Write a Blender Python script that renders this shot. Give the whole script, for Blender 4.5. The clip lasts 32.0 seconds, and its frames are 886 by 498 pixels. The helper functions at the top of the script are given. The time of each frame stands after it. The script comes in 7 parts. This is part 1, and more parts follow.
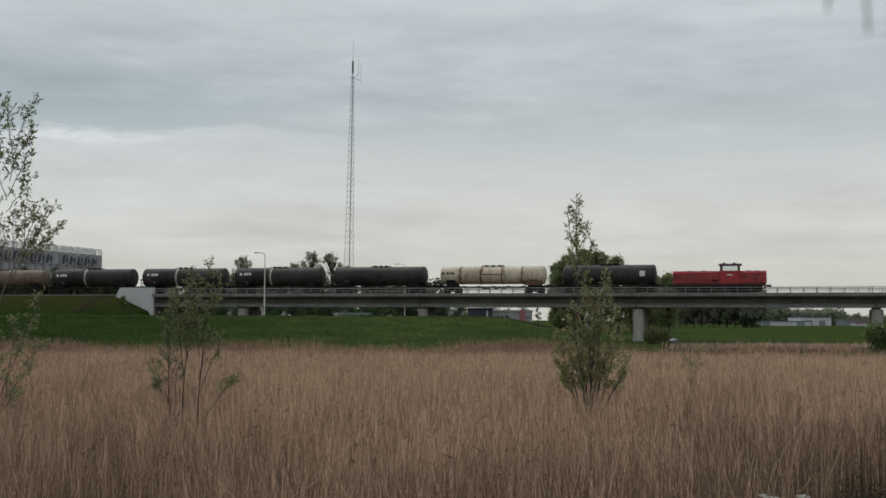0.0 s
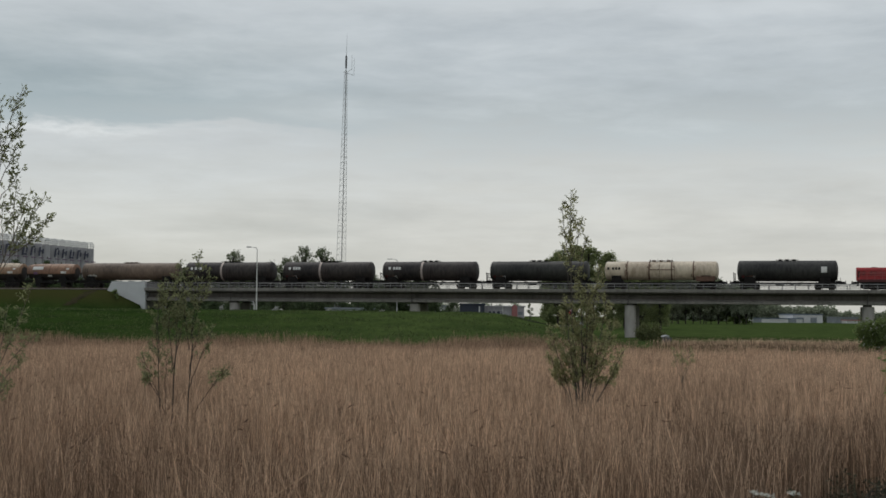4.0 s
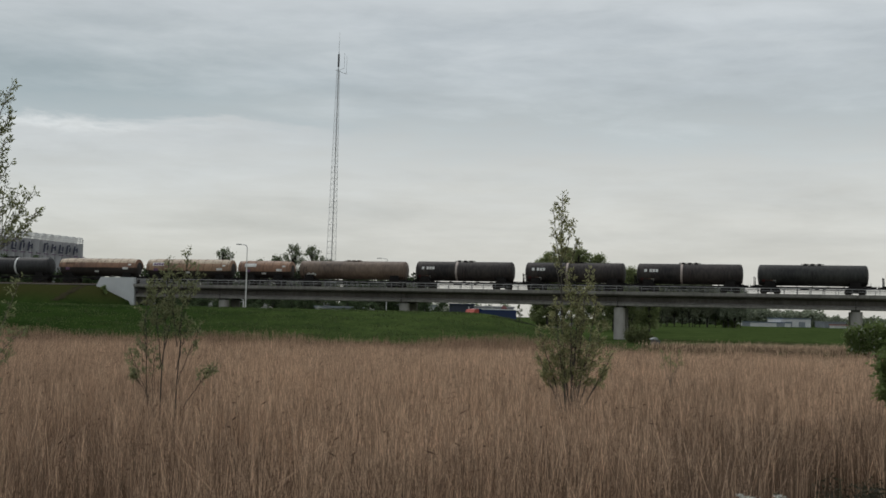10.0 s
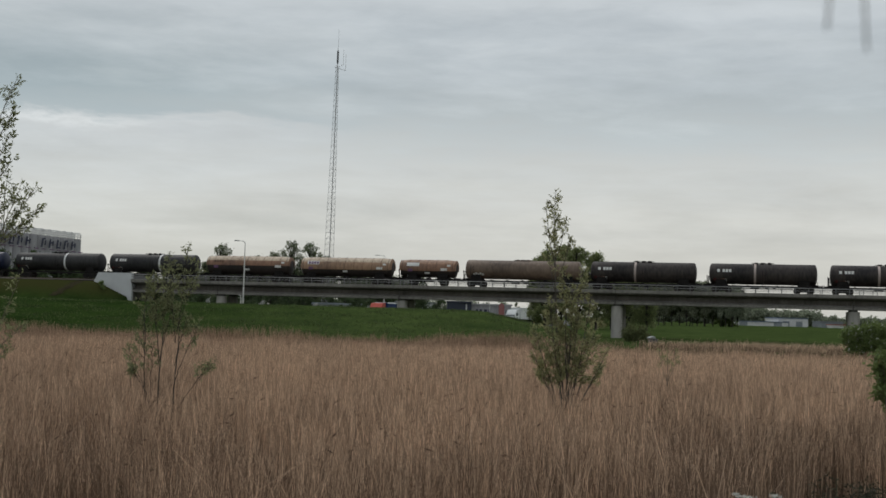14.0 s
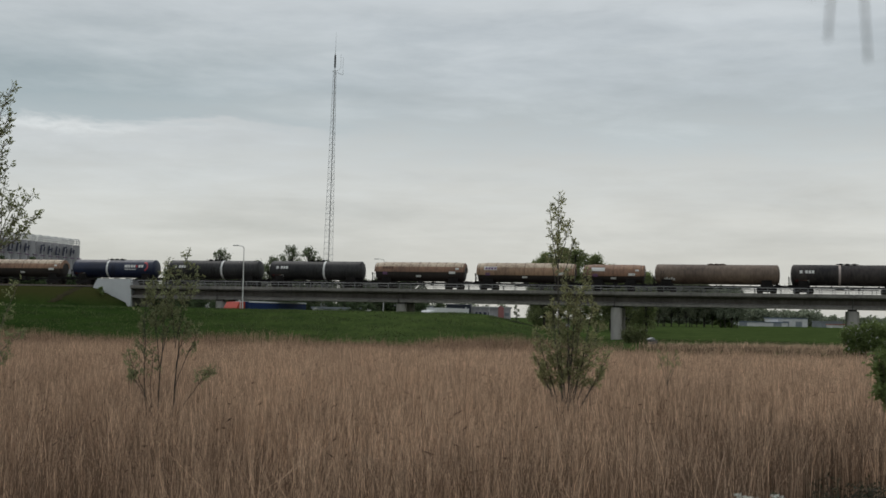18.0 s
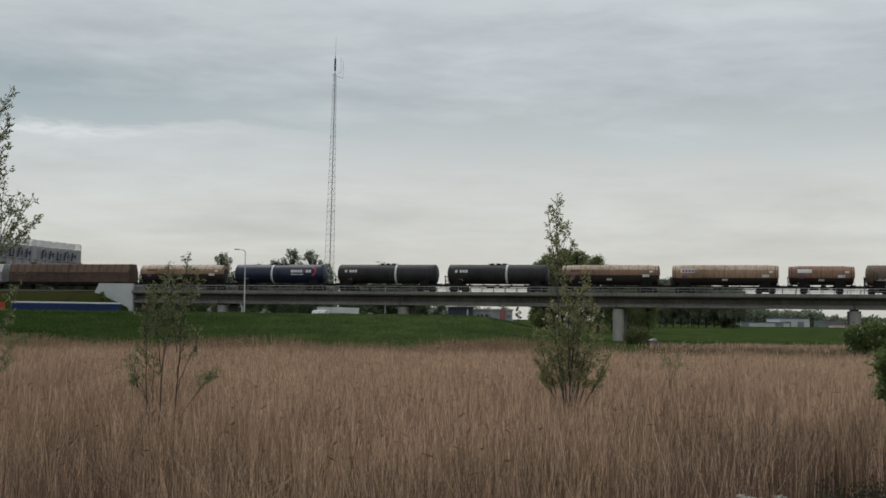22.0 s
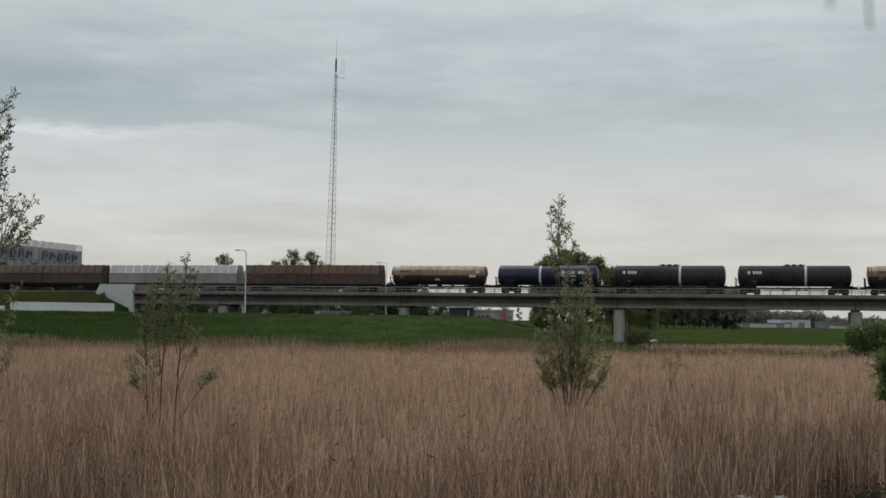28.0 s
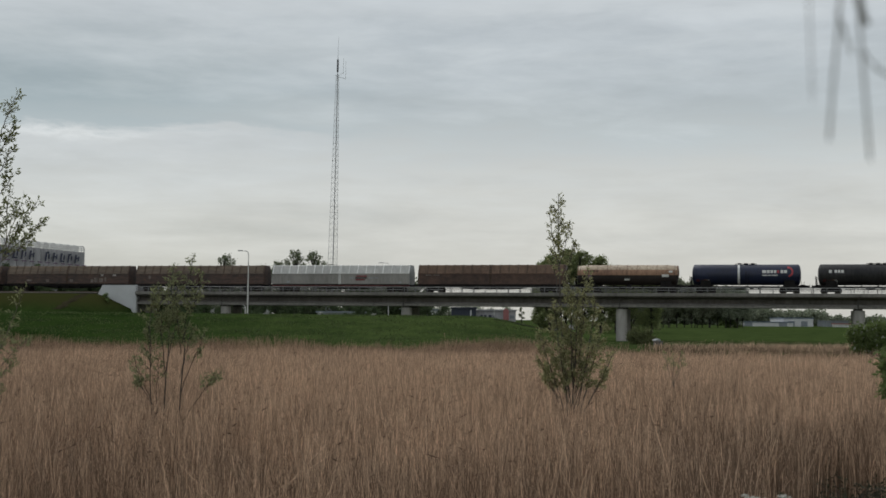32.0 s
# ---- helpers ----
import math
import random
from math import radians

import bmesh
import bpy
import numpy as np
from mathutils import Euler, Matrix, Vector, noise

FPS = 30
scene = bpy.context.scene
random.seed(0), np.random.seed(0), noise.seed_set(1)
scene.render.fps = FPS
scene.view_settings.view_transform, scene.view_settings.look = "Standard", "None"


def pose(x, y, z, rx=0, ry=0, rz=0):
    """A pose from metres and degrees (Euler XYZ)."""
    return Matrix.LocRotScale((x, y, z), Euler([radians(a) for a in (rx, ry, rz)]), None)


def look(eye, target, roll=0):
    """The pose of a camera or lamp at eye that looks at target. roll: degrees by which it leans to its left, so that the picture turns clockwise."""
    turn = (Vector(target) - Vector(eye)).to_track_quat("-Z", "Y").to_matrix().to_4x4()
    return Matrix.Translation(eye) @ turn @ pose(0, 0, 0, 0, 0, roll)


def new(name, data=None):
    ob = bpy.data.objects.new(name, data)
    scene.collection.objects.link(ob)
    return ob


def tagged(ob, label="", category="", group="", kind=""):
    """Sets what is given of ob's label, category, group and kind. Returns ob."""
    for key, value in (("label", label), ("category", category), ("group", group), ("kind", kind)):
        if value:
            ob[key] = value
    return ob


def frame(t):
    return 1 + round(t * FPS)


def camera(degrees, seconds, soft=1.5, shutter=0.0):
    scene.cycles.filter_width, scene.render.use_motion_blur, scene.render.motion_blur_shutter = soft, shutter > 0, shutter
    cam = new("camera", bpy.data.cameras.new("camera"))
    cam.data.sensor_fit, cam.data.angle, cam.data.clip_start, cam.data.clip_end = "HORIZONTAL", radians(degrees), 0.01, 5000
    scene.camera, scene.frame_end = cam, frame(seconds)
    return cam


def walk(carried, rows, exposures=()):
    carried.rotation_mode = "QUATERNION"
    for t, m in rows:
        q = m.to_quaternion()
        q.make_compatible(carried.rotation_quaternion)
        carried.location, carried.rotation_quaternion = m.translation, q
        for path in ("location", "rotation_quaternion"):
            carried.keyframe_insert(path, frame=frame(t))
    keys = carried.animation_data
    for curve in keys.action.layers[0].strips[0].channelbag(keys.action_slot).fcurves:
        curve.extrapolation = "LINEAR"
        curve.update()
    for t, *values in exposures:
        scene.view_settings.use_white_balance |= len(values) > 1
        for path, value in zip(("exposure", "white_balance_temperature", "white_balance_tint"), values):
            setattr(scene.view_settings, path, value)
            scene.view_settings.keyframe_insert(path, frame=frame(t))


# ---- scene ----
cam = camera(40, 32.0, soft=1.62)
walk(cam, [
    (0, pose(0, 0, 4.3, 93.309, -0.248, 0.718)),
    (0.5, pose(0, 0, 4.3, 93.277, -0.273, 0.664)),
    (1, pose(0, 0, 4.3, 93.261, -0.379, 0.590)),
    (1.5, pose(0, 0, 4.3, 93.274, -0.425, 0.503)),
    (2, pose(0, 0, 4.3, 93.300, -0.397, 0.425)),
    (2.5, pose(0, 0, 4.3, 93.267, -0.365, 0.346)),
    (3, pose(0, 0, 4.3, 93.147, -0.525, 0.322)),
    (3.5, pose(0, 0, 4.3, 93.087, -0.578, 0.321)),
    (5.5, pose(0, 0, 4.3, 93.114, -0.293, 0.482)),
    (6, pose(0, 0, 4.3, 93.060, -0.338, 0.433)),
    (6.5, pose(0, 0, 4.3, 92.955, -0.394, 0.334)),
    (7, pose(0, 0, 4.3, 92.837, -0.563, 0.158)),
    (7.5, pose(0, 0, 4.3, 92.786, -0.823, 0.006)),
    (8, pose(0, 0, 4.3, 92.874, -1.139, -0.181)),
    (8.5, pose(0, 0, 4.3, 93.061, -1.131, -0.238)),
    (9, pose(0, 0, 4.3, 93.225, -0.832, -0.177)),
    (9.5, pose(0, 0, 4.3, 93.245, -0.923, -0.125)),
    (10, pose(0, 0, 4.3, 93.093, -1.245, -0.155)),
    (10.5, pose(0, 0, 4.3, 93.037, -1.345, -0.186)),
    (11, pose(0, 0, 4.3, 93.030, -1.337, -0.190)),
    (11.5, pose(0, 0, 4.3, 93.021, -1.328, -0.186)),
    (12, pose(0, 0, 4.3, 93.076, -1.249, -0.219)),
    (12.5, pose(0, 0, 4.3, 93.150, -1.232, -0.215)),
    (13, pose(0, 0, 4.3, 93.165, -1.176, -0.196)),
    (13.5, pose(0, 0, 4.3, 93.082, -1.304, -0.223)),
    (14, pose(0, 0, 4.3, 92.975, -1.596, -0.270)),
    (14.5, pose(0, 0, 4.3, 92.987, -1.675, -0.269)),
    (16.5, pose(0, 0, 4.3, 93.121, -1.322, -0.330)),
    (17, pose(0, 0, 4.3, 93.187, -1.133, -0.290)),
    (17.5, pose(0, 0, 4.3, 93.193, -1.020, -0.303)),
    (18, pose(0, 0, 4.3, 93.124, -1.093, -0.292)),
    (18.5, pose(0, 0, 4.3, 93.024, -1.232, -0.295)),
    (19, pose(0, 0, 4.3, 93.051, -1.225, -0.308)),
    (19.5, pose(0, 0, 4.3, 93.131, -1.084, -0.302)),
    (20, pose(0, 0, 4.3, 93.207, -0.809, -0.263)),
    (20.5, pose(0, 0, 4.3, 93.210, -0.871, -0.205)),
    (21, pose(0, 0, 4.3, 93.113, -1.017, -0.232)),
    (21.5, pose(0, 0, 4.3, 93.125, -0.912, -0.242)),
    (22, pose(0, 0, 4.3, 93.241, -0.705, -0.210)),
    (22.5, pose(0, 0, 4.3, 93.355, -0.315, -0.124)),
    (23, pose(0, 0, 4.3, 93.371, -0.273, -0.115)),
    (23.5, pose(0, 0, 4.3, 93.368, -0.395, -0.100)),
    (24, pose(0, 0, 4.3, 93.368, -0.495, -0.090)),
    (24.5, pose(0, 0, 4.3, 93.383, -0.576, -0.115)),
    (25, pose(0, 0, 4.3, 93.380, -0.574, -0.127)),
    (25.5, pose(0, 0, 4.3, 93.358, -0.649, -0.137)),
    (27.5, pose(0, 0, 4.3, 93.311, -0.602, -0.133)),
    (28, pose(0, 0, 4.3, 93.278, -0.715, -0.172)),
    (28.5, pose(0, 0, 4.3, 93.303, -0.556, -0.163)),
    (29, pose(0, 0, 4.3, 93.292, -0.581, -0.100)),
    (29.5, pose(0, 0, 4.3, 93.282, -0.664, -0.090)),
    (30, pose(0, 0, 4.3, 93.351, -0.631, -0.051)),
    (30.5, pose(0, 0, 4.3, 93.344, -0.571, -0.023)),
    (31, pose(0, 0, 4.3, 93.350, -0.536, -0.016)),
    (31.5, pose(0, 0, 4.3, 93.310, -0.527, -0.040)),
    (32, pose(0, 0, 4.3, 93.270, -0.536, -0.055)),
], exposures=[(0, 0.0), (32, 0.0)])
# a small lens stop: what hangs right before the lens is out of focus
cam.data.dof.use_dof = True
cam.data.dof.focus_distance = 45.0
cam.data.dof.aperture_fstop = 6.3

# ---- world, sun ----
world = bpy.data.worlds.new("overcast_sky")
scene.world = world
world.use_nodes = True


def build_sky(w):
    nt = w.node_tree
    nt.nodes.clear()
    n, l = nt.nodes.new, nt.links.new
    out = n("ShaderNodeOutputWorld")
    bg = n("ShaderNodeBackground")
    co = n("ShaderNodeTexCoord")
    sep = n("ShaderNodeSeparateXYZ")
    l(co.outputs["Generated"], sep.inputs[0])

    def math_node(op, a, b):
        m = n("ShaderNodeMath")
        m.operation = op
        for k, v in enumerate((a, b)):
            if isinstance(v, (int, float)):
                m.inputs[k].default_value = v
            else:
                l(v, m.inputs[k])
        return m.outputs[0]

    z = math_node("MAXIMUM", sep.outputs["Z"], 0.0)
    den = math_node("ADD", z, 0.085)
    px = math_node("DIVIDE", sep.outputs["X"], den)
    py = math_node("DIVIDE", sep.outputs["Y"], den)
    comb = n("ShaderNodeCombineXYZ")
    l(px, comb.inputs[0]), l(py, comb.inputs[1])
    # layered stratus: broad masses and finer streaks on a flat cloud deck
    mp = n("ShaderNodeMapping")
    mp.inputs["Scale"].default_value = (0.75, 0.95, 1)
    mp.inputs["Location"].default_value = (2.3, 1.1, 0)
    l(comb.outputs[0], mp.inputs[0])
    broad = n("ShaderNodeTexNoise")
    broad.inputs["Scale"].default_value = 0.9
    broad.inputs["Detail"].default_value = 5
    broad.inputs["Roughness"].default_value = 0.52
    broad.inputs["Distortion"].default_value = 0.4
    l(mp.outputs[0], broad.inputs["Vector"])
    fine = n("ShaderNodeTexNoise")
    fine.inputs["Scale"].default_value = 2.6
    fine.inputs["Detail"].default_value = 6
    fine.inputs["Roughness"].default_value = 0.55
    l(mp.outputs[0], fine.inputs["Vector"])
    s1 = math_node("MULTIPLY", math_node("SUBTRACT", broad.outputs["Fac"], 0.5), 0.62)
    s2 = math_node("MULTIPLY", math_node("SUBTRACT", fine.outputs["Fac"], 0.5), 0.20)
    cloud = math_node("ADD", math_node("ADD", s1, s2), 0.5)
    thick = n("ShaderNodeValToRGB")
    thick.color_ramp.elements[0].position, thick.color_ramp.elements[0].color = 0.32, (0.86, 0.88, 0.90, 1)
    thick.color_ramp.elements[1].position, thick.color_ramp.elements[1].color = 0.66, (1.10, 1.095, 1.075, 1)
    l(cloud, thick.inputs[0])
    def ramp_node(stops):
        r = n("ShaderNodeValToRGB")
        e = r.color_ramp.elements
        (e[0].position, c0), (e[1].position, c1) = stops[0], stops[-1]
        e[0].color, e[1].color = (*c0, 1), (*c1, 1)
        for p, c in stops[1:-1]:
            e.new(p).color = (*c, 1)
        return r

    # tone by height: a heavy blue-grey deck with a sharp lower edge on one hand, a thin streaky one on the other
    heavy = ramp_node([(0.0, (0.550, 0.546, 0.500)), (0.05, (0.566, 0.568, 0.530)), (0.085, (0.588, 0.596, 0.570)), (0.115, (0.575, 0.594, 0.588)), (0.146, (0.590, 0.612, 0.616)), (0.156, (0.415, 0.468, 0.485)),
                       (0.176, (0.350, 0.408, 0.428)), (0.205, (0.405, 0.452, 0.472)), (0.240, (0.465, 0.502, 0.523)), (0.34, (0.54, 0.57, 0.60)), (1.0, (0.52, 0.56, 0.60))])
    thin = ramp_node([(0.0, (0.555, 0.550, 0.510)), (0.05, (0.580, 0.577, 0.542)), (0.085, (0.600, 0.602, 0.574)), (0.118, (0.572, 0.586, 0.574)), (0.140, (0.505, 0.532, 0.535)), (0.160, (0.462, 0.500, 0.512)),
                      (0.190, (0.500, 0.538, 0.556)), (0.236, (0.590, 0.620, 0.632)), (0.34, (0.57, 0.60, 0.62)), (1.0, (0.52, 0.56, 0.60))])
    # the edge of the thicker deck wanders
    lean = math_node("ADD", z, math_node("MULTIPLY", sep.outputs["X"], -0.012))
    wisp_v = n("ShaderNodeCombineXYZ")
    l(math_node("MULTIPLY", sep.outputs["X"], 9.5), wisp_v.inputs[0]), l(math_node("MULTIPLY", sep.outputs["Y"], 2.0), wisp_v.inputs[1]), l(math_node("MULTIPLY", z, 44.0), wisp_v.inputs[2])
    wisp = n("ShaderNodeTexNoise")
    wisp.inputs["Scale"].default_value, wisp.inputs["Detail"].default_value, wisp.inputs["Roughness"].default_value = 1.0, 7, 0.62
    wisp.inputs["Distortion"].default_value = 0.2
    l(wisp_v.outputs[0], wisp.inputs["Vector"])
    streak = math_node("SUBTRACT", wisp.outputs["Fac"], 0.5)
    shift = math_node("ADD", math_node("MULTIPLY", math_node("SUBTRACT", cloud, 0.5), 0.10), math_node("MULTIPLY", streak, 0.07))
    height = math_node("ADD", lean, shift)
    l(height, heavy.inputs[0]), l(height, thin.inputs[0])
    hand = n("ShaderNodeMapRange")
    hand.interpolation_type = "SMOOTHSTEP"
    hand.inputs[1].default_value, hand.inputs[2].default_value = -0.30, 0.02
    l(math_node("ADD", sep.outputs["X"], math_node("MULTIPLY", math_node("SUBTRACT", cloud, 0.5), 0.5)), hand.inputs[0])
    grad = n("ShaderNodeMix")
    grad.data_type = "RGBA"
    l(hand.outputs[0], grad.inputs[0]), l(heavy.outputs[0], grad.inputs[6]), l(thin.outputs[0], grad.inputs[7])
    # a bright torn edge below the heavy deck
    torn = math_node("ADD", math_node("MULTIPLY", streak, 0.07), math_node("MULTIPLY", math_node("SUBTRACT", cloud, 0.5), 0.10))
    rim = math_node("SUBTRACT", 1.0, math_node("ABSOLUTE", math_node("MULTIPLY", math_node("SUBTRACT", math_node("ADD", z, torn), 0.140), 130.0), 0.0))
    rim = math_node("MULTIPLY", math_node("MAXIMUM", rim, 0.0), math_node("MAXIMUM", math_node("MULTIPLY", math_node("SUBTRACT", fine.outputs["Fac"], 0.45), 0.6), 0.0))
    rim = math_node("MULTIPLY", rim, math_node("SUBTRACT", 1.15, hand.outputs[0]))
    mul = n("ShaderNodeMix")
    mul.data_type, mul.blend_type = "RGBA", "MULTIPLY"
    # thin near the horizon, where the deck is seen edge on
    fade = math_node("MINIMUM", math_node("MULTIPLY", z, 9.0), 1.0)
    l(math_node("ADD", math_node("MULTIPLY", fade, 0.8), 0.2), mul.inputs[0])
    l(grad.outputs[2], mul.inputs[6]), l(thick.outputs[0], mul.inputs[7])
    sky = n("ShaderNodeTexSky")
    sky.sky_type, sky.sun_disc = "NISHITA", False
    sky.sun_elevation, sky.sun_rotation = radians(58), radians(-33)
    sky_dim = n("ShaderNodeMix")
    sky_dim.data_type, sky_dim.blend_type = "RGBA", "MIX"
    sky_dim.inputs[0].default_value = 0.006
    tone = math_node("ADD", math_node("ADD", 1.0, rim), math_node("MULTIPLY", streak, 0.32))
    toned = n("ShaderNodeVectorMath")
    toned.operation = "SCALE"
    l(mul.outputs[2], toned.inputs[0]), l(tone, toned.inputs["Scale"])
    l(toned.outputs[0], sky_dim.inputs[6]), l(sky.outputs[0], sky_dim.inputs[7])
    l(sky_dim.outputs[2], bg.inputs["Color"])
    bg.inputs["Strength"].default_value = 1.0
    l(bg.outputs[0], out.inputs[0])


build_sky(world)
sun = new("sun", bpy.data.lights.new("sun", "SUN"))
sun.data.energy, sun.data.angle, sun.data.color = 0.9, radians(30), (1.0, 0.97, 0.92)
sun.matrix_world = look((-40, 62, 120), (0, 0, 0))

# ---- materials ----
def mat(name, color, rough=0.7, metal=0.0, var=0.25, scale=3.0, color2=None, streak=None, bump=0.15, bump_scale=None, per_object=0.0, island=0.0, spec=0.5):
    """A node material: base colour varied by two scales of noise, optional stretched streaks, and fine relief."""
    m = bpy.data.materials.new(name)
    m.use_nodes = True
    nt = m.node_tree
    n, l = nt.nodes.new, nt.links.new
    b = nt.nodes["Principled BSDF"]
    b.inputs["Roughness"].default_value = rough
    b.inputs["Metallic"].default_value = metal
    b.inputs["Specular IOR Level"].default_value = spec
    co = n("ShaderNodeTexCoord")
    vec = co.outputs["Object"]
    if streak:
        mp = n("ShaderNodeMapping")
        mp.inputs["Scale"].default_value = streak
        l(vec, mp.inputs[0])
        vec = mp.outputs[0]
    big = n("ShaderNodeTexNoise")
    big.inputs["Scale"].default_value, big.inputs["Detail"].default_value = scale * 0.25, 4
    small = n("ShaderNodeTexNoise")
    small.inputs["Scale"].default_value, small.inputs["Detail"].default_value = scale * 2.2, 6
    l(vec, big.inputs["Vector"]), l(vec, small.inputs["Vector"])
    mixf = n("ShaderNodeMath")
    mixf.operation = "ADD"
    l(big.outputs["Fac"], mixf.inputs[0]), l(small.outputs["Fac"], mixf.inputs[1])
    ramp = n("ShaderNodeValToRGB")
    c2 = color2 or tuple(max(0.0, c * (1 - var)) for c in color)
    c1 = tuple(min(1.0, c * (1 + var * 0.6)) for c in color)
    ramp.color_ramp.elements[0].position, ramp.color_ramp.elements[0].color = 0.36, (*c2, 1)
    ramp.color_ramp.elements[1].position, ramp.color_ramp.elements[1].color = 0.64, (*c1, 1)
    half = n("ShaderNodeMath")
    half.operation = "MULTIPLY"
    half.inputs[1].default_value = 0.5
    l(mixf.outputs[0], half.inputs[0]), l(half.outputs[0], ramp.inputs[0])
    col = ramp.outputs[0]
    for amount, kind in ((per_object, "ShaderNodeObjectInfo"), (island, "ShaderNodeNewGeometry")):
        if amount:
            src = n(kind)
            rnd = src.outputs["Random"] if kind == "ShaderNodeObjectInfo" else src.outputs["Random Per Island"]
            hsv = n("ShaderNodeHueSaturation")
            mr = n("ShaderNodeMapRange")
            mr.inputs[3].default_value, mr.inputs[4].default_value = 1 - amount, 1 + amount
            l(rnd, mr.inputs[0]), l(mr.outputs[0], hsv.inputs["Value"]), l(col, hsv.inputs["Color"])
            col = hsv.outputs[0]
    l(col, b.inputs["Base Color"])
    if bump:
        bp = n("ShaderNodeBump")
        bp.inputs["Strength"].default_value = bump
        bp.inputs["Distance"].default_value = 0.02
        l(small.outputs["Fac"], bp.inputs["Height"]), l(bp.outputs[0], b.inputs["Normal"])
    return m


def leaf_mat(name, color, var=0.35, translucent=0.35):
    m = mat(name, color, rough=0.7, var=0.3, scale=1.5, bump=0, island=var, spec=0.3)
    nt = m.node_tree
    b = nt.nodes["Principled BSDF"]
    tr = nt.nodes.new("ShaderNodeBsdfTranslucent")
    mx = nt.nodes.new("ShaderNodeMixShader")
    mx.inputs[0].default_value = translucent
    nt.links.new(b.inputs["Base Color"].links[0].from_socket, tr.inputs[0])
    nt.links.new(b.outputs[0], mx.inputs[1]), nt.links.new(tr.outputs[0], mx.inputs[2])
    nt.links.new(mx.outputs[0], nt.nodes["Material Output"].inputs[0])
    return m


M = {}
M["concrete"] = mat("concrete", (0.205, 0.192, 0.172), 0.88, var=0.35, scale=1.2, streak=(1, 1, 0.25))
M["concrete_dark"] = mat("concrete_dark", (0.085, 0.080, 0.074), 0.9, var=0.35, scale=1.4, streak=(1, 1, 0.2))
M["concrete_brown"] = mat("brown_concrete", (0.120, 0.108, 0.096), 0.9, var=0.4, scale=1.2, streak=(1, 1, 0.2))
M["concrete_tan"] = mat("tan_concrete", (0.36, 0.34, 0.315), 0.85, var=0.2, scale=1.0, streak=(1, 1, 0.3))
M["concrete_pale"] = mat("concrete_pale", (0.55, 0.56, 0.56), 0.75, var=0.07, scale=0.5)
M["steel_grey"] = mat("steel_grey", (0.34, 0.35, 0.35), 0.5, 0.4, var=0.25, scale=4)
M["galv"] = mat("galvanised_steel", (0.20, 0.20, 0.20), 0.55, 0.3, var=0.25, scale=5)
M["lamp_grey"] = mat("lamp_grey", (0.66, 0.65, 0.62), 0.5, 0.2, var=0.15, scale=5)
M["rail"] = mat("rail_steel", (0.22, 0.17, 0.14), 0.45, 0.7, var=0.3, scale=6)
M["ballast"] = mat("ballast", (0.105, 0.090, 0.077), 0.95, var=0.5, scale=9, bump=0.8)
M["under"] = mat("underframe_dirt", (0.018, 0.016, 0.015), 0.9, var=0.5, scale=4, spec=0.25)
M["wheel"] = mat("wheel_steel", (0.050, 0.042, 0.036), 0.6, 0.3, var=0.4, scale=5)
M["tank_black"] = mat("weathered_black_tank", (0.026, 0.0245, 0.024), 0.55, var=0.6, scale=1.6, streak=(1, 1, 0.35), color2=(0.006, 0.006, 0.007), spec=0.35)
M["tank_dark"] = mat("dusty_dark_tank", (0.036, 0.029, 0.026), 0.6, var=0.8, scale=1.5, streak=(1, 1, 0.3), color2=(0.008, 0.007, 0.008), spec=0.3)
M["tank_green"] = mat("dark_olive_tank", (0.030, 0.029, 0.026), 0.58, var=0.7, scale=1.5, streak=(1, 1, 0.3), color2=(0.008, 0.008, 0.008), spec=0.35)
M["tank_cream"] = mat("stained_cream_tank", (0.55, 0.47, 0.36), 0.5, var=0.3, scale=1.5, streak=(1, 1, 0.2), color2=(0.36, 0.28, 0.20))
M["tank_brown"] = mat("dusty_brown_tank", (0.155, 0.108, 0.076), 0.6, var=0.35, scale=1.4, streak=(1, 1, 0.3), color2=(0.070, 0.046, 0.033))
M["shield_orange"] = mat("dusty_orange_shield", (0.235, 0.125, 0.074), 0.6, var=0.35, scale=1.6, streak=(1, 1, 0.3), color2=(0.125, 0.068, 0.045))
M["shield_gold"] = mat("dusty_gold_shield", (0.31, 0.190, 0.112), 0.6, var=0.35, scale=1.5, streak=(1, 1, 0.3), color2=(0.165, 0.100, 0.066))
# dusty top sheets, paled further for the light on the round roof
M["shield_dust_lit"] = mat("dusty_lit_roof", (0.44, 0.355, 0.255), 0.55, var=0.35, scale=1.5, streak=(1, 1, 0.4), color2=(0.235, 0.160, 0.100))
M["shield_brown"] = mat("dusty_brown_shield", (0.29, 0.165, 0.095), 0.55, var=0.3, scale=1.5, streak=(1, 1, 0.3), color2=(0.15, 0.075, 0.044))
M["tank_oxide"] = mat("dark_oxide_tank", (0.026, 0.018, 0.015), 0.65, var=0.45, scale=1.6, streak=(1, 1, 0.4))
M["tank_blue"] = mat("dark_blue_tank", (0.007, 0.012, 0.038), 0.45, var=0.4, scale=1.5, streak=(1, 1, 0.3))
M["white_band"] = mat("white_band_paint", (0.70, 0.70, 0.68), 0.55, var=0.15, scale=2)
M["pink_band"] = mat("faded_band_paint", (0.46, 0.38, 0.34), 0.65, var=0.3, scale=2)
M["band_stain"] = mat("dull_red_stain", (0.050, 0.032, 0.027), 0.7, var=0.5, scale=2.5, streak=(1, 1, 0.3), color2=(0.022, 0.018, 0.018))
M["rust"] = mat("rust_stain", (0.115, 0.062, 0.040), 0.8, var=0.4, scale=2, streak=(1, 1, 0.3))
M["mark_white"] = mat("white_marking", (0.66, 0.65, 0.62), 0.6, var=0.12, scale=3)
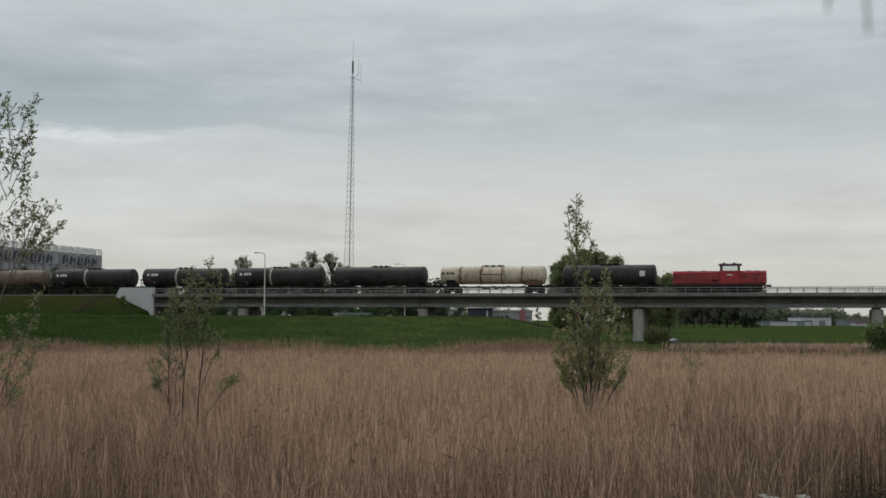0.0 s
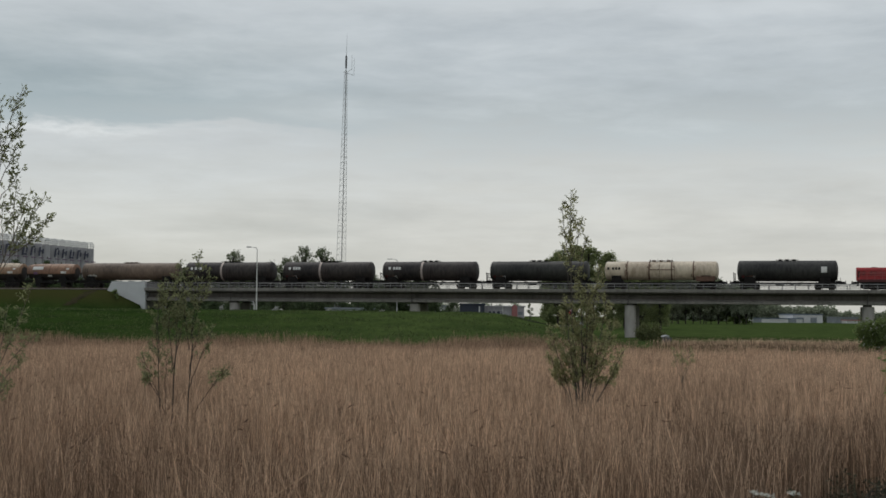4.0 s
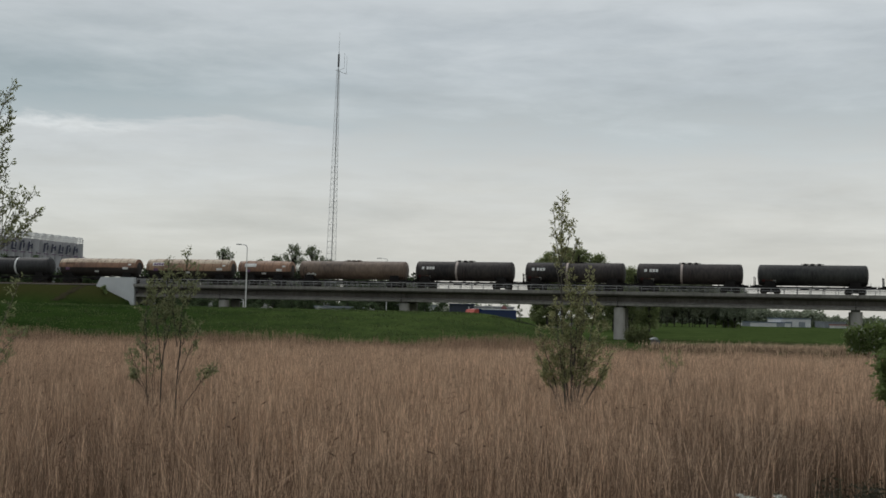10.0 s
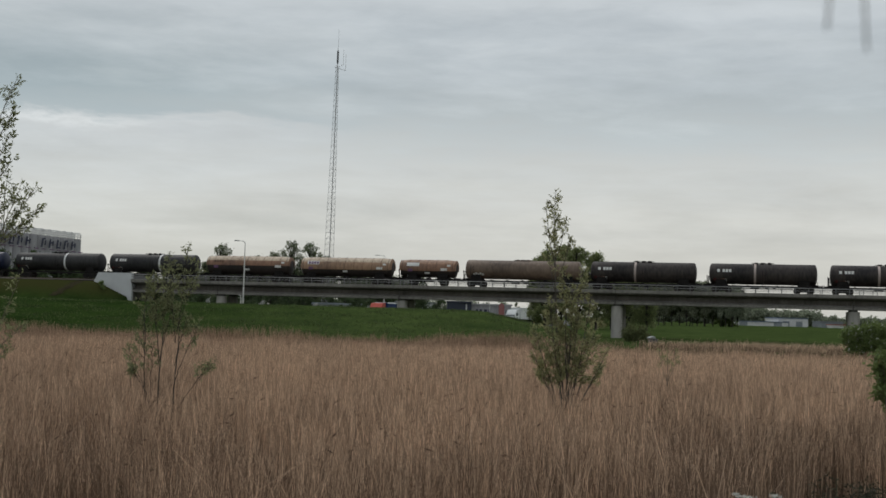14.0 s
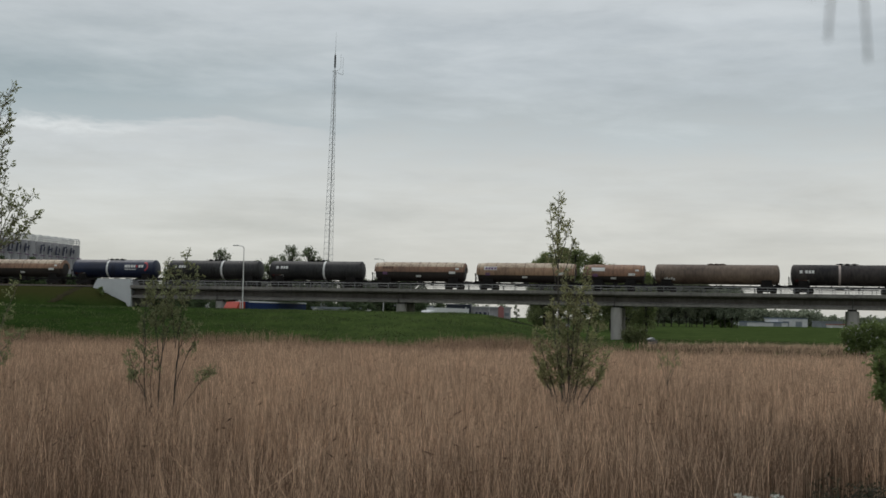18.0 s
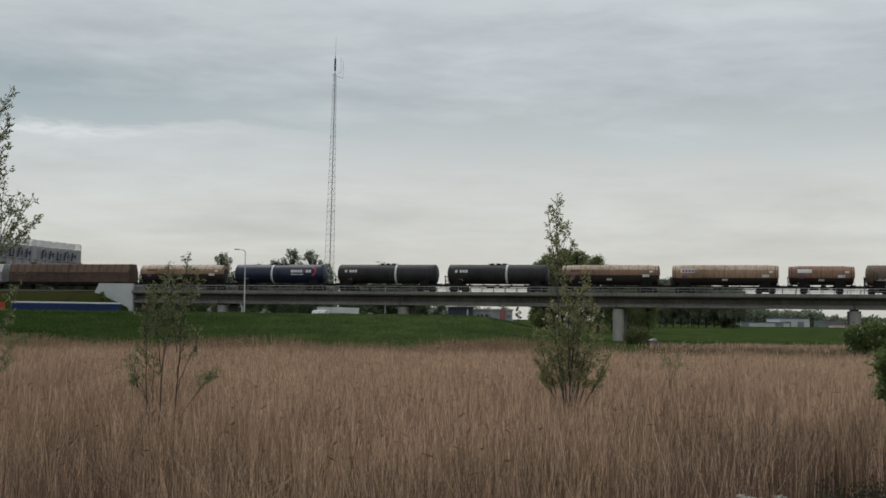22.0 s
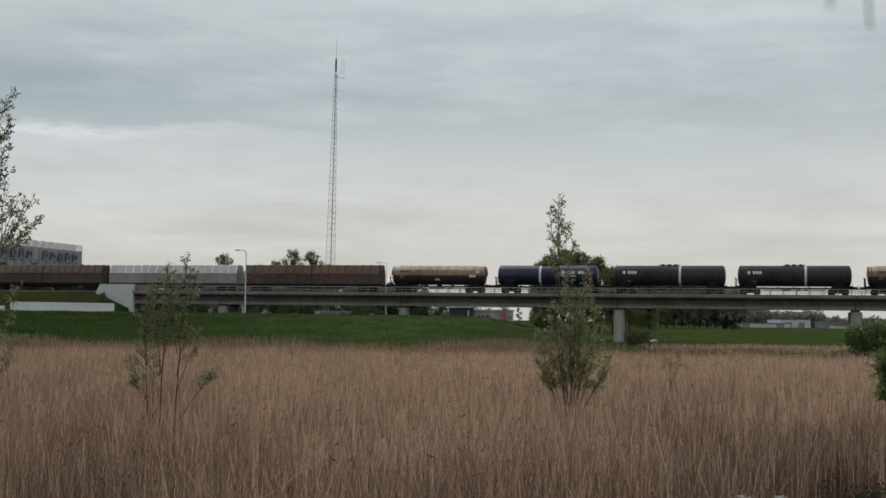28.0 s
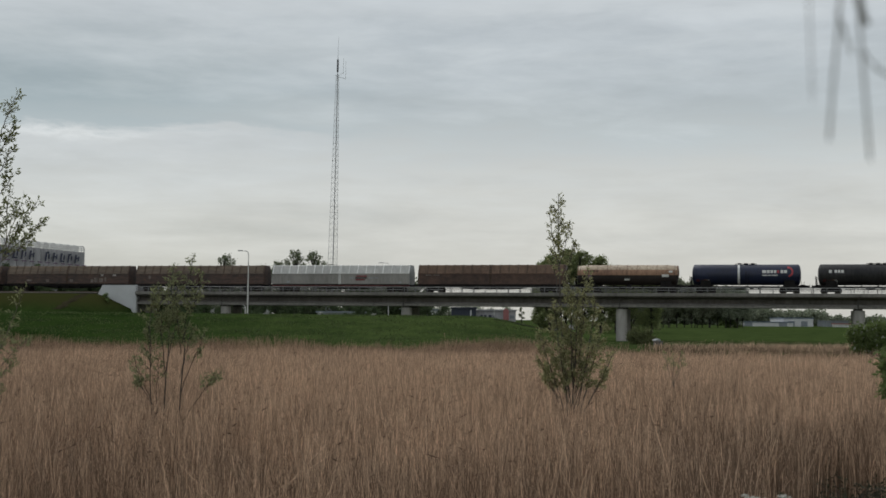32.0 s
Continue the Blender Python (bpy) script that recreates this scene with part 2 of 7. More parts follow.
M["mark_red"] = mat("red_marking", (0.42, 0.05, 0.06), 0.6, var=0.15, scale=3)
M["mark_purple"] = mat("purple_marking", (0.16, 0.08, 0.16), 0.6, var=0.15, scale=3)
M["loco_red"] = mat("loco_red_paint", (0.36, 0.022, 0.026), 0.45, var=0.3, scale=1.5, streak=(1, 1, 0.4))
M["loco_dark"] = mat("loco_dark_red", (0.07, 0.010, 0.010), 0.55, var=0.3, scale=2)
M["glass"] = mat("cab_glass", (0.10, 0.11, 0.12), 0.08, var=0.1, scale=1, bump=0, spec=0.8)
gl = M["window_glass"] = mat("window_glass", (0.85, 0.88, 0.88), 0.03, var=0.03, bump=0)
gl.node_tree.nodes["Principled BSDF"].inputs["Transmission Weight"].default_value = 1.0
M["rail_red"] = mat("faded_red_rail", (0.36, 0.12, 0.11), 0.6, var=0.2)
M["earth"] = mat("bare_earth", (0.034, 0.030, 0.015), 1.0, var=0.4, scale=3, bump=0.6, spec=0.05)
M["strip_dark"] = mat("dark_strip_ground", (0.012, 0.014, 0.006), 1.0, var=0.5, scale=2, bump=0.6, spec=0.05)
M["flower"] = leaf_mat("cow_parsley_flower", (0.78, 0.78, 0.72), var=0.1, translucent=0.2)
M["bramble"] = leaf_mat("bramble_leaf", (0.060, 0.058, 0.034), var=0.45, translucent=0.25)
M["nettle"] = leaf_mat("nettle_leaf", (0.085, 0.092, 0.060), var=0.35)
# wagon roofs are set paler than the walls below them
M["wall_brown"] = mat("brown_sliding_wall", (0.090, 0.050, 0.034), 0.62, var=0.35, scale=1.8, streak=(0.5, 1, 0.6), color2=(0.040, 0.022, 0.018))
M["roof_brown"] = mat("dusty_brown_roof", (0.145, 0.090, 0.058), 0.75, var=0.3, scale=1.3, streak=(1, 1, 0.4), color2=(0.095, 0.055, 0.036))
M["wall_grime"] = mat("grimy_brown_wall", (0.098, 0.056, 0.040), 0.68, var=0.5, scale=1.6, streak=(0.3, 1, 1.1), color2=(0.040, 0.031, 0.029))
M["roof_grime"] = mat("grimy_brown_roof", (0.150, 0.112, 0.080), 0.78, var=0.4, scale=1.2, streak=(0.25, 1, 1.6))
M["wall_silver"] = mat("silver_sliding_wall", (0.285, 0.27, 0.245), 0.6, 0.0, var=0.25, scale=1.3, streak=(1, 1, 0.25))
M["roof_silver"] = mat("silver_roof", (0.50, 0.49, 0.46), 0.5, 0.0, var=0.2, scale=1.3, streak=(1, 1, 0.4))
M["rust_pale"] = mat("pale_rust_run", (0.27, 0.195, 0.14), 0.8, var=0.5, scale=5)
# ribs darker than the brown roofs they stand on
M["rib_dark"] = mat("dark_brown_rib", (0.105, 0.066, 0.045), 0.75, var=0.4, scale=2, per_object=0.25)
M["rib_pale"] = mat("faded_chalk_scrawl", (0.20, 0.165, 0.14), 0.8, var=0.5, scale=4)
M["scrawl_white"] = mat("old_white_label", (0.36, 0.33, 0.30), 0.7, var=0.4, scale=5)
# near-white: the highlights along the silver roof ribs, set into the colour
M["rib_white"] = mat("highlight_white_rib", (0.80, 0.79, 0.76), 0.5, var=0.12, scale=2, per_object=0.12)
M["emblem_red"] = mat("faded_red_emblem", (0.20, 0.022, 0.028), 0.6, var=0.3, scale=3)
M["sole_red"] = mat("dull_red_sole_bar", (0.10, 0.030, 0.028), 0.7, var=0.4, scale=2)
M["asphalt"] = mat("asphalt", (0.055, 0.055, 0.057), 0.9, var=0.3, scale=5, bump=0.4)
M["bark"] = mat("bark", (0.15, 0.125, 0.095), 0.9, var=0.4, scale=8, streak=(1, 1, 0.2), bump=0.6)
M["bark_dark"] = mat("dark_bark", (0.045, 0.038, 0.032), 0.9, var=0.4, scale=8, streak=(1, 1, 0.2), bump=0.6)
M["bark_bush"] = mat("grey_brown_bark", (0.085, 0.075, 0.060), 0.9, var=0.4, scale=8, streak=(1, 1, 0.2), bump=0.6)
M["leaf_willow"] = leaf_mat("willow_leaf", (0.330, 0.330, 0.165), translucent=0.5)
M["leaf_grey"] = leaf_mat("grey_willow_leaf", (0.235, 0.252, 0.128), translucent=0.5)
M["leaf_tree"] = leaf_mat("tree_leaf", (0.175, 0.23, 0.080), translucent=0.45)
M["leaf_lush"] = leaf_mat("lush_tree_leaf", (0.245, 0.280, 0.125), translucent=0.5)
M["leaf_dull"] = leaf_mat("dull_olive_leaf", (0.135, 0.152, 0.062), translucent=0.3)
M["leaf_dark"] = leaf_mat("dark_tree_leaf", (0.076, 0.108, 0.048), translucent=0.4)
# row and far-wood leaves are paled: distance haze painted into the colour
M["leaf_haze"] = leaf_mat("haze_paled_wood_leaf", (0.27, 0.30, 0.215), translucent=0.45)
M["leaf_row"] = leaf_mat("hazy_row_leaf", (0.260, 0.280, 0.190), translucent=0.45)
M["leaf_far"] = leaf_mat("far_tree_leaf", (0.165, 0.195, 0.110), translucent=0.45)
M["blossom"] = leaf_mat("hawthorn_blossom", (0.50, 0.50, 0.46), translucent=0.2)
M["grass_blade"] = leaf_mat("dike_grass_blade", (0.080, 0.108, 0.036), var=0.5, translucent=0.3)
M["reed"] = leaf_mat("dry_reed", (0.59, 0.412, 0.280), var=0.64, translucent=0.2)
# darker stem tone; much of it paints the shade inside the bed
M["reed_old_shaded"] = leaf_mat("old_and_shaded_reed", (0.20, 0.130, 0.085), var=0.5, translucent=0.05)
M["aerial"] = mat("grey_aerial_casing", (0.085, 0.085, 0.09), 0.6, var=0.2, scale=3)
M["mast_grey"] = mat("mast_grey", (0.48, 0.49, 0.49), 0.5, 0.3, var=0.2, scale=4)
M["twig"] = mat("grey_twig_bark", (0.22, 0.21, 0.18), 0.9, var=0.3, scale=20)
M["rail_pale"] = mat("pale_painted_rail", (0.62, 0.62, 0.60), 0.6, var=0.12, scale=2)
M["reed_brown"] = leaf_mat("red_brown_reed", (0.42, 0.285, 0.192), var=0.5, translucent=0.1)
M["reed_head"] = leaf_mat("reed_plume", (0.13, 0.080, 0.055), var=0.6, translucent=0.15)
M["silo"] = mat("silo_metal", (0.335, 0.33, 0.34), 0.5, 0.2, var=0.2, scale=0.8, streak=(1, 1, 0.15))
M["letter_blue"] = mat("dark_blue_letter", (0.026, 0.028, 0.060), 0.6, var=0.2, scale=2)
M["house_white"] = mat("pale_render", (0.58, 0.58, 0.58), 0.8, var=0.15, scale=0.7)
M["house_grey"] = mat("grey_cladding", (0.22, 0.24, 0.26), 0.7, var=0.2, scale=0.7)
M["roof_blue"] = mat("blue_roof", (0.10, 0.14, 0.20), 0.6, var=0.2, scale=0.7)
M["lilac"] = mat("lilac_grey_cladding", (0.40, 0.385, 0.40), 0.7, var=0.2, scale=0.9, streak=(1, 1, 0.2))
M["bay_red"] = mat("faded_red_boarding", (0.34, 0.135, 0.13), 0.8, var=0.2, scale=1.0)
M["brick_red"] = mat("red_render", (0.32, 0.10, 0.075), 0.8, var=0.2, scale=1.0)
M["navy"] = mat("navy_cladding", (0.030, 0.036, 0.060), 0.6, var=0.25, scale=0.7)
M["truck_blue"] = mat("blue_tarpaulin", (0.016, 0.036, 0.115), 0.6, var=0.2, scale=1, spec=0.2)
M["truck_white"] = mat("white_truck_paint", (0.74, 0.75, 0.74), 0.45, var=0.1, scale=1)
M["truck_red"] = mat("red_cab_paint", (0.42, 0.045, 0.022), 0.4, var=0.15, scale=1)
M["tyre"] = mat("tyre_rubber", (0.020, 0.020, 0.020), 0.9, var=0.3, scale=4)


def grass_material():
    """Mown grass, tired and brownish on the high bank, darker tufts, with bare litter under the reeds."""
    m = mat("grass", (0.048, 0.068, 0.021), 1.0, var=0.6, scale=0.9, color2=(0.026, 0.042, 0.014), bump=0.9, spec=0.0)
    nt = m.node_tree
    n, l = nt.nodes.new, nt.links.new
    b = nt.nodes["Principled BSDF"]
    base = b.inputs["Base Color"].links[0].from_socket
    geo = n("ShaderNodeNewGeometry")
    sep = n("ShaderNodeSeparateXYZ")
    l(geo.outputs["Position"], sep.inputs[0])
    noise_t = n("ShaderNodeTexNoise")
    noise_t.inputs["Scale"].default_value, noise_t.inputs["Detail"].default_value = 0.16, 6
    l(geo.outputs["Position"], noise_t.inputs["Vector"])

    def blend(fac_socket, lo, hi, colour, base_socket, jitter=1.6, how="MIX"):
        add = n("ShaderNodeMath")
        add.operation = "MULTIPLY_ADD"
        l(noise_t.outputs["Fac"], add.inputs[0])
        add.inputs[1].default_value = jitter
        l(fac_socket, add.inputs[2])
        mr = n("ShaderNodeMapRange")
        mr.inputs[1].default_value, mr.inputs[2].default_value = lo + jitter * 0.5, hi + jitter * 0.5
        l(add.outputs[0], mr.inputs[0])
        mx = n("ShaderNodeMix")
        mx.data_type, mx.blend_type = "RGBA", how
        l(mr.outputs[0], mx.inputs[0]), l(base_socket, mx.inputs[6])
        mx.inputs[7].default_value = (*colour, 1)
        return mx.outputs[2]

    # grass colour is multiplied darker towards negative x
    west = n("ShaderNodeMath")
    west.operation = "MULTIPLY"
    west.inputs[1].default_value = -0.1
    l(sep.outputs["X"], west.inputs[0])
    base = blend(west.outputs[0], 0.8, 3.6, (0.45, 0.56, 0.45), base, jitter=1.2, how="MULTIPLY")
    c = blend(sep.outputs["Z"], 4.9, 6.6, (0.038, 0.041, 0.014), base)
    inv = n("ShaderNodeMath")
    inv.operation = "MULTIPLY"
    inv.inputs[1].default_value = -1
    l(sep.outputs["Z"], inv.inputs[0])
    c = blend(inv.outputs[0], -0.9, -0.4, (0.050, 0.036, 0.024), c, jitter=0.5)
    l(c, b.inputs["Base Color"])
    return m


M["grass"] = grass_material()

# ---- mesh helpers ----
def mesh_of(name, bm, material, smooth=False):
    me = bpy.data.meshes.new(name)
    bm.normal_update()
    bm.to_mesh(me)
    bm.free()
    for m in material if isinstance(material, (list, tuple)) else [material]:
        me.materials.append(m)
    if smooth:
        me.shade_smooth()
        me.set_sharp_from_angle(angle=radians(40))
    return me


def part(name, bm, material, parent=None, label="", at=None, smooth=False):
    ob = new(name, mesh_of(name, bm, material, smooth))
    ob.parent = parent
    if at is not None:
        ob.matrix_basis = at
    if label:
        tagged(ob, label)
    return ob


def thing(name, label, category, at, group="", kind=""):
    ob = new(name)
    ob.empty_display_size = 0.3
    ob.matrix_basis = at
    return tagged(ob, label, category, group, kind)


def box(bm, x, y, z, sx, sy, sz, bevel=0.0, rot=None):
    """A box with its centre at x, y, z; bevel rounds its edges."""
    r = bmesh.ops.create_cube(bm, size=1.0, matrix=Matrix.Translation((x, y, z)) @ (rot or Matrix()) @ Matrix.Diagonal((sx, sy, sz, 1)))
    if bevel:
        es = list({e for v in r["verts"] for e in v.link_edges})
        bmesh.ops.bevel(bm, geom=es, offset=bevel, segments=2, affect="EDGES", profile=0.6)
    return bm


def rod(bm, a, b, r0, r1=None, seg=8, caps=True):
    """A round bar from a to b."""
    a, b = Vector(a), Vector(b)
    d = b - a
    q = d.to_track_quat("Z", "Y").to_matrix().to_4x4()
    bmesh.ops.create_cone(bm, cap_ends=caps, segments=seg, radius1=r0, radius2=r0 if r1 is None else r1, depth=d.length,
                          matrix=Matrix.Translation((a + b) / 2) @ q)
    return bm


def lathe(bm, profile, cz=0.0, seg=28, lo=0.0, hi=360.0, cy=0.0):
    """Rings of radius r at x, about the x axis through (cy, cz); lo and hi bound the arc, 0 degrees is up."""
    full = hi - lo >= 359.9
    k = seg if full else seg + 1
    rings = []
    for x, r in profile:
        rings.append([bm.verts.new((x, cy + r * math.sin(radians(lo + (hi - lo) * i / seg)), cz + r * math.cos(radians(lo + (hi - lo) * i / seg)))) for i in range(k)])
    for a, b in zip(rings, rings[1:]):
        for i in range(k if full else k - 1):
            j = (i + 1) % k
            bm.faces.new((a[i], a[j], b[j], b[i]))
    return rings


def prism(bm, outline, y0, y1, axis="y"):
    """A solid from an outline of (x, z) points, drawn out from y0 to y1."""
    if axis == "y":
        f = lambda p, t: (p[0], t, p[1])
    elif axis == "x":
        f = lambda p, t: (t, p[0], p[1])
    else:
        f = lambda p, t: (p[0], p[1], t)
    a = [bm.verts.new(f(p, y0)) for p in outline]
    b = [bm.verts.new(f(p, y1)) for p in outline]
    bm.faces.new(a[::-1]), bm.faces.new(b)
    for i in range(len(a)):
        j = (i + 1) % len(a)
        bm.faces.new((a[i], a[j], b[j], b[i]))
    bmesh.ops.recalc_face_normals(bm, faces=bm.faces[:])
    return bm


def soup(name, verts, faces, materials, index=None, smooth=False):
    """A mesh from arrays of vertices and of faces with equal corner counts (one array or several)."""
    me = bpy.data.meshes.new(name)
    groups = faces if isinstance(faces, list) else [faces]
    loops = np.concatenate([f.ravel() for f in groups]).astype(np.int32)
    totals = np.concatenate([np.full(len(f), f.shape[1]) for f in groups]).astype(np.int32)
    starts = np.concatenate([[0], np.cumsum(totals)[:-1]]).astype(np.int32)
    me.vertices.add(len(verts))
    me.vertices.foreach_set("co", np.asarray(verts, dtype=np.float32).ravel())
    me.loops.add(len(loops))
    me.loops.foreach_set("vertex_index", loops)
    me.polygons.add(len(totals))
    me.polygons.foreach_set("loop_start", starts)
    me.polygons.foreach_set("loop_total", totals)
    if index is not None:
        me.polygons.foreach_set("material_index", np.asarray(index, dtype=np.int32))
    if smooth:
        me.polygons.foreach_set("use_smooth", np.ones(len(totals), dtype=bool))
    me.update(calc_edges=True)
    for m in materials:
        me.materials.append(m)
    return me


def smoothstep(v, a, b):
    k = np.clip((v - a) / (b - a), 0, 1)
    return k * k * (3 - 2 * k)


# ---- the plan: a railway line crossing the view, 182 m off at the middle ----
TRACK_DEG = 15.44
TC, TS = math.cos(radians(TRACK_DEG)), math.sin(radians(TRACK_DEG))
TRACK_Y = 182.0
RAIL_Z = 8.12
DECK_Z = 7.85
SOFFIT_Z = 6.12
ABUT_S = -49.0


def on_track(s, n=0.0, z=0.0):
    """A place s metres along the line, n metres towards its far side."""
    return Vector((s * TC + n * TS, TRACK_Y - s * TS + n * TC, z))


def track_pose(s, n=0.0, z=0.0):
    return Matrix.Translation(on_track(s, n, z)) @ pose(0, 0, 0, 0, 0, -TRACK_DEG)


# the road behind the grass dike: it comes from far off and passes under the bridge
ROAD = [(56, 540), (41, 420), (29, 312), (6, 268), (0, 258), (-9, 236), (-16, 214), (-21.4, 196), (-25.9, 186), (-31.1, 179), (-40, 173.8), (-49.9, 170), (-58, 166.5), (-90, 152), (-150, 128)]
ROAD_Z = 1.85


def ground_height(x, y):
    """The lie of the land: reed marsh, grass dike, road cutting, railway embankment, near bank."""
    left = 1 - smoothstep(x, 3.0, 23)
    level = 2.0 * left + (1.35 + 0.6 * smoothstep(y, 190, 420)) * (1 - left)
    h = level * smoothstep(y, 97 + 1.5 * np.sin(x * 0.07), 112 + 1.5 * np.sin(x * 0.05))
    dike = smoothstep(y, 112, 151) ** 1.3 * (1 - smoothstep(y, 152.5, 160))
    h = h + 2.64 * left * dike
    s = x * TC - (y - TRACK_Y) * TS
    n = x * TS + (y - TRACK_Y) * TC
    top = 7.75 - 0.42 * np.clip(s + 55.5, 0, 20)
    bank = top - 0.55 * np.clip(np.abs(n) - 4.6, 0, 40)
    bank = np.where(s < ABUT_S + 0.3, bank, 0)
    h = np.maximum(h, bank)
    h = h + 2.55 * (1 - smoothstep(y, 3.5, 8.5)) * (y < 20)
    return h


def make_ground():
    xs = np.concatenate([[-4000, -2500, -1500, -900, -600, -440, -360, -300, -250, -210, -180, -150, -130], np.arange(-115, 111, 1.5), [130, 160, 200, 260, 340, 450, 700, 1100, 1800, 2800, 4000]])
    ys = np.concatenate([[-400, -200, -100, -50, -20, -8, 0], np.arange(2, 14, 1.0), np.arange(16, 93, 4.0), np.arange(94, 165, 1.0), np.arange(166, 226, 1.25), [230, 240, 255, 275, 300, 340, 400, 500, 700, 1000, 1600, 2600, 4200]])
    gx, gy = np.meshgrid(xs, ys)
    gz = ground_height(gx, gy)
    rng = np.random.default_rng(3)
    near = (np.abs(gx) < 115) & (gy > 100) & (gy < 226)
    gz = gz + near * (rng.normal(0, 0.035, gx.shape))
    v = np.stack([gx, gy, gz], -1).reshape(-1, 3)
    w = len(xs)
    i = (np.arange(len(ys) - 1)[:, None] * w + np.arange(w - 1)[None]).ravel()
    f = np.stack([i, i + 1, i + w + 1, i + w], -1)
    ob = new("ground", soup("ground", v, f, [M["grass"]], smooth=True))
    tagged(ob, "green grass dike and meadow with a brownish railway slope", "ground", kind="structure")


make_ground()


def make_road():
    pts = [Vector((x, y, ROAD_Z + 0.25)) for x, y in ROAD]
    fine = []
    for a, b in zip(pts, pts[1:]):
        for k in range(6):
            fine.append(a.lerp(b, k / 6))
    bm = bmesh.new()
    rows = []
    for i, p in enumerate(fine):
        d = (fine[min(i + 1, len(fine) - 1)] - fine[max(i - 1, 0)]).normalized()
        side = Vector((-d.y, d.x, 0))
        rows.append([bm.verts.new(p + side * w + Vector((0, 0, zz))) for w, zz in ((-5.0, -0.35), (-4.6, 0), (0, 0.06), (4.6, 0), (5.0, -0.35))])
    for a, b in zip(rows, rows[1:]):
        for i in range(4):
            bm.faces.new((a[i], a[i + 1], b[i + 1], b[i]))
    ob = new("road", mesh_of("road", bm, M["asphalt"]))
    tagged(ob, "grey asphalt road running under the railway bridge", "road", kind="structure")


make_road()

# ---- the railway bridge ----
PIERS = [-34.2, -4.9, 27.0, 58.9, 90.0, 121.0, 152.0, 183.0, 214.0, 245.0, 276.0, 300.0]


def make_bridge():
    br = thing("railway_bridge", "long grey concrete railway viaduct on round columns with a steel handrail", "bridge", track_pose(0))
    ends = [ABUT_S] + [p for p in PIERS]
    # box girders, one a span: recessed web, paler bottom flange, cantilevered deck slab
    prof = [(-2.6, SOFFIT_Z + 0.10), (-2.45, SOFFIT_Z + 0.55), (-2.40, DECK_Z - 0.55), (-3.70, DECK_Z - 0.30), (-3.70, DECK_Z),
            (3.70, DECK_Z), (3.70, DECK_Z - 0.30), (2.40, DECK_Z - 0.55), (2.45, SOFFIT_Z + 0.55), (2.6, SOFFIT_Z + 0.10)]
    foot = [(-3.15, SOFFIT_Z), (-3.15, SOFFIT_Z + 0.30), (-2.47, SOFFIT_Z + 0.55), (2.47, SOFFIT_Z + 0.55), (3.15, SOFFIT_Z + 0.30), (3.15, SOFFIT_Z)]
    for a, b in zip(ends, ends[1:]):
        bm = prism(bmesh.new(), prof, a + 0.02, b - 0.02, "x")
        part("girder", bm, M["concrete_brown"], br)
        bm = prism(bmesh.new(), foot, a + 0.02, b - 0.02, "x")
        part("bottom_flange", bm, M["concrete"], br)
        bm = box(bmesh.new(), (a + b) / 2, -3.72, DECK_Z + 0.06, b - a - 0.06, 0.32, 0.46, 0.03)
        part("edge_beam", bm, M["concrete"], br)
        bm = box(bmesh.new(), (a + b) / 2, 3.72, DECK_Z + 0.06, b - a - 0.06, 0.32, 0.46, 0.03)
        part("edge_beam", bm, M["concrete"], br)
        # drain pipe at the joint
        bm = rod(bmesh.new(), (b - 0.15, -3.22, SOFFIT_Z - 0.1), (b - 0.15, -3.22, DECK_Z - 0.4), 0.07)
        part("drain_pipe", bm, M["concrete_dark"], br)
    for p in PIERS:
        for n in (-2.0, 2.0):
            base = on_track(p, n)
            g = float(ground_height(np.array(base.x), np.array(base.y))) - 0.5
            bm = rod(bmesh.new(), (p, n, g), (p, n, SOFFIT_Z - 0.24), 0.80, seg=24)
            # each far column takes a darker concrete than the near one
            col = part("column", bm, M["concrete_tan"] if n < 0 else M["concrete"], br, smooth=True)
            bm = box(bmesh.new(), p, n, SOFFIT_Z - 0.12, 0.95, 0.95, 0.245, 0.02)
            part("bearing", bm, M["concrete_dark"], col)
    # track bed
    bm = prism(bmesh.new(), [(-2.6, DECK_Z + 0.004), (-1.9, DECK_Z + 0.16), (1.9, DECK_Z + 0.16), (2.6, DECK_Z + 0.004)], -380, 300, "x")
    part("ballast_bed", bm, M["ballast"], br)
    for y in (-0.7525, 0.7525):
        bm = bmesh.new()
        box(bm, -40, y, RAIL_Z - 0.02, 680, 0.072, 0.04)
        box(bm, -40, y, RAIL_Z - 0.085, 680, 0.02, 0.10)
        box(bm, -40, y, RAIL_Z - 0.145, 680, 0.14, 0.025)
        part("rail", bm, M["rail"], br)
    sl = bmesh.new()
    box(sl, 0, 0, 0, 0.26, 2.5, 0.10, 0.02)
    me = mesh_of("sleeper", sl, M["concrete"])
    for k in range(220):
        ob = new("sleeper", me)
        ob.parent = br
        ob.matrix_basis = pose(-52 + 0.6 * k, 0, RAIL_Z - 0.20)
    # handrail, both sides
    post = bmesh.new()
    box(post, 0, 0, 0.36, 0.09, 0.07, 0.80, 0.008)
    post_me = mesh_of("handrail_post", post, M["galv"])
    for y in (-3.74, 3.74):
        for k in range(88):
            ob = new("handrail_post", post_me)
            ob.parent = br
            ob.matrix_basis = pose(ABUT_S + 0.5 + 1.75 * k, y, DECK_Z + 0.27)
        for z, r in ((DECK_Z + 1.02, 0.055), (DECK_Z + 0.66, 0.035)):
            for a, b in zip(ends, ends[1:]):
                bm = rod(bmesh.new(), (a + 0.05, y, z), (b - 0.05, y, z), r, seg=6)
                part("handrail", bm, M["galv"], br)
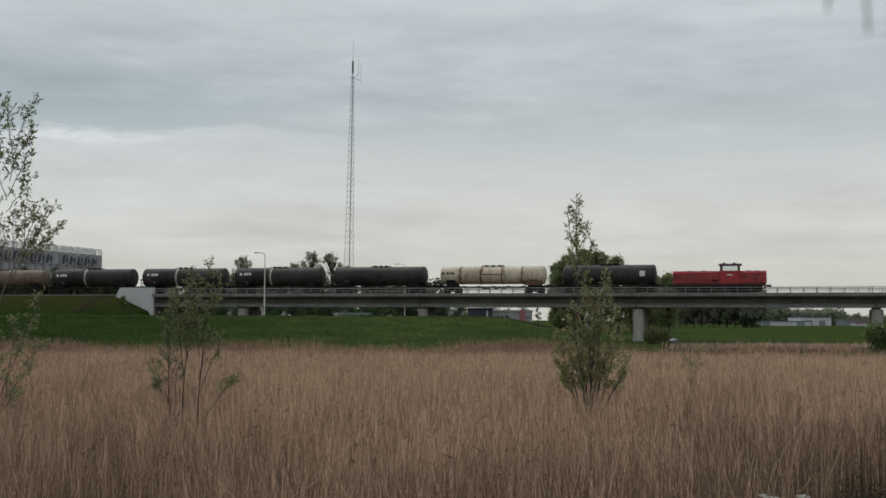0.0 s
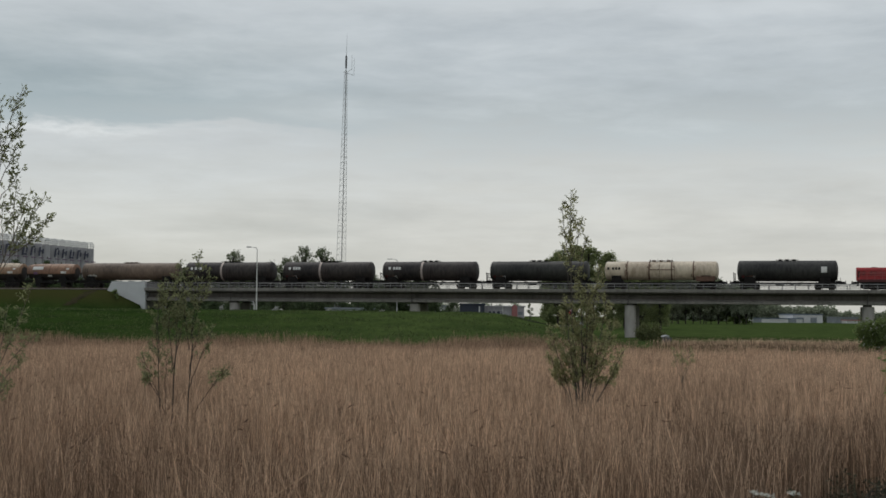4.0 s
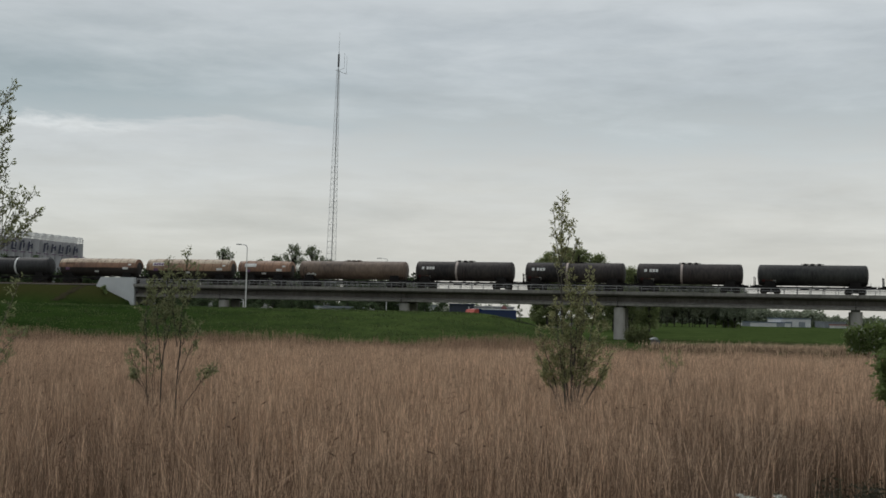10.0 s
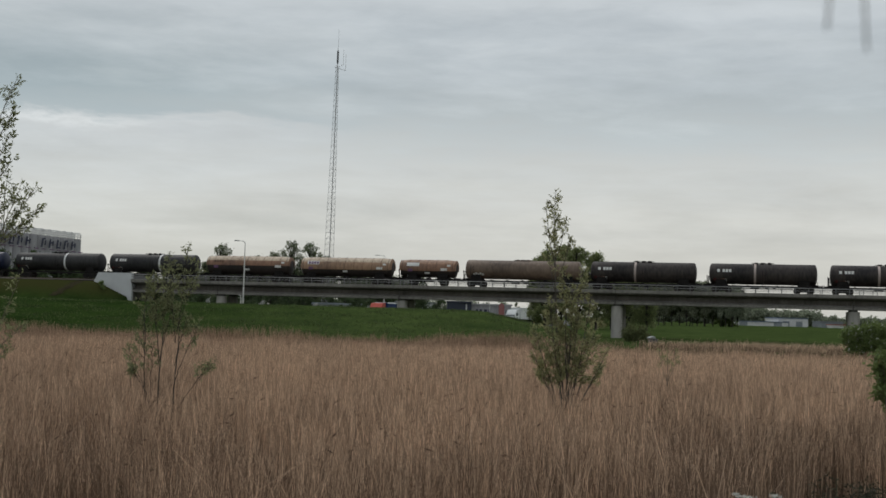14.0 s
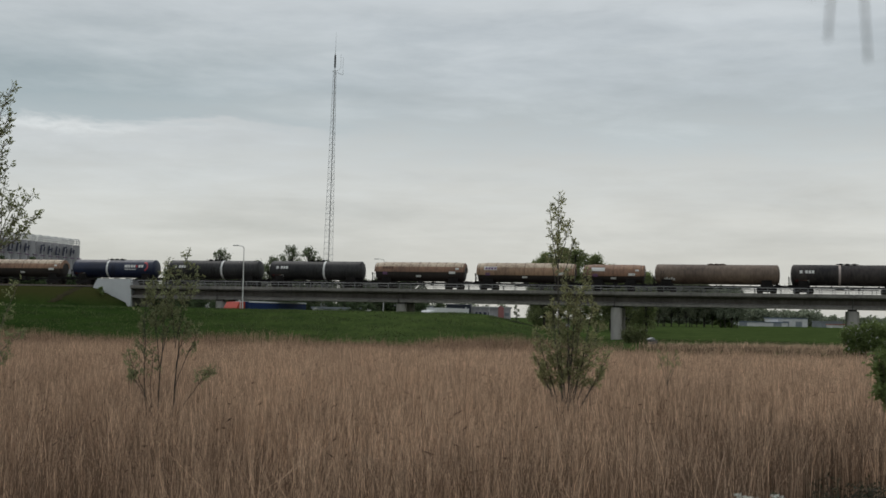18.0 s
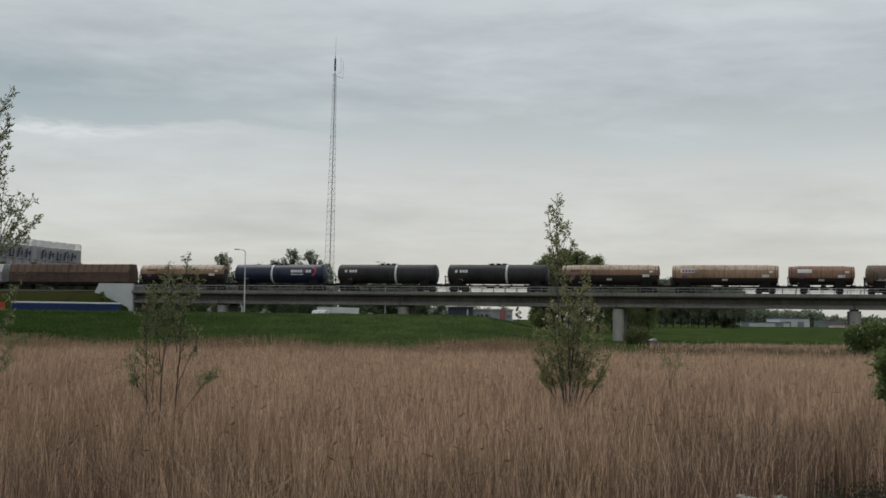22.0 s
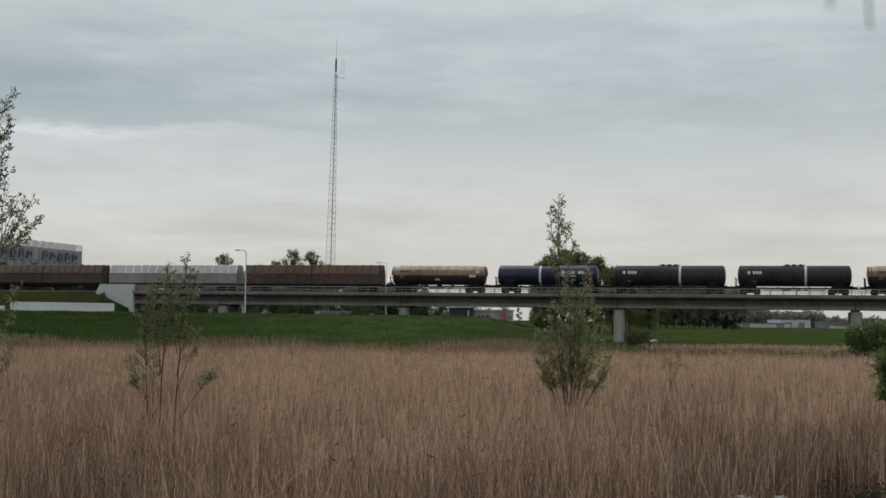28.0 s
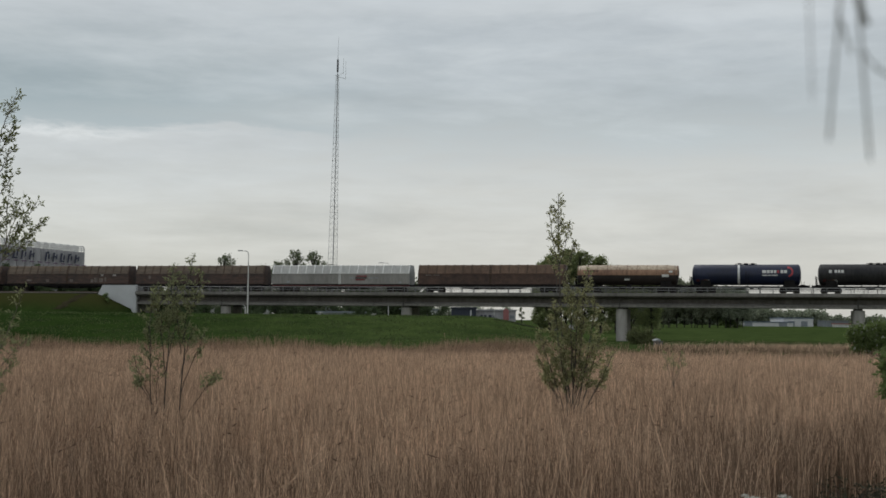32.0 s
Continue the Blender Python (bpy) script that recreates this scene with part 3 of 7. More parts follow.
    # pale wing wall and abutment at the end of the embankment
    for y0, y1 in ((-3.45, -3.0), (3.0, 3.45)):
        bm = prism(bmesh.new(), [(-55.0, 9.12), (ABUT_S, 9.12), (ABUT_S, 1.0), (-52.5, 1.0), (-56.0, 7.2)], y0, y1)
        part("wing_wall", bm, M["concrete_pale"], br, "pale grey concrete wing wall")
    bm = box(bmesh.new(), ABUT_S - 0.5, 0, 3.4, 1.0, 5.99, 6.9, 0.02)
    part("abutment", bm, M["concrete"], br)


make_bridge()


def earth_path():
    """A worn strip of bare earth that climbs the embankment beside the wing wall."""
    rng = np.random.default_rng(4)
    bm = bmesh.new()
    rows = []
    for k in range(15):
        u = k / 14
        s, n = -57.4 - 2.2 * (1 - u), -4.9 - 4.4 * (1 - u)
        row = []
        for d in (-0.75, -0.3, 0.3, 0.75):
            p = on_track(s + d * (1.0 + 0.3 * rng.normal()), n)
            row.append(bm.verts.new((p.x, p.y, float(ground_height(np.array(p.x), np.array(p.y))) + 0.07)))
        rows.append(row)
    for a, b in zip(rows, rows[1:]):
        for i in range(3):
            bm.faces.new((a[i], a[i + 1], b[i + 1], b[i]))
    ob = new("path", mesh_of("path", bm, M["earth"]))
    tagged(ob, "worn strip of bare brown earth on the embankment", "path", kind="structure")


earth_path()


def dike_strip():
    """A narrow dark strip that slants down the shoulder of the dike."""
    rng = np.random.default_rng(6)
    bm = bmesh.new()
    rows = []
    for k in range(19):
        u = k / 18
        x, y = 6.2 + 6.4 * u, 145.9 - 1.9 * u
        row = []
        for d in (-0.9, -0.35, 0.35, 0.9):
            px_, py_ = x + 0.1 * d, y + d * (0.6 + 0.9 * u) * (1 + 0.15 * rng.normal())
            row.append(bm.verts.new((px_, py_, float(ground_height(np.array(px_), np.array(py_))) + (0.05 if abs(d) < 0.5 else 0.03))))
        rows.append(row)
    for a, b in zip(rows, rows[1:]):
        for i in range(3):
            bm.faces.new((a[i], a[i + 1], b[i + 1], b[i]))
    ob = new("track", mesh_of("track", bm, M["strip_dark"]))
    tagged(ob, "narrow dark strip slanting down the grass dike", "path", kind="structure")


dike_strip()

# ---- the train ----
SPEED_T = (0, 4, 8, 12, 16, 20, 24, 28, 32)
SPEED_V = (6.478, 6.413, 6.527, 6.755, 7.030, 7.075, 6.973, 6.970, 6.900)


def travelled(t):
    g = np.linspace(0, 32, 641)
    v = np.interp(g, SPEED_T, SPEED_V)
    gained = np.interp(t, (0, 6, 7, 8, 9, 11, 12, 13, 14, 16, 32), (0, 0, 0.25, 0.5, 0.68, 0.64, 0.42, 0.25, 0.25, 0.1, 0))
    return float(gained + np.interp(t, g, np.concatenate([[0], np.cumsum((v[1:] + v[:-1]) / 2) * 0.05])))


TRAIN = []      # (thing, s at the start)
WHEELS = []     # (wheelset, place in its thing's space, radius)


def wheelset(parent, x, r=0.46):
    bm = bmesh.new()
    for y in (-0.74, 0.74):
        rod(bm, (0, y - 0.065, 0), (0, y + 0.065, 0), r, seg=24)
        sgn = -1 if y > 0 else 1
        rod(bm, (0, y + sgn * 0.06, 0), (0, y + sgn * 0.095, 0), r + 0.03, seg=24)
        for k in range(6):
            a = radians(60 * k)
            box(bm, 0.26 * math.cos(a), y - sgn * 0.07, 0.26 * math.sin(a), 0.10, 0.02, 0.05, rot=Matrix.Rotation(-a, 4, "Y"))
    rod(bm, (0, -1.05, 0), (0, 1.05, 0), 0.085, seg=10)
    ob = part("wheelset", bm, M["wheel"], parent, at=pose(x, 0, r), smooth=True)
    WHEELS.append((ob, (x, 0, r), r))
    return ob


def bogie(parent, x, base=1.8):
    bm = bmesh.new()
    for y in (-1.02, 1.02):
        prism(bm, [(-base / 2 - 0.42, 0.50), (-base / 2 - 0.36, 0.72), (-0.45, 0.74), (-0.35, 0.80), (0.35, 0.80), (0.45, 0.74), (base / 2 + 0.36, 0.72),
                   (base / 2 + 0.42, 0.50), (base / 2 + 0.2, 0.44), (base / 2 - 0.25, 0.50), (0.5, 0.34), (-0.5, 0.34), (-base / 2 + 0.25, 0.50), (-base / 2 - 0.2, 0.44)], y - 0.07, y + 0.07)
        for k in (-1, 1):
            box(bm, k * base / 2, y * 1.06, 0.46, 0.32, 0.22, 0.30, 0.03)
        for dx in (-0.22, 0, 0.22):
            rod(bm, (dx, y, 0.36), (dx, y, 0.62), 0.075)
    box(bm, 0, 0, 0.66, 0.55, 2.0, 0.24, 0.03)
    ob = part("bogie", bm, M["under"], parent, at=pose(x, 0, 0))
    for k in (-1, 1):
        wheelset(ob, k * base / 2)
    return ob


def buffers(parent, half, z=1.06):
    for e in (-1, 1):
        for y in (-0.875, 0.875):
            bm = bmesh.new()
            rod(bm, (e * (half - 0.62), y, z), (e * (half - 0.22), y, z), 0.13, seg=12)
            rod(bm, (e * (half - 0.24), y, z), (e * (half - 0.05), y, z), 0.09, seg=10)
            rod(bm, (e * (half - 0.05), y, z), (e * half, y, z), 0.24, seg=16)
            part("buffer", bm, M["under"], parent)
        bm = bmesh.new()
        rod(bm, (e * (half - 0.62), 0, z - 0.06), (e * (half + 0.12), 0, z - 0.14), 0.05, seg=8)
        box(bm, e * (half - 0.1), 0, z - 0.12, 0.16, 0.12, 0.22, 0.02)
        part("coupling", bm, M["under"], parent)


def tank_shell(bm, x0, x1, r, cz, dish=0.42, grow=0.0, seg=40):
    r = r + grow
    prof = [(x0 + dish - dish * math.cos(radians(15 * k)) ** 0.9, max(0.02, r * math.sin(radians(15 * k)))) for k in range(7)]
    n = 14
    for k in range(1, n):
        prof.append((x0 + dish + (x1 - x0 - 2 * dish) * k / n, r))
    prof += [(x1 - dish + dish * math.cos(radians(15 * k)) ** 0.9, max(0.02, r * math.sin(radians(15 * k)))) for k in range(6, -1, -1)]
    lathe(bm, prof, cz, seg)
    return bm


def side_plate(bm, x, z, w, h, r, cz, out=0.012):
    """A thin plate on the tank's near flank, bent to its curve."""
    n = 6
    rows = []
    for k in range(n + 1):
        zz = z - h / 2 + h * k / n
        y = -math.sqrt(max(0.01, (r + out) ** 2 - (zz - cz) ** 2))
        rows.append((bm.verts.new((x - w / 2, y, zz)), bm.verts.new((x + w / 2, y, zz)), bm.verts.new((x + w / 2, y + out * 1.5, zz)), bm.verts.new((x - w / 2, y + out * 1.5, zz))))
    for a, b in zip(rows, rows[1:]):
        bm.faces.new((a[0], a[1], b[1], b[0])), bm.faces.new((a[1], a[2], b[2], b[1])), bm.faces.new((a[3], a[0], b[0], b[3]))
    return bm


def letters(parent, x, z, h, widths, material, r, cz, name="letter_block", gap=0.10):
    """A maker's mark as plain blocks of its size and colour."""
    for w in widths:
        if w > 0:
            part(name, side_plate(bmesh.new(), x + w / 2, z, w, h, r, cz), material, parent)
        x += abs(w) + gap


def underframe(w, half, cz, r, axles, pivots):
    bm = bmesh.new()
    for y in (-0.95, 0.95):
        box(bm, 0, y, 0.98, 2 * half - 1.26, 0.12, 0.18)
        for e in (-1, 1):
            box(bm, e * (half - 1.4), y, 1.02, 1.6, 0.14, 0.34)
    for e in (-1, 1):
        box(bm, e * (half - 0.66), 0, 1.06, 0.14, 2.6, 0.36, 0.02)
        box(bm, e * (half - 0.9), 0, 1.27, 0.62, 2.4, 0.04)
        box(bm, e * pivots, 0, 1.12, 1.7, 2.2, 0.30, 0.03)
    for k in range(5):
        box(bm, -half * 0.5 + k * half * 0.25, 0, 1.08, 0.12, 1.8, 0.18)
    part("underframe", bm, M["under"], w)
    # saddles
    for e in (-1, 1):
        bm = bmesh.new()
        prism(bm, [(-1.15, 1.26), (-1.25, cz - r * 0.55), (-0.6, cz - r * 0.92), (0.6, cz - r * 0.92), (1.25, cz - r * 0.55), (1.15, 1.26)], e * pivots - 0.7, e * pivots + 0.7, "x")
        part("saddle", bm, M["under"], w)
    if axles == 4:
        for e in (-1, 1):
            bogie(w, e * pivots)
    else:
        for e in (-1, 1):
            for y in (-1.02, 1.02):
                bm = bmesh.new()
                box(bm, e * pivots, y, 0.60, 0.9, 0.10, 0.62, 0.04)
                box(bm, e * pivots, y * 1.04, 0.92, 1.3, 0.10, 0.09, 0.02)
                part("axle_guard", bm, M["under"], w)
        for e in (-1, 1):
            wheelset(w, e * pivots, 0.48)
    buffers(w, half)
    # brake gear and outlet valve under the middle
    bm = bmesh.new()
    rod(bm, (-1.6, -0.35, 0.78), (-0.4, -0.35, 0.78), 0.19, seg=12)
    box(bm, 0.6, -0.7, 0.80, 0.5, 0.4, 0.34, 0.03)
    box(bm, 1.6, 0.2, 0.78, 0.35, 0.5, 0.3, 0.03)
    rod(bm, (-half * 0.5, 0.3, 0.72), (half * 0.5, 0.3, 0.72), 0.03, seg=6)
    part("brake_gear", bm, M["under"], w)
    # end platform railing, on the rear end
    bm = bmesh.new()
    for y in (-1.1, -0.45, 0.45, 1.1):
        rod(bm, (-half + 0.66, y, 1.27), (-half + 0.66, y, 2.34), 0.034, seg=6)
    for z in (1.8, 2.34):
        rod(bm, (-half + 0.66, -1.1, z), (-half + 0.66, 1.1, z), 0.034, seg=6)
    part("end_railing", bm, M["under"], w)
    bm = bmesh.new()
    rod(bm, (-half + 0.50, -0.75, 1.2), (-half + 0.50, -0.75, 2.42), 0.05, seg=8)
    rod(bm, (-half + 0.44, -0.75, 2.30), (-half + 0.50, -0.75, 2.30), 0.20, seg=14)
    part("hand_brake", bm, M["under"], w)
    for e in (-1, 1):
        bm = bmesh.new()
        rod(bm, (e * (half - 0.75), -1.30, 0.55), (e * (half - 0.75), -1.30, 1.75), 0.025, seg=6)
        rod(bm, (e * (half - 1.10), -1.30, 0.55), (e * (half - 1.10), -1.30, 1.75), 0.025, seg=6)
        box(bm, e * (half - 0.92), -1.30, 0.58, 0.40, 0.22, 0.03)
        part("corner_step", bm, M["under"], w)
    # air pipes and tool boxes hung below the sole bars
    bm = bmesh.new()
    rod(bm, (-half + 2.2, -0.98, 0.86), (half - 2.2, -0.98, 0.86), 0.035, seg=6)
    for k in (-0.32, -0.12, 0.18, 0.36):
        rod(bm, (k * half * 2 * 0.7, -0.98, 0.86), (k * half * 2 * 0.7, -0.98, 1.0), 0.03, seg=6)
    part("air_pipe", bm, M["under"], w)


def walkway(w, x, length, z, material):
    bm = box(bmesh.new(), x, 0, z, length, 0.9, 0.05, 0.01)
    pl = part("top_walkway", bm, material, w)
    for k in range(3):
        bm = rod(bmesh.new(), (x - length * 0.3 + k * length * 0.3, 0, z - 0.22), (x - length * 0.3 + k * length * 0.3, 0, z + 0.09), 0.26, seg=14)
        part("manhole", bm, material, pl)
    return pl


def ladder(w, x, r, cz, material, top):
    bm = bmesh.new()
    y = -r - 0.10
    for dx in (-0.22, 0.22):
        rod(bm, (x + dx, y, 1.1), (x + dx, y, cz + 0.3), 0.022, seg=6)
        rod(bm, (x + dx, y, cz + 0.3), (x + dx, -0.45, top + 0.03), 0.022, seg=6)
    for k in range(8):
        rod(bm, (x - 0.22, y, 1.25 + 0.3 * k * (cz - 0.95) / 2.1), (x + 0.22, y, 1.25 + 0.3 * k * (cz - 0.95) / 2.1), 0.016, seg=5)
    part("ladder", bm, material, w)


def tank_wagon(s0, s1, label, body, r=1.45, top=4.08, band=None, band_at=0.43, mark=None, mark_x=0.12, pad0=0.95, pad1=0.95, extra=None, axles=4):
    """A tank wagon whose shell runs from s0 to s1 along the line; x points forwards."""
    a, b = s0 - pad0, s1 + pad1
    mid, half = (a + b) / 2, (b - a) / 2
    x0, x1 = s0 - mid, s1 - mid
    cz = top - r
    w = thing("tank_wagon", label, "wagon", track_pose(mid, 0, RAIL_Z), "wagons of the goods train")
    part("tank", tank_shell(bmesh.new(), x0, x1, r, cz), body, w, smooth=True)
    ln = x1 - x0
    for k in (0.0, 0.2, 0.62, 0.82, 1.0):
        bm = bmesh.new()
        xx = x0 + 0.45 + (ln - 0.9) * k
        lathe(bm, [(xx - 0.04, r + 0.001), (xx - 0.04, r + 0.018), (xx + 0.04, r + 0.018), (xx + 0.04, r + 0.001)], cz, 36)
        part("weld_seam", bm, body, w, smooth=True)
    if band:
        bm = bmesh.new()
        xx = x0 + ln * band_at
        lathe(bm, [(xx - 0.15, r + 0.002), (xx - 0.15, r + 0.02), (xx + 0.15, r + 0.02), (xx + 0.15, r + 0.002)], cz, 36)
        part("stripe", bm, band, w, "pale painted ring round the tank", smooth=True)
    underframe(w, half, cz, r, axles, (ln / 2 - 1.75) if axles == 4 else ln / 2 - 2.0)
    if mark:
        letters(w, x0 + ln * mark_x, cz + 0.42, 0.40, (0.36, -0.16, 0.34, 0.32, 0.34), mark, r, cz)
    if extra:
        extra(w, x0, x1, r, cz, top)
    TRAIN.append((w, mid))
    return w


def dark_extra(w, x0, x1, r, cz, top):
    walkway(w, (x0 + x1) / 2, 3.0, top + 0.09, M["under"])
    ladder(w, (x0 + x1) / 2 + 0.2, r, cz, M["under"], top)
    bm = bmesh.new()
    side_plate(bm, x0 + 2.2, 1.75, 0.55, 0.38, r, cz)
    part("data_panel", bm, M["mark_white"], w)
    for dx, dz, wd, h in ((0.85, -0.80, 0.42, 0.34), (1.45, -0.86, 0.34, 0.26), (1.95, -0.78, 0.5, 0.2)):
        part("hazard_panel", side_plate(bmesh.new(), x0 + dx, cz + dz, wd, h, r, cz, 0.012), M["loco_dark"] if dx < 1.9 else M["rust"], w)


def banded_extra(w, x0, x1, r, cz, top):
    dark_extra(w, x0, x1, r, cz, top)
    bm = bmesh.new()
    side_plate(bm, x0 + (x1 - x0) * 0.43 + 0.75, cz - 0.2, 1.0, 1.7, r, cz, 0.008)
    part("stain_patch", bm, M["band_stain"], w, "dull red stain below the filling hatch")


def placard_extra(w, x0, x1, r, cz, top):
    dark_extra(w, x0, x1, r, cz, top)
    bm = bmesh.new()
    side_plate(bm, x1 - 1.9, cz + 0.15, 0.75, 0.8, r, cz)
    part("placard", bm, M["mark_white"], w, "white square placard")


def cream_extra(w, x0, x1, r, cz, top):
    ln = x1 - x0
    for k in (0.205, 0.40, 0.595, 0.785):
        bm = bmesh.new()
        xx = x0 + ln * k
        lathe(bm, [(xx - 0.08, r + 0.002), (xx - 0.08, r + 0.03), (xx + 0.08, r + 0.03), (xx + 0.08, r + 0.002)], cz, 36)
        part("tank_strap", bm, M["rust"], w, "rusty brown strap round the tank", smooth=True)
    # rust runs beside the straps
    rr_ = random.Random(31)
    for k in range(16):
        xx = x0 + ln * (0.205, 0.205, 0.40, 0.595, 0.785)[k % 5] + rr_.uniform(-0.30, 0.30)
        bm = side_plate(bmesh.new(), xx, cz + rr_.uniform(-0.75, 0.85), rr_.uniform(0.08, 0.22), rr_.uniform(0.2, 0.75), r, cz, 0.005 + 0.0012 * k)
        part("rust_run", bm, M["rust_pale"], w, "pale rust runs on the cream paint")
    walkway(w, (x0 + x1) / 2, 3.4, top + 0.10, M["rust"])
    bm = bmesh.new()
    for dx in (-1.5, -0.5, 0.9, 1.5):
        rod(bm, (dx, -0.5, top + 0.1), (dx, -0.5, top + 0.32), 0.03)
    rod(bm, (-1.7, -r - 0.08, cz + 0.1), (1.9, -r - 0.08, cz + 0.1), 0.05, seg=8)
    for dx in (-1.7, -0.2, 1.9):
        rod(bm, (dx, -r - 0.08, 1.2), (dx, -r - 0.08, cz + 0.8), 0.03, seg=6)
    part("side_ladder", bm, M["rust"], w)
    bm = box(bmesh.new(), x1 - 1.8, -0.9, 1.55, 2.6, 0.9, 0.7, 0.05)
    part("valve_box", bm, M["rust"], w, "rusty brown equipment box")
    letters(w, x0 + 0.45, cz + 0.28, 0.34, (0.34, -0.14, 0.32, 0.30, 0.32), M["under"], r, cz, gap=0.12)


def brown_extra(w, x0, x1, r, cz, top):
    walkway(w, 0.0, 2.6, top + 0.05, M["rust"])
    for k in range(5):
        part("data_panel", side_plate(bmesh.new(), x0 + 1.5 + 0.32 * k, 1.9 + 0.12 * (k % 2), 0.24, 0.3, r, cz), M["mark_white"], w)
    ladder(w, x0 + 1.2, r, cz, M["under"], top)


def shield_wagon(s0, s1, label, upper, lower_shield, tank=None, r=1.40, top=4.08, mark=None, axles=4, pads=(0.95, 0.95), board=False, low=90):
    """A gas tank wagon with a ribbed sun shield over its upper half."""
    def extra(w, x0, x1, r, cz, top):
        rs = r + 0.09
        ln = x1 - x0
        n = 10 if ln > 11 else 6
        # roof and side sheets step darker downwards: light from above, painted in
        for k in range(n):
            bm = bmesh.new()
            xa, xb = x0 + 0.12 + (ln - 0.24) * k / n + 0.012, x0 + 0.12 + (ln - 0.24) * (k + 1) / n - 0.012
            taper = 0.10
            ra = rs - (taper if k == 0 else 0)
            rb = rs - (taper if k == n - 1 else 0)
            lathe(bm, [(xa, ra), (xb, rb)], cz, 14, -58, 58)
            lathe(bm, [(xa, ra - 0.03), (xb, rb - 0.03)], cz, 14, -58, 58)
            part("roof_sheet", bm, upper, w)
            for lo, hi in ((-low, -58), (58, low)):
                bm = bmesh.new()
                lathe(bm, [(xa, ra), (xb, rb)], cz, 12, lo, hi)
                lathe(bm, [(xa, ra - 0.03), (xb, rb - 0.03)], cz, 12, lo, hi)
                part("side_sheet", bm, lower_shield, w)
        bm = bmesh.new()
        for k in range(n + 1):
            xx = x0 + 0.12 + (ln - 0.24) * k / n
            rr = rs - (0.10 if k in (0, n) else 0)
            lathe(bm, [(xx - 0.02, rr), (xx - 0.02, rr + 0.03), (xx + 0.02, rr + 0.03), (xx + 0.02, rr)], cz, 24, -low, low)
        part("shield_rib", bm, M["rust"], w)
        for xe, e in ((x0 + 0.12, -1), (x1 - 0.12, 1)):
            bm = bmesh.new()
            lathe(bm, [(xe, rs - 0.10), (xe + e * 0.10, rs - 0.16), (xe + e * 0.135, rs - 0.34), (xe + e * 0.14, rs - 0.60)], cz, 26, -low, low)
            part("end_sheet", bm, lower_shield, w, smooth=True)
        if board:
            bm = bmesh.new()
            side_plate(bm, x0 + 2.15, cz + 0.62, 1.9, 0.52, rs, cz, 0.03)
            part("name_board", bm, M["mark_white"], w, "white name board")
        letters(w, x0 + 1.4, cz + 0.62, 0.34, (0.34, 0.32, 0.34, 0.34), mark or M["mark_white"], rs + 0.035, cz)
        for px, pz, pw, ph, pr in ((x1 - 1.75, cz - 0.08, 0.95, 0.36, rs), (x0 + ln * 0.50, cz - 0.62, 0.75, 0.26, r), (x0 + 1.3, cz - 1.05, 0.22, 0.22, r), (x0 + 1.75, cz - 1.05, 0.22, 0.22, r), (x1 - 1.0, cz + 0.5, 0.5, 0.25, rs)):
            part("data_panel", side_plate(bmesh.new(), px, pz, pw, ph, pr, cz, 0.02), M["mark_white"], w)
        bm = bmesh.new()
        side_plate(bm, x0 + 1.75, cz - 0.22, 0.7, 0.40, rs, cz, 0.02)
        part("hazard_panel", bm, M["mark_purple"], w)
        bm = bmesh.new()
        box(bm, 0.2, -1.1, 0.95, 0.7, 0.5, 0.6, 0.03)
        rod(bm, (0.2, -1.1, 1.0), (0.2, -0.6, cz - r), 0.08)
        part("valve_box", bm, M["under"], w)
    return tank_wagon(s0, s1, label, tank or M["tank_oxide"], r, top - 0.09, extra=extra, axles=axles, pad0=pads[0], pad1=pads[1])


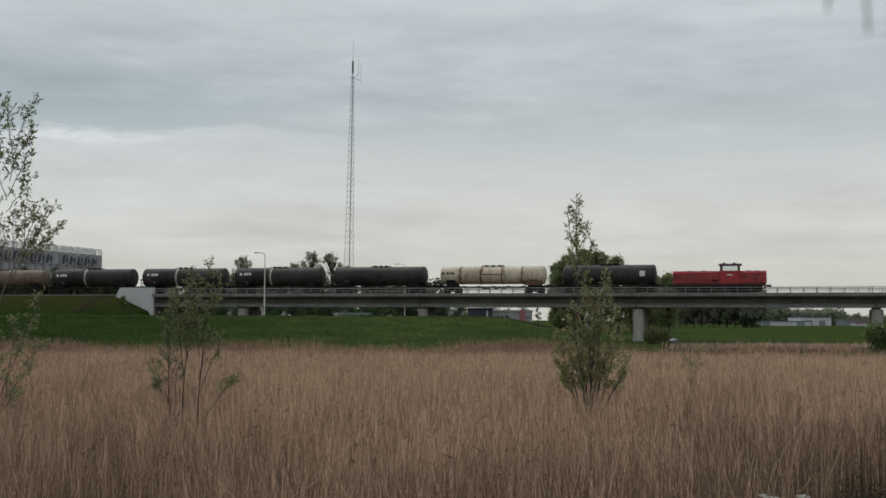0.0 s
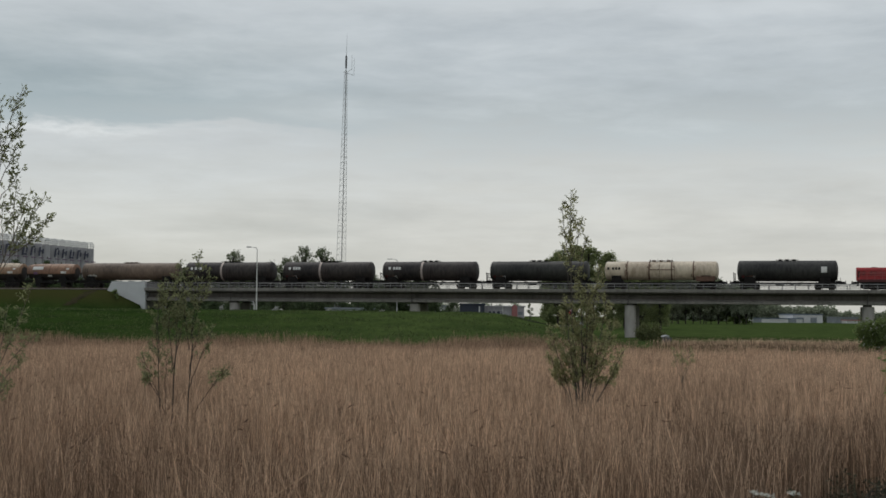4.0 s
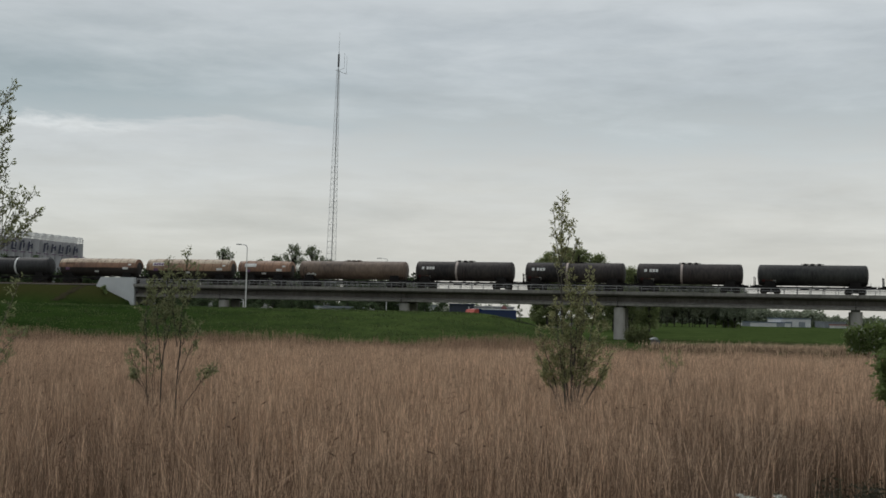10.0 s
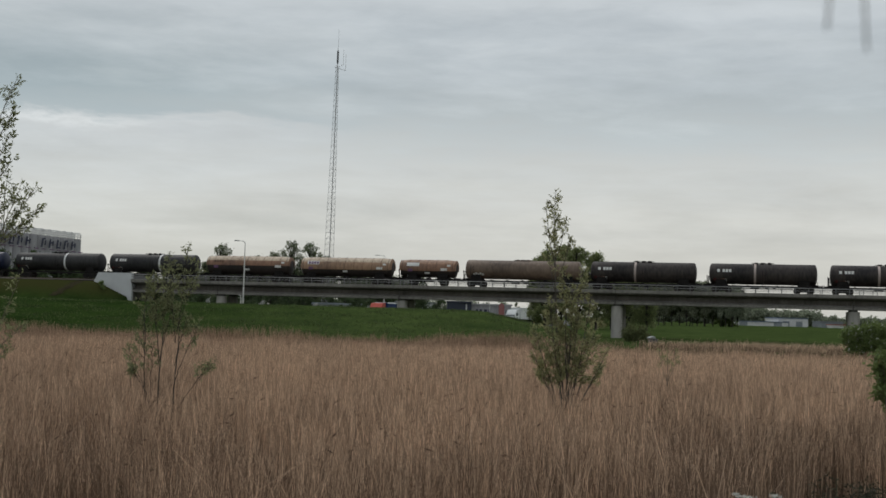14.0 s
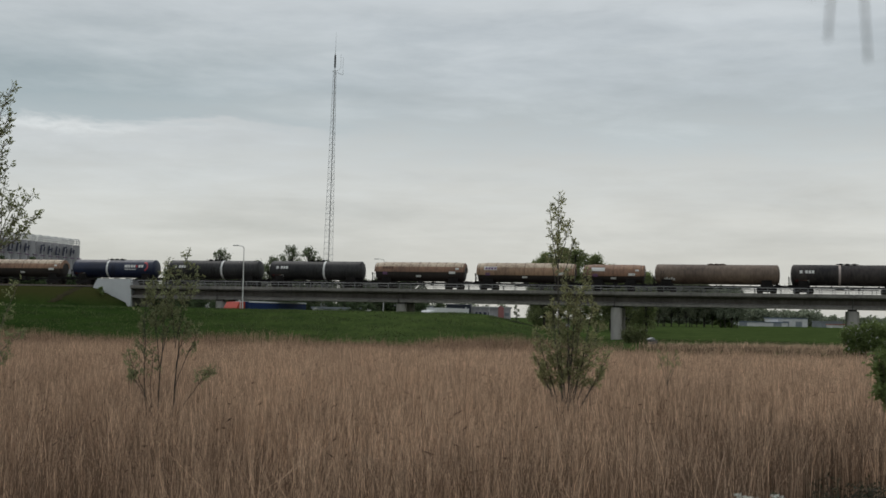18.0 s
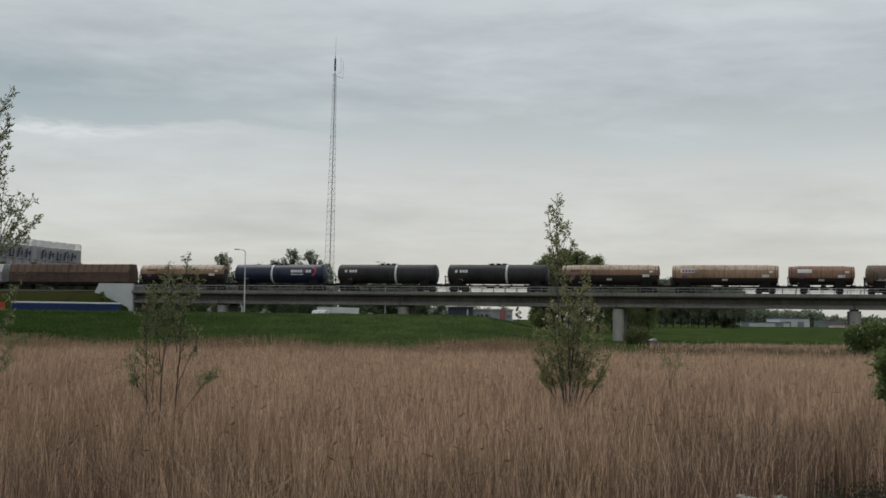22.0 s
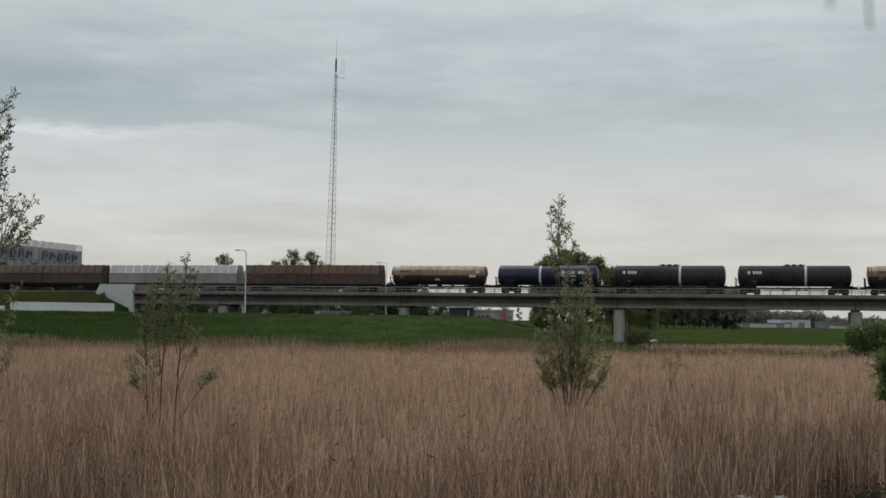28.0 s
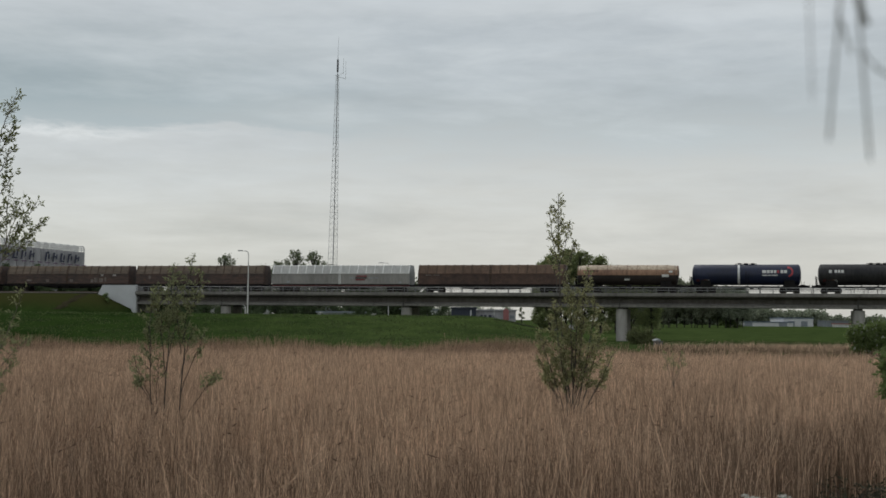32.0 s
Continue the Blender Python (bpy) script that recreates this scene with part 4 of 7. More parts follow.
def sliding_wall_wagon(s0, s1, label, wall, roof, marks=(), rib=None, end=None, sole=None):
    rib = rib or M["rib_dark"]
    half = (s1 - s0) / 2
    mid = (s0 + s1) / 2
    w = thing("sliding_wall_wagon", label, "wagon", track_pose(mid, 0, RAIL_Z), "wagons of the goods train")
    hb = half - 0.62
    z0, ze, zt = 1.18, 2.88, 4.16
    # two wall leaves a side, each with pressed vertical ribs
    for y, sg in ((-1.36, -1), (1.36, 1)):
        for k in (-1, 1):
            bm = bmesh.new()
            box(bm, k * hb / 2, y, (z0 + ze) / 2, hb - 0.05, 0.06, ze - z0, 0.01)
            for i in range(17):
                box(bm, k * hb / 2 - hb / 2 + 0.12 + (hb - 0.24) * i / 16, y + sg * 0.04, (z0 + ze) / 2, 0.06, 0.04, ze - z0 - 0.1)
            leaf = part("sliding_wall", bm, wall, w)
            # sill below, gutter above and the locking post where the leaves meet
            bm = box(bmesh.new(), k * hb / 2, y + sg * 0.06, z0 + 0.05, hb - 0.05, 0.08, 0.10, 0.01)
            part("wall_sill", bm, M["under"], leaf)
            bm = box(bmesh.new(), k * hb / 2, y + sg * 0.06, ze - 0.04, hb - 0.05, 0.09, 0.09, 0.01)
            part("gutter", bm, roof, leaf)
            bm = box(bmesh.new(), k * 0.10, y + sg * 0.065, (z0 + ze) / 2, 0.11, 0.05, ze - z0 - 0.2, 0.01)
            rod(bm, (k * 0.10, y + sg * 0.11, z0 + 0.2), (k * 0.10, y + sg * 0.11, z0 + 0.9), 0.025, seg=6)
            part("locking_post", bm, rib, leaf)
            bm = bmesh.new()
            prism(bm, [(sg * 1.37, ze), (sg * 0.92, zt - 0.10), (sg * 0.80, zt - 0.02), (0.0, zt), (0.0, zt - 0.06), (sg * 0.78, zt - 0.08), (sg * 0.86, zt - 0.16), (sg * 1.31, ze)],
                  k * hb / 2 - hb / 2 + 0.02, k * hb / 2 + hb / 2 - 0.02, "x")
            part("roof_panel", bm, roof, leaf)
            for i in range(9):
                xx = k * hb / 2 - hb / 2 + 0.12 + (hb - 0.24) * i / 8
                bm = prism(bmesh.new(), [(sg * 1.45, ze), (sg * 0.99, zt - 0.06), (sg * 0.80, zt + 0.03), (sg * 0.70, zt - 0.01), (sg * 0.90, zt - 0.11), (sg * 1.35, ze)], xx - 0.07, xx + 0.07, "x")
                part("roof_rib", bm, rib, w)
    for e in (-1, 1):
        bm = prism(bmesh.new(), [(-1.33, z0), (-1.30, ze), (-0.85, zt - 0.14), (-0.78, zt - 0.09), (0.78, zt - 0.09), (0.85, zt - 0.14), (1.30, ze), (1.33, z0)], e * hb - 0.05, e * hb + 0.05, "x")
        for y in (-0.9, -0.3, 0.3, 0.9):
            box(bm, e * (hb + 0.06), y, 2.3, 0.06, 0.10, 2.2)
        part("end_wall", bm, end or wall, w)
    bm = bmesh.new()
    box(bm, 0, 0, 1.12, 2 * hb, 2.6, 0.10)
    prism(bm, [(-hb * 0.62, 1.0), (-hb * 0.3, 0.58), (hb * 0.3, 0.58), (hb * 0.62, 1.0)], -0.75, -0.65)
    prism(bm, [(-hb * 0.62, 1.0), (-hb * 0.3, 0.58), (hb * 0.3, 0.58), (hb * 0.62, 1.0)], 0.65, 0.75)
    for k in range(3):
        box(bm, -2.2 + 2.0 * k, -0.9, 0.72, 0.8, 0.5, 0.4, 0.03)
    part("underframe", bm, M["under"], w)
    for y in (-1.3, 1.3):
        bm = box(bmesh.new(), 0, y, 1.04, 2 * hb, 0.12, 0.24, 0.01)
        for k in range(-4, 5):
            box(bm, k * hb / 4.6, y, 0.86, 0.10, 0.08, 0.14)
        part("sole_bar", bm, sole or M["under"], w)
    for e in (-1, 1):
        bogie(w, e * (half - 3.0))
    buffers(w, half)
    for x, z, wd, h, m in marks:
        bm = box(bmesh.new(), x, -1.425, z, wd, 0.02, h, 0.004)
        part("marking", bm, m, w)
    TRAIN.append((w, mid))
    return w


def locomotive(s0, s1):
    mid = (s0 + s1) / 2
    w = thing("locomotive", "red diesel shunting locomotive with a raised centre cab", "locomotive", track_pose(mid, 0, RAIL_Z))
    hf = (s1 - s0) / 2
    red, dk = M["loco_red"], M["under"]
    bm = box(bmesh.new(), 0, 0, 1.18, 2 * hf - 0.5, 2.9, 0.30, 0.03)
    part("frame", bm, dk, w)
    bm = box(bmesh.new(), 0, -1.47, 1.26, 2 * hf - 0.4, 0.06, 0.26, 0.01)
    part("sole_bar", bm, M["loco_dark"], w)
    cab0, cab1 = 0.15, 2.75

    def hood(x0, x1, top):
        bm = prism(bmesh.new(), [(-1.02, 1.34), (-1.05, top - 0.25), (-0.85, top), (0.85, top), (1.05, top - 0.25), (1.02, 1.34)], x0, x1, "x")
        h = part("hood", bm, red, w)
        n = max(3, int((x1 - x0) / 0.85))
        for k in range(n):
            xa = x0 + 0.08 + (x1 - x0 - 0.16) * k / n
            wd = (x1 - x0 - 0.16) / n - 0.05
            bm = box(bmesh.new(), xa + wd / 2 + 0.02, -1.06, (1.4 + top - 0.3) / 2, wd, 0.03, top - 0.3 - 1.45, 0.008)
            part("hood_door", bm, red, h)
        for k in range(2):
            bm = bmesh.new()
            for i in range(7):
                box(bm, x0 + 0.7 + 1.4 * k, -1.085, top - 1.0 + 0.08 * i, 0.9, 0.02, 0.035)
            part("grille", bm, M["loco_dark"], h)
        bm = bmesh.new()
        for i in range(2):
            rod(bm, (x0 + (x1 - x0) * (0.35 + 0.3 * i), 0, top - 0.02), (x0 + (x1 - x0) * (0.35 + 0.3 * i), 0, top + 0.08), 0.35, seg=14)
        part("roof_fan", bm, M["loco_dark"], h)
        return h

    hood(-hf + 0.05, cab0, 3.12)
    hood(cab1, hf - 0.05, 3.12)
    bm = prism(bmesh.new(), [(-1.38, 1.34), (-1.40, 3.15), (1.40, 3.15), (1.38, 1.34)], cab0, cab1, "x")
    cab = part("cab_body", bm, red, w)
    for sg in (-1, 1):
        for xa, xb in ((cab0 + 0.22, cab1 - 0.22),):
            bm = prism(bmesh.new(), [(sg * 1.375, 3.155), (sg * 1.21, 4.03), (sg * 1.20, 4.03), (sg * 1.365, 3.155)], xa, xb, "x")
            pane = part("window_pane", bm, M["window_glass"], cab)
            pane.visible_shadow = False
    for xx in (cab0 + 0.10, cab1 - 0.10):
        for sg in (-1, 1):
            part("window_post", rod(bmesh.new(), (xx, sg * 1.40, 3.15), (xx, sg * 1.22, 4.00), 0.13, seg=6), M["loco_dark"], cab)
    bm = prism(bmesh.new(), [(-1.36, 3.90), (-1.38, 4.02), (-1.05, 4.14), (1.05, 4.14), (1.38, 4.02), (1.36, 3.90)], cab0 - 0.22, cab1 + 0.30, "x")
    part("cab_roof", bm, M["loco_dark"], cab)
    bm = bmesh.new()
    box(bm, cab0 + 0.5, -0.4, 4.22, 0.4, 0.3, 0.14, 0.03)
    rod(bm, (cab1 - 0.4, 0.4, 4.15), (cab1 - 0.4, 0.4, 4.45), 0.02, seg=6)
    rod(bm, (cab1 - 0.9, -0.3, 4.24), (cab1 - 0.5, -0.3, 4.24), 0.07, seg=8)
    part("horn", bm, M["under"], cab)
    bm = bmesh.new()
    side = -1.43
    box(bm, (cab0 + cab1) / 2, side, 2.55, 0.75, 0.02, 0.16)
    part("marking", bm, M["mark_white"], cab)
    bm = bmesh.new()
    for xx in np.linspace(-hf + 0.35, cab0 - 0.3, 7).tolist() + np.linspace(cab1 + 0.3, hf - 0.35, 5).tolist():
        rod(bm, (xx, -1.40, 1.34), (xx, -1.40, 2.28), 0.02, seg=6)
    rod(bm, (-hf + 0.35, -1.40, 2.28), (cab0 - 0.3, -1.40, 2.28), 0.02, seg=6)
    rod(bm, (cab1 + 0.3, -1.40, 2.28), (hf - 0.35, -1.40, 2.28), 0.02, seg=6)
    for e in (-1, 1):
        for y in (-1.40, -0.5, 0.5, 1.40):
            rod(bm, (e * (hf - 0.35), y, 1.34), (e * (hf - 0.35), y, 2.35), 0.025, seg=6)
        rod(bm, (e * (hf - 0.35), -1.40, 2.35), (e * (hf - 0.35), -0.5, 2.35), 0.025, seg=6)
        rod(bm, (e * (hf - 0.35), 0.5, 2.35), (e * (hf - 0.35), 1.40, 2.35), 0.025, seg=6)
    part("hand_railing", bm, M["rail_red"], w, "faded red tubular handrail")
    for e in (-1, 1):
        bm = box(bmesh.new(), e * (hf - 0.25), 0, 0.98, 0.20, 2.8, 0.62, 0.03)
        part("buffer_beam", bm, M["under"], w)
        for y in (-0.95, 0.95):
            bm = rod(bmesh.new(), (e * (hf - 0.5), y, 1.55), (e * (hf - 0.22), y, 1.55), 0.11, seg=12)
            part("headlight", bm, M["mark_white"], w)
        for y in (-1.25,):
            bm = bmesh.new()
            for z in (0.35, 0.65, 0.95):
                box(bm, e * (hf - 0.75), y, z, 0.5, 0.3, 0.03)
            part("step", bm, M["under"], w)
    bm = box(bmesh.new(), 0, 0, 0.70, 6.2, 2.6, 0.78, 0.06)
    part("fuel_tank", bm, dk, w)
    for e in (-1, 1):
        bogie(w, e * (hf - 3.4), 2.1)
        for y in (-1.22, 1.22):
            bm = prism(bmesh.new(), [(-2.75, 0.36), (-2.2, 0.20), (-0.5, 0.17), (0.5, 0.17), (2.2, 0.20), (2.75, 0.36), (2.75, 1.04), (-2.75, 1.04)], y - 0.06, y + 0.06)
            for k in (-1.3, -0.4, 0.5, 1.2):
                box(bm, k, y * 1.06, 0.62, 0.4, 0.12, 0.34, 0.03)
            part("bogie_skirt", bm, dk, w, at=pose(e * (hf - 3.4), 0, 0))
    # louvred strip and rails along the hoods
    for xa, xb in ((-hf + 0.25, cab0 - 0.1), (cab1 + 0.1, hf - 0.25)):
        for z in (2.05, 2.45):
            bm = box(bmesh.new(), (xa + xb) / 2, -1.10, z, xb - xa, 0.04, 0.05, 0.008)
            part("hood_rail", bm, M["rail_red"], w)
        bm = box(bmesh.new(), (xa + xb) / 2, -1.09, 1.42, xb - xa, 0.04, 0.14, 0.008)
        part("hood_sill", bm, M["loco_dark"], w)
    bm = box(bmesh.new(), cab0 - 0.75, -1.10, 1.78, 1.0, 0.05, 0.22, 0.01)
    part("air_intake", bm, dk, w)
    bm = box(bmesh.new(), -hf + 0.30, -1.10, 2.2, 0.28, 0.05, 0.9, 0.01)
    part("end_grille", bm, M["loco_dark"], w)
    buffers(w, hf + 0.55)
    TRAIN.append((w, mid))


def make_train():
    K, D, G = M["tank_black"], M["tank_dark"], M["tank_green"]
    locomotive(31.7, 44.6)
    tank_wagon(15.9, 29.4, "long dark grey-green tank wagon with a white placard", G, 1.45, 4.12, extra=placard_extra)
    tank_wagon(-2.65, 13.4, "cream tank wagon with rusty straps and a stained belly", M["tank_cream"], 1.32, 4.05, extra=cream_extra, pad0=1.0, pad1=1.1)
    tank_wagon(-19.6, -4.9, "dark olive tank wagon with a walkway on top", G, 1.45, 4.12, extra=dark_extra)
    for s0, s1 in ((-36.3, -21.5), (-52.5, -37.9), (-69.2, -54.2)):
        tank_wagon(s0, s1, "dusty dark tank wagon with a faded ring and rust stain", D, 1.45, 4.12, M["pink_band"], 0.43, M["mark_white"], 0.08, extra=banded_extra, pad0=0.75, pad1=0.7)
    tank_wagon(-87.8, -70.6, "long plain dusty brown tank wagon", M["tank_brown"], 1.40, 4.05, extra=brown_extra, pad0=0.7, pad1=0.65)
    shield_wagon(-97.9, -89.2, "short rusty orange two-axle tank wagon with a dusty roof", M["shield_brown"], M["shield_orange"], r=1.28, top=3.95, axles=2, board=True, pads=(0.6, 0.7), low=104)
    shield_wagon(-113.7, -99.2, "orange and cream ribbed gas tank wagon with a white board", M["shield_dust_lit"], M["shield_gold"], mark=M["mark_purple"], board=True, pads=(0.75, 0.7), low=104)
    shield_wagon(-129.5, -115.6, "dull orange ribbed gas tank wagon with dark belly", M["shield_dust_lit"], M["shield_orange"], mark=M["rust"], pads=(0.95, 1.1))
    for s0, s1 in ((-146.7, -131.5), (-164.0, -148.3)):
        tank_wagon(s0, s1, "matt black tank wagon with a white ring", K, 1.45, 4.12, M["white_band"], 0.60, M["mark_white"], 0.09, extra=dark_extra, pad0=0.8, pad1=0.75)

    def blue_extra(w, x0, x1, r, cz, top):
        dark_extra(w, x0, x1, r, cz, top)
        letters(w, x0 + 9.6, cz + 0.40, 0.42, (0.52, 0.38, 0.36, 0.32), M["mark_white"], r, cz)
        letters(w, x0 + 11.58, cz + 0.40, 0.40, (0.34,), M["mark_red"], r, cz, "red_letter")
        letters(w, x0 + 12.05, cz + 0.40, 0.42, (0.36, 0.38), M["mark_white"], r, cz)
        letters(w, x0 + 9.6, cz - 0.10, 0.14, (0.7, 0.35, 0.8), M["mark_white"], r, cz, "small_lettering")
        bm = bmesh.new()
        for k in range(9):
            a = radians(-70 + 155 * k / 8)
            side_plate(bm, x0 + 13.0 + 0.62 * math.cos(a), cz + 0.38 + 0.62 * math.sin(a), 0.20, 0.26, r, cz, 0.016)
        part("swoosh", bm, M["mark_red"], w, "red curved emblem")

    tank_wagon(-181.0, -166.2, "dark blue tank wagon with a white ring and red emblem", M["tank_blue"], 1.45, 4.12, M["white_band"], 0.435, extra=blue_extra, pad0=0.75, pad1=1.1)
    shield_wagon(-197.2, -182.9, "brownish orange ribbed gas tank wagon with dark belly", M["shield_dust_lit"], M["shield_brown"], mark=M["rust"], pads=(0.8, 1.0))
    W_, R_ = M["mark_white"], M["mark_red"]
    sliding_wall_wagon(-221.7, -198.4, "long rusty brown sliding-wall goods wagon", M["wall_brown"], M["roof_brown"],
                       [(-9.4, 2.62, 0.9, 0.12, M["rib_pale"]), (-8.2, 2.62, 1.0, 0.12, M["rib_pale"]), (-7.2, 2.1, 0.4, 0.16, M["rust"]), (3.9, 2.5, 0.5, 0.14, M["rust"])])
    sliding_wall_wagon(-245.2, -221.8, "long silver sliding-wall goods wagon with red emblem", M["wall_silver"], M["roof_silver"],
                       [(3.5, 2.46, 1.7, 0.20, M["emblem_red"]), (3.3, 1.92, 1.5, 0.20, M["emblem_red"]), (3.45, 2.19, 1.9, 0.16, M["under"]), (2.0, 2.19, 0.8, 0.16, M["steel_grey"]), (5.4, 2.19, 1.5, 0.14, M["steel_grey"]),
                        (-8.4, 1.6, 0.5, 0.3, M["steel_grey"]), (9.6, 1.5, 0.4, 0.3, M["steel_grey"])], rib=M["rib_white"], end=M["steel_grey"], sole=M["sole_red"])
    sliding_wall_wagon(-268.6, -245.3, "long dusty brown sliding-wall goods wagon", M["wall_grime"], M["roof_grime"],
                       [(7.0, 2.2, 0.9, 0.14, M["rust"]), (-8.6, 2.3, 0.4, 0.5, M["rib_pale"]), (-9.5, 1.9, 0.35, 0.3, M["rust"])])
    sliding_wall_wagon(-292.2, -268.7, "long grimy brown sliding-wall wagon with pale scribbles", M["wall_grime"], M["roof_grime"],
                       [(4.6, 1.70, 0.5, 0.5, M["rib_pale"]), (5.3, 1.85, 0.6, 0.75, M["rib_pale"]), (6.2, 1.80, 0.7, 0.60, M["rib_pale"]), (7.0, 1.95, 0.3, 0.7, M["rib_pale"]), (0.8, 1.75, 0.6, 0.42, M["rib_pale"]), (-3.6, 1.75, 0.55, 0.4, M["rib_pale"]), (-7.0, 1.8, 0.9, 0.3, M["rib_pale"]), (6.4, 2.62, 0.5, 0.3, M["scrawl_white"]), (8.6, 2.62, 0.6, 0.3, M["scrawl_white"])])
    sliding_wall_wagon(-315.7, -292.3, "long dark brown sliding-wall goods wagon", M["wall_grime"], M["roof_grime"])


make_train()

# ---- the mast, lamps, buildings ----
def radio_mast():
    z0 = float(ground_height(np.array(-24.0), np.array(262.0)))
    w = thing("radio_mast", "slender grey lattice radio mast with aerials on top", "mast", pose(-23.58, 260, z0, 0, 0.62, 0))
    top = 56.6 - z0
    wide0, wide1 = 1.38, 0.34
    corner = [(0.12, -1), (-0.95, 0.4), (0.80, 0.6)]

    def at(k, z):
        r = wide0 + (wide1 - wide0) * min(1, z / top)
        return Vector((corner[k][0] * r, corner[k][1] * r, z))

    for k in range(3):
        part("leg", rod(bmesh.new(), at(k, 0), at(k, top), 0.070 if k == 0 else 0.042, 0.05 if k == 0 else 0.032, seg=8), M["mast_grey"], w)
    n = 44
    for i in range(n):
        za, zb = top * i / n, top * (i + 1) / n
        bm = bmesh.new()
        for k in range(3):
            j = (k + 1) % 3
            rod(bm, at(k, za), at(j, zb), 0.022, seg=5)
            rod(bm, at(k, zb), at(j, zb), 0.022, seg=5)
        part("bracing", bm, M["mast_grey"], w)
    rod_ = bmesh.new()
    rod(rod_, at(0, 0) + Vector((0.05, -0.14, 0)), at(0, top) + Vector((0.05, -0.14, 0)), 0.075, seg=8)
    part("cable_ladder", rod_, M["galv"], w)
    part("panel_aerial", box(bmesh.new(), 0, 0, top + 1.95, 0.38, 0.36, 2.7, 0.08), M["aerial"], w, "dark upright panel aerial")
    part("top_pole", rod(bmesh.new(), (0, 0, top - 0.6), (0, 0, top + 3.7), 0.08, seg=8), M["galv"], w)
    part("whip_aerial", rod(bmesh.new(), (0, 0, top + 3.6), (0.05, 0, top + 8.2), 0.045, 0.02, seg=6), M["mast_grey"], w)
    bm = bmesh.new()
    rod(bm, (-0.6, 0, top - 0.2), (1.8, 0, top - 0.9), 0.05, seg=6)
    rod(bm, (1.75, 0, top - 0.9), (1.75, 0, top + 2.9), 0.035, seg=6)
    rod(bm, (0.4, 0, top - 0.1), (1.25, 0, top + 0.4), 0.04, seg=6)
    rod(bm, (1.25, 0, top + 0.3), (1.25, 0, top + 3.6), 0.035, seg=6)
    part("aerial_arm", bm, M["mast_grey"], w)
    part("base_hut", box(bmesh.new(), 4.2, -1, 1.2, 3.0, 2.4, 2.4, 0.05), M["house_white"], w)


radio_mast()


def street_lamp(x, y, height, arm=-1.7, label="grey steel street lamp with a flat head"):
    z0 = float(ground_height(np.array(float(x)), np.array(float(y))))
    w = thing("street_lamp", label, "street lamp", pose(x, y, z0), "street lamps by the road")
    top = height - z0
    part("pole", rod(bmesh.new(), (0, 0, -0.3), (0, 0, top - 0.35), 0.095, 0.05, seg=10), M["lamp_grey"], w, smooth=True)
    bm = bmesh.new()
    rod(bm, (0, 0, top - 0.36), (arm * 0.10, 0, top - 0.08), 0.055, seg=8)
    rod(bm, (arm * 0.10, 0, top - 0.08), (arm * 0.45, 0, top), 0.05, seg=8)
    part("arm", bm, M["lamp_grey"], w)
    part("lamp_head", box(bmesh.new(), arm * 0.78, 0, top + 0.01, abs(arm) * 0.5, 0.26, 0.13, 0.04), M["steel_grey"], w)


street_lamp(-24.0, 150.5, 12.45, -1.3)
street_lamp(-24.6, 152.5, 5.7, -0.3)
street_lamp(-10.2, 232.0, 14.8, -1.9)
street_lamp(-38.0, 236.0, 6.0, -1.2)
street_lamp(-6.3, 214.0, 5.9, -1.2)
street_lamp(11.8, 275.0, 8.6, 1.2)


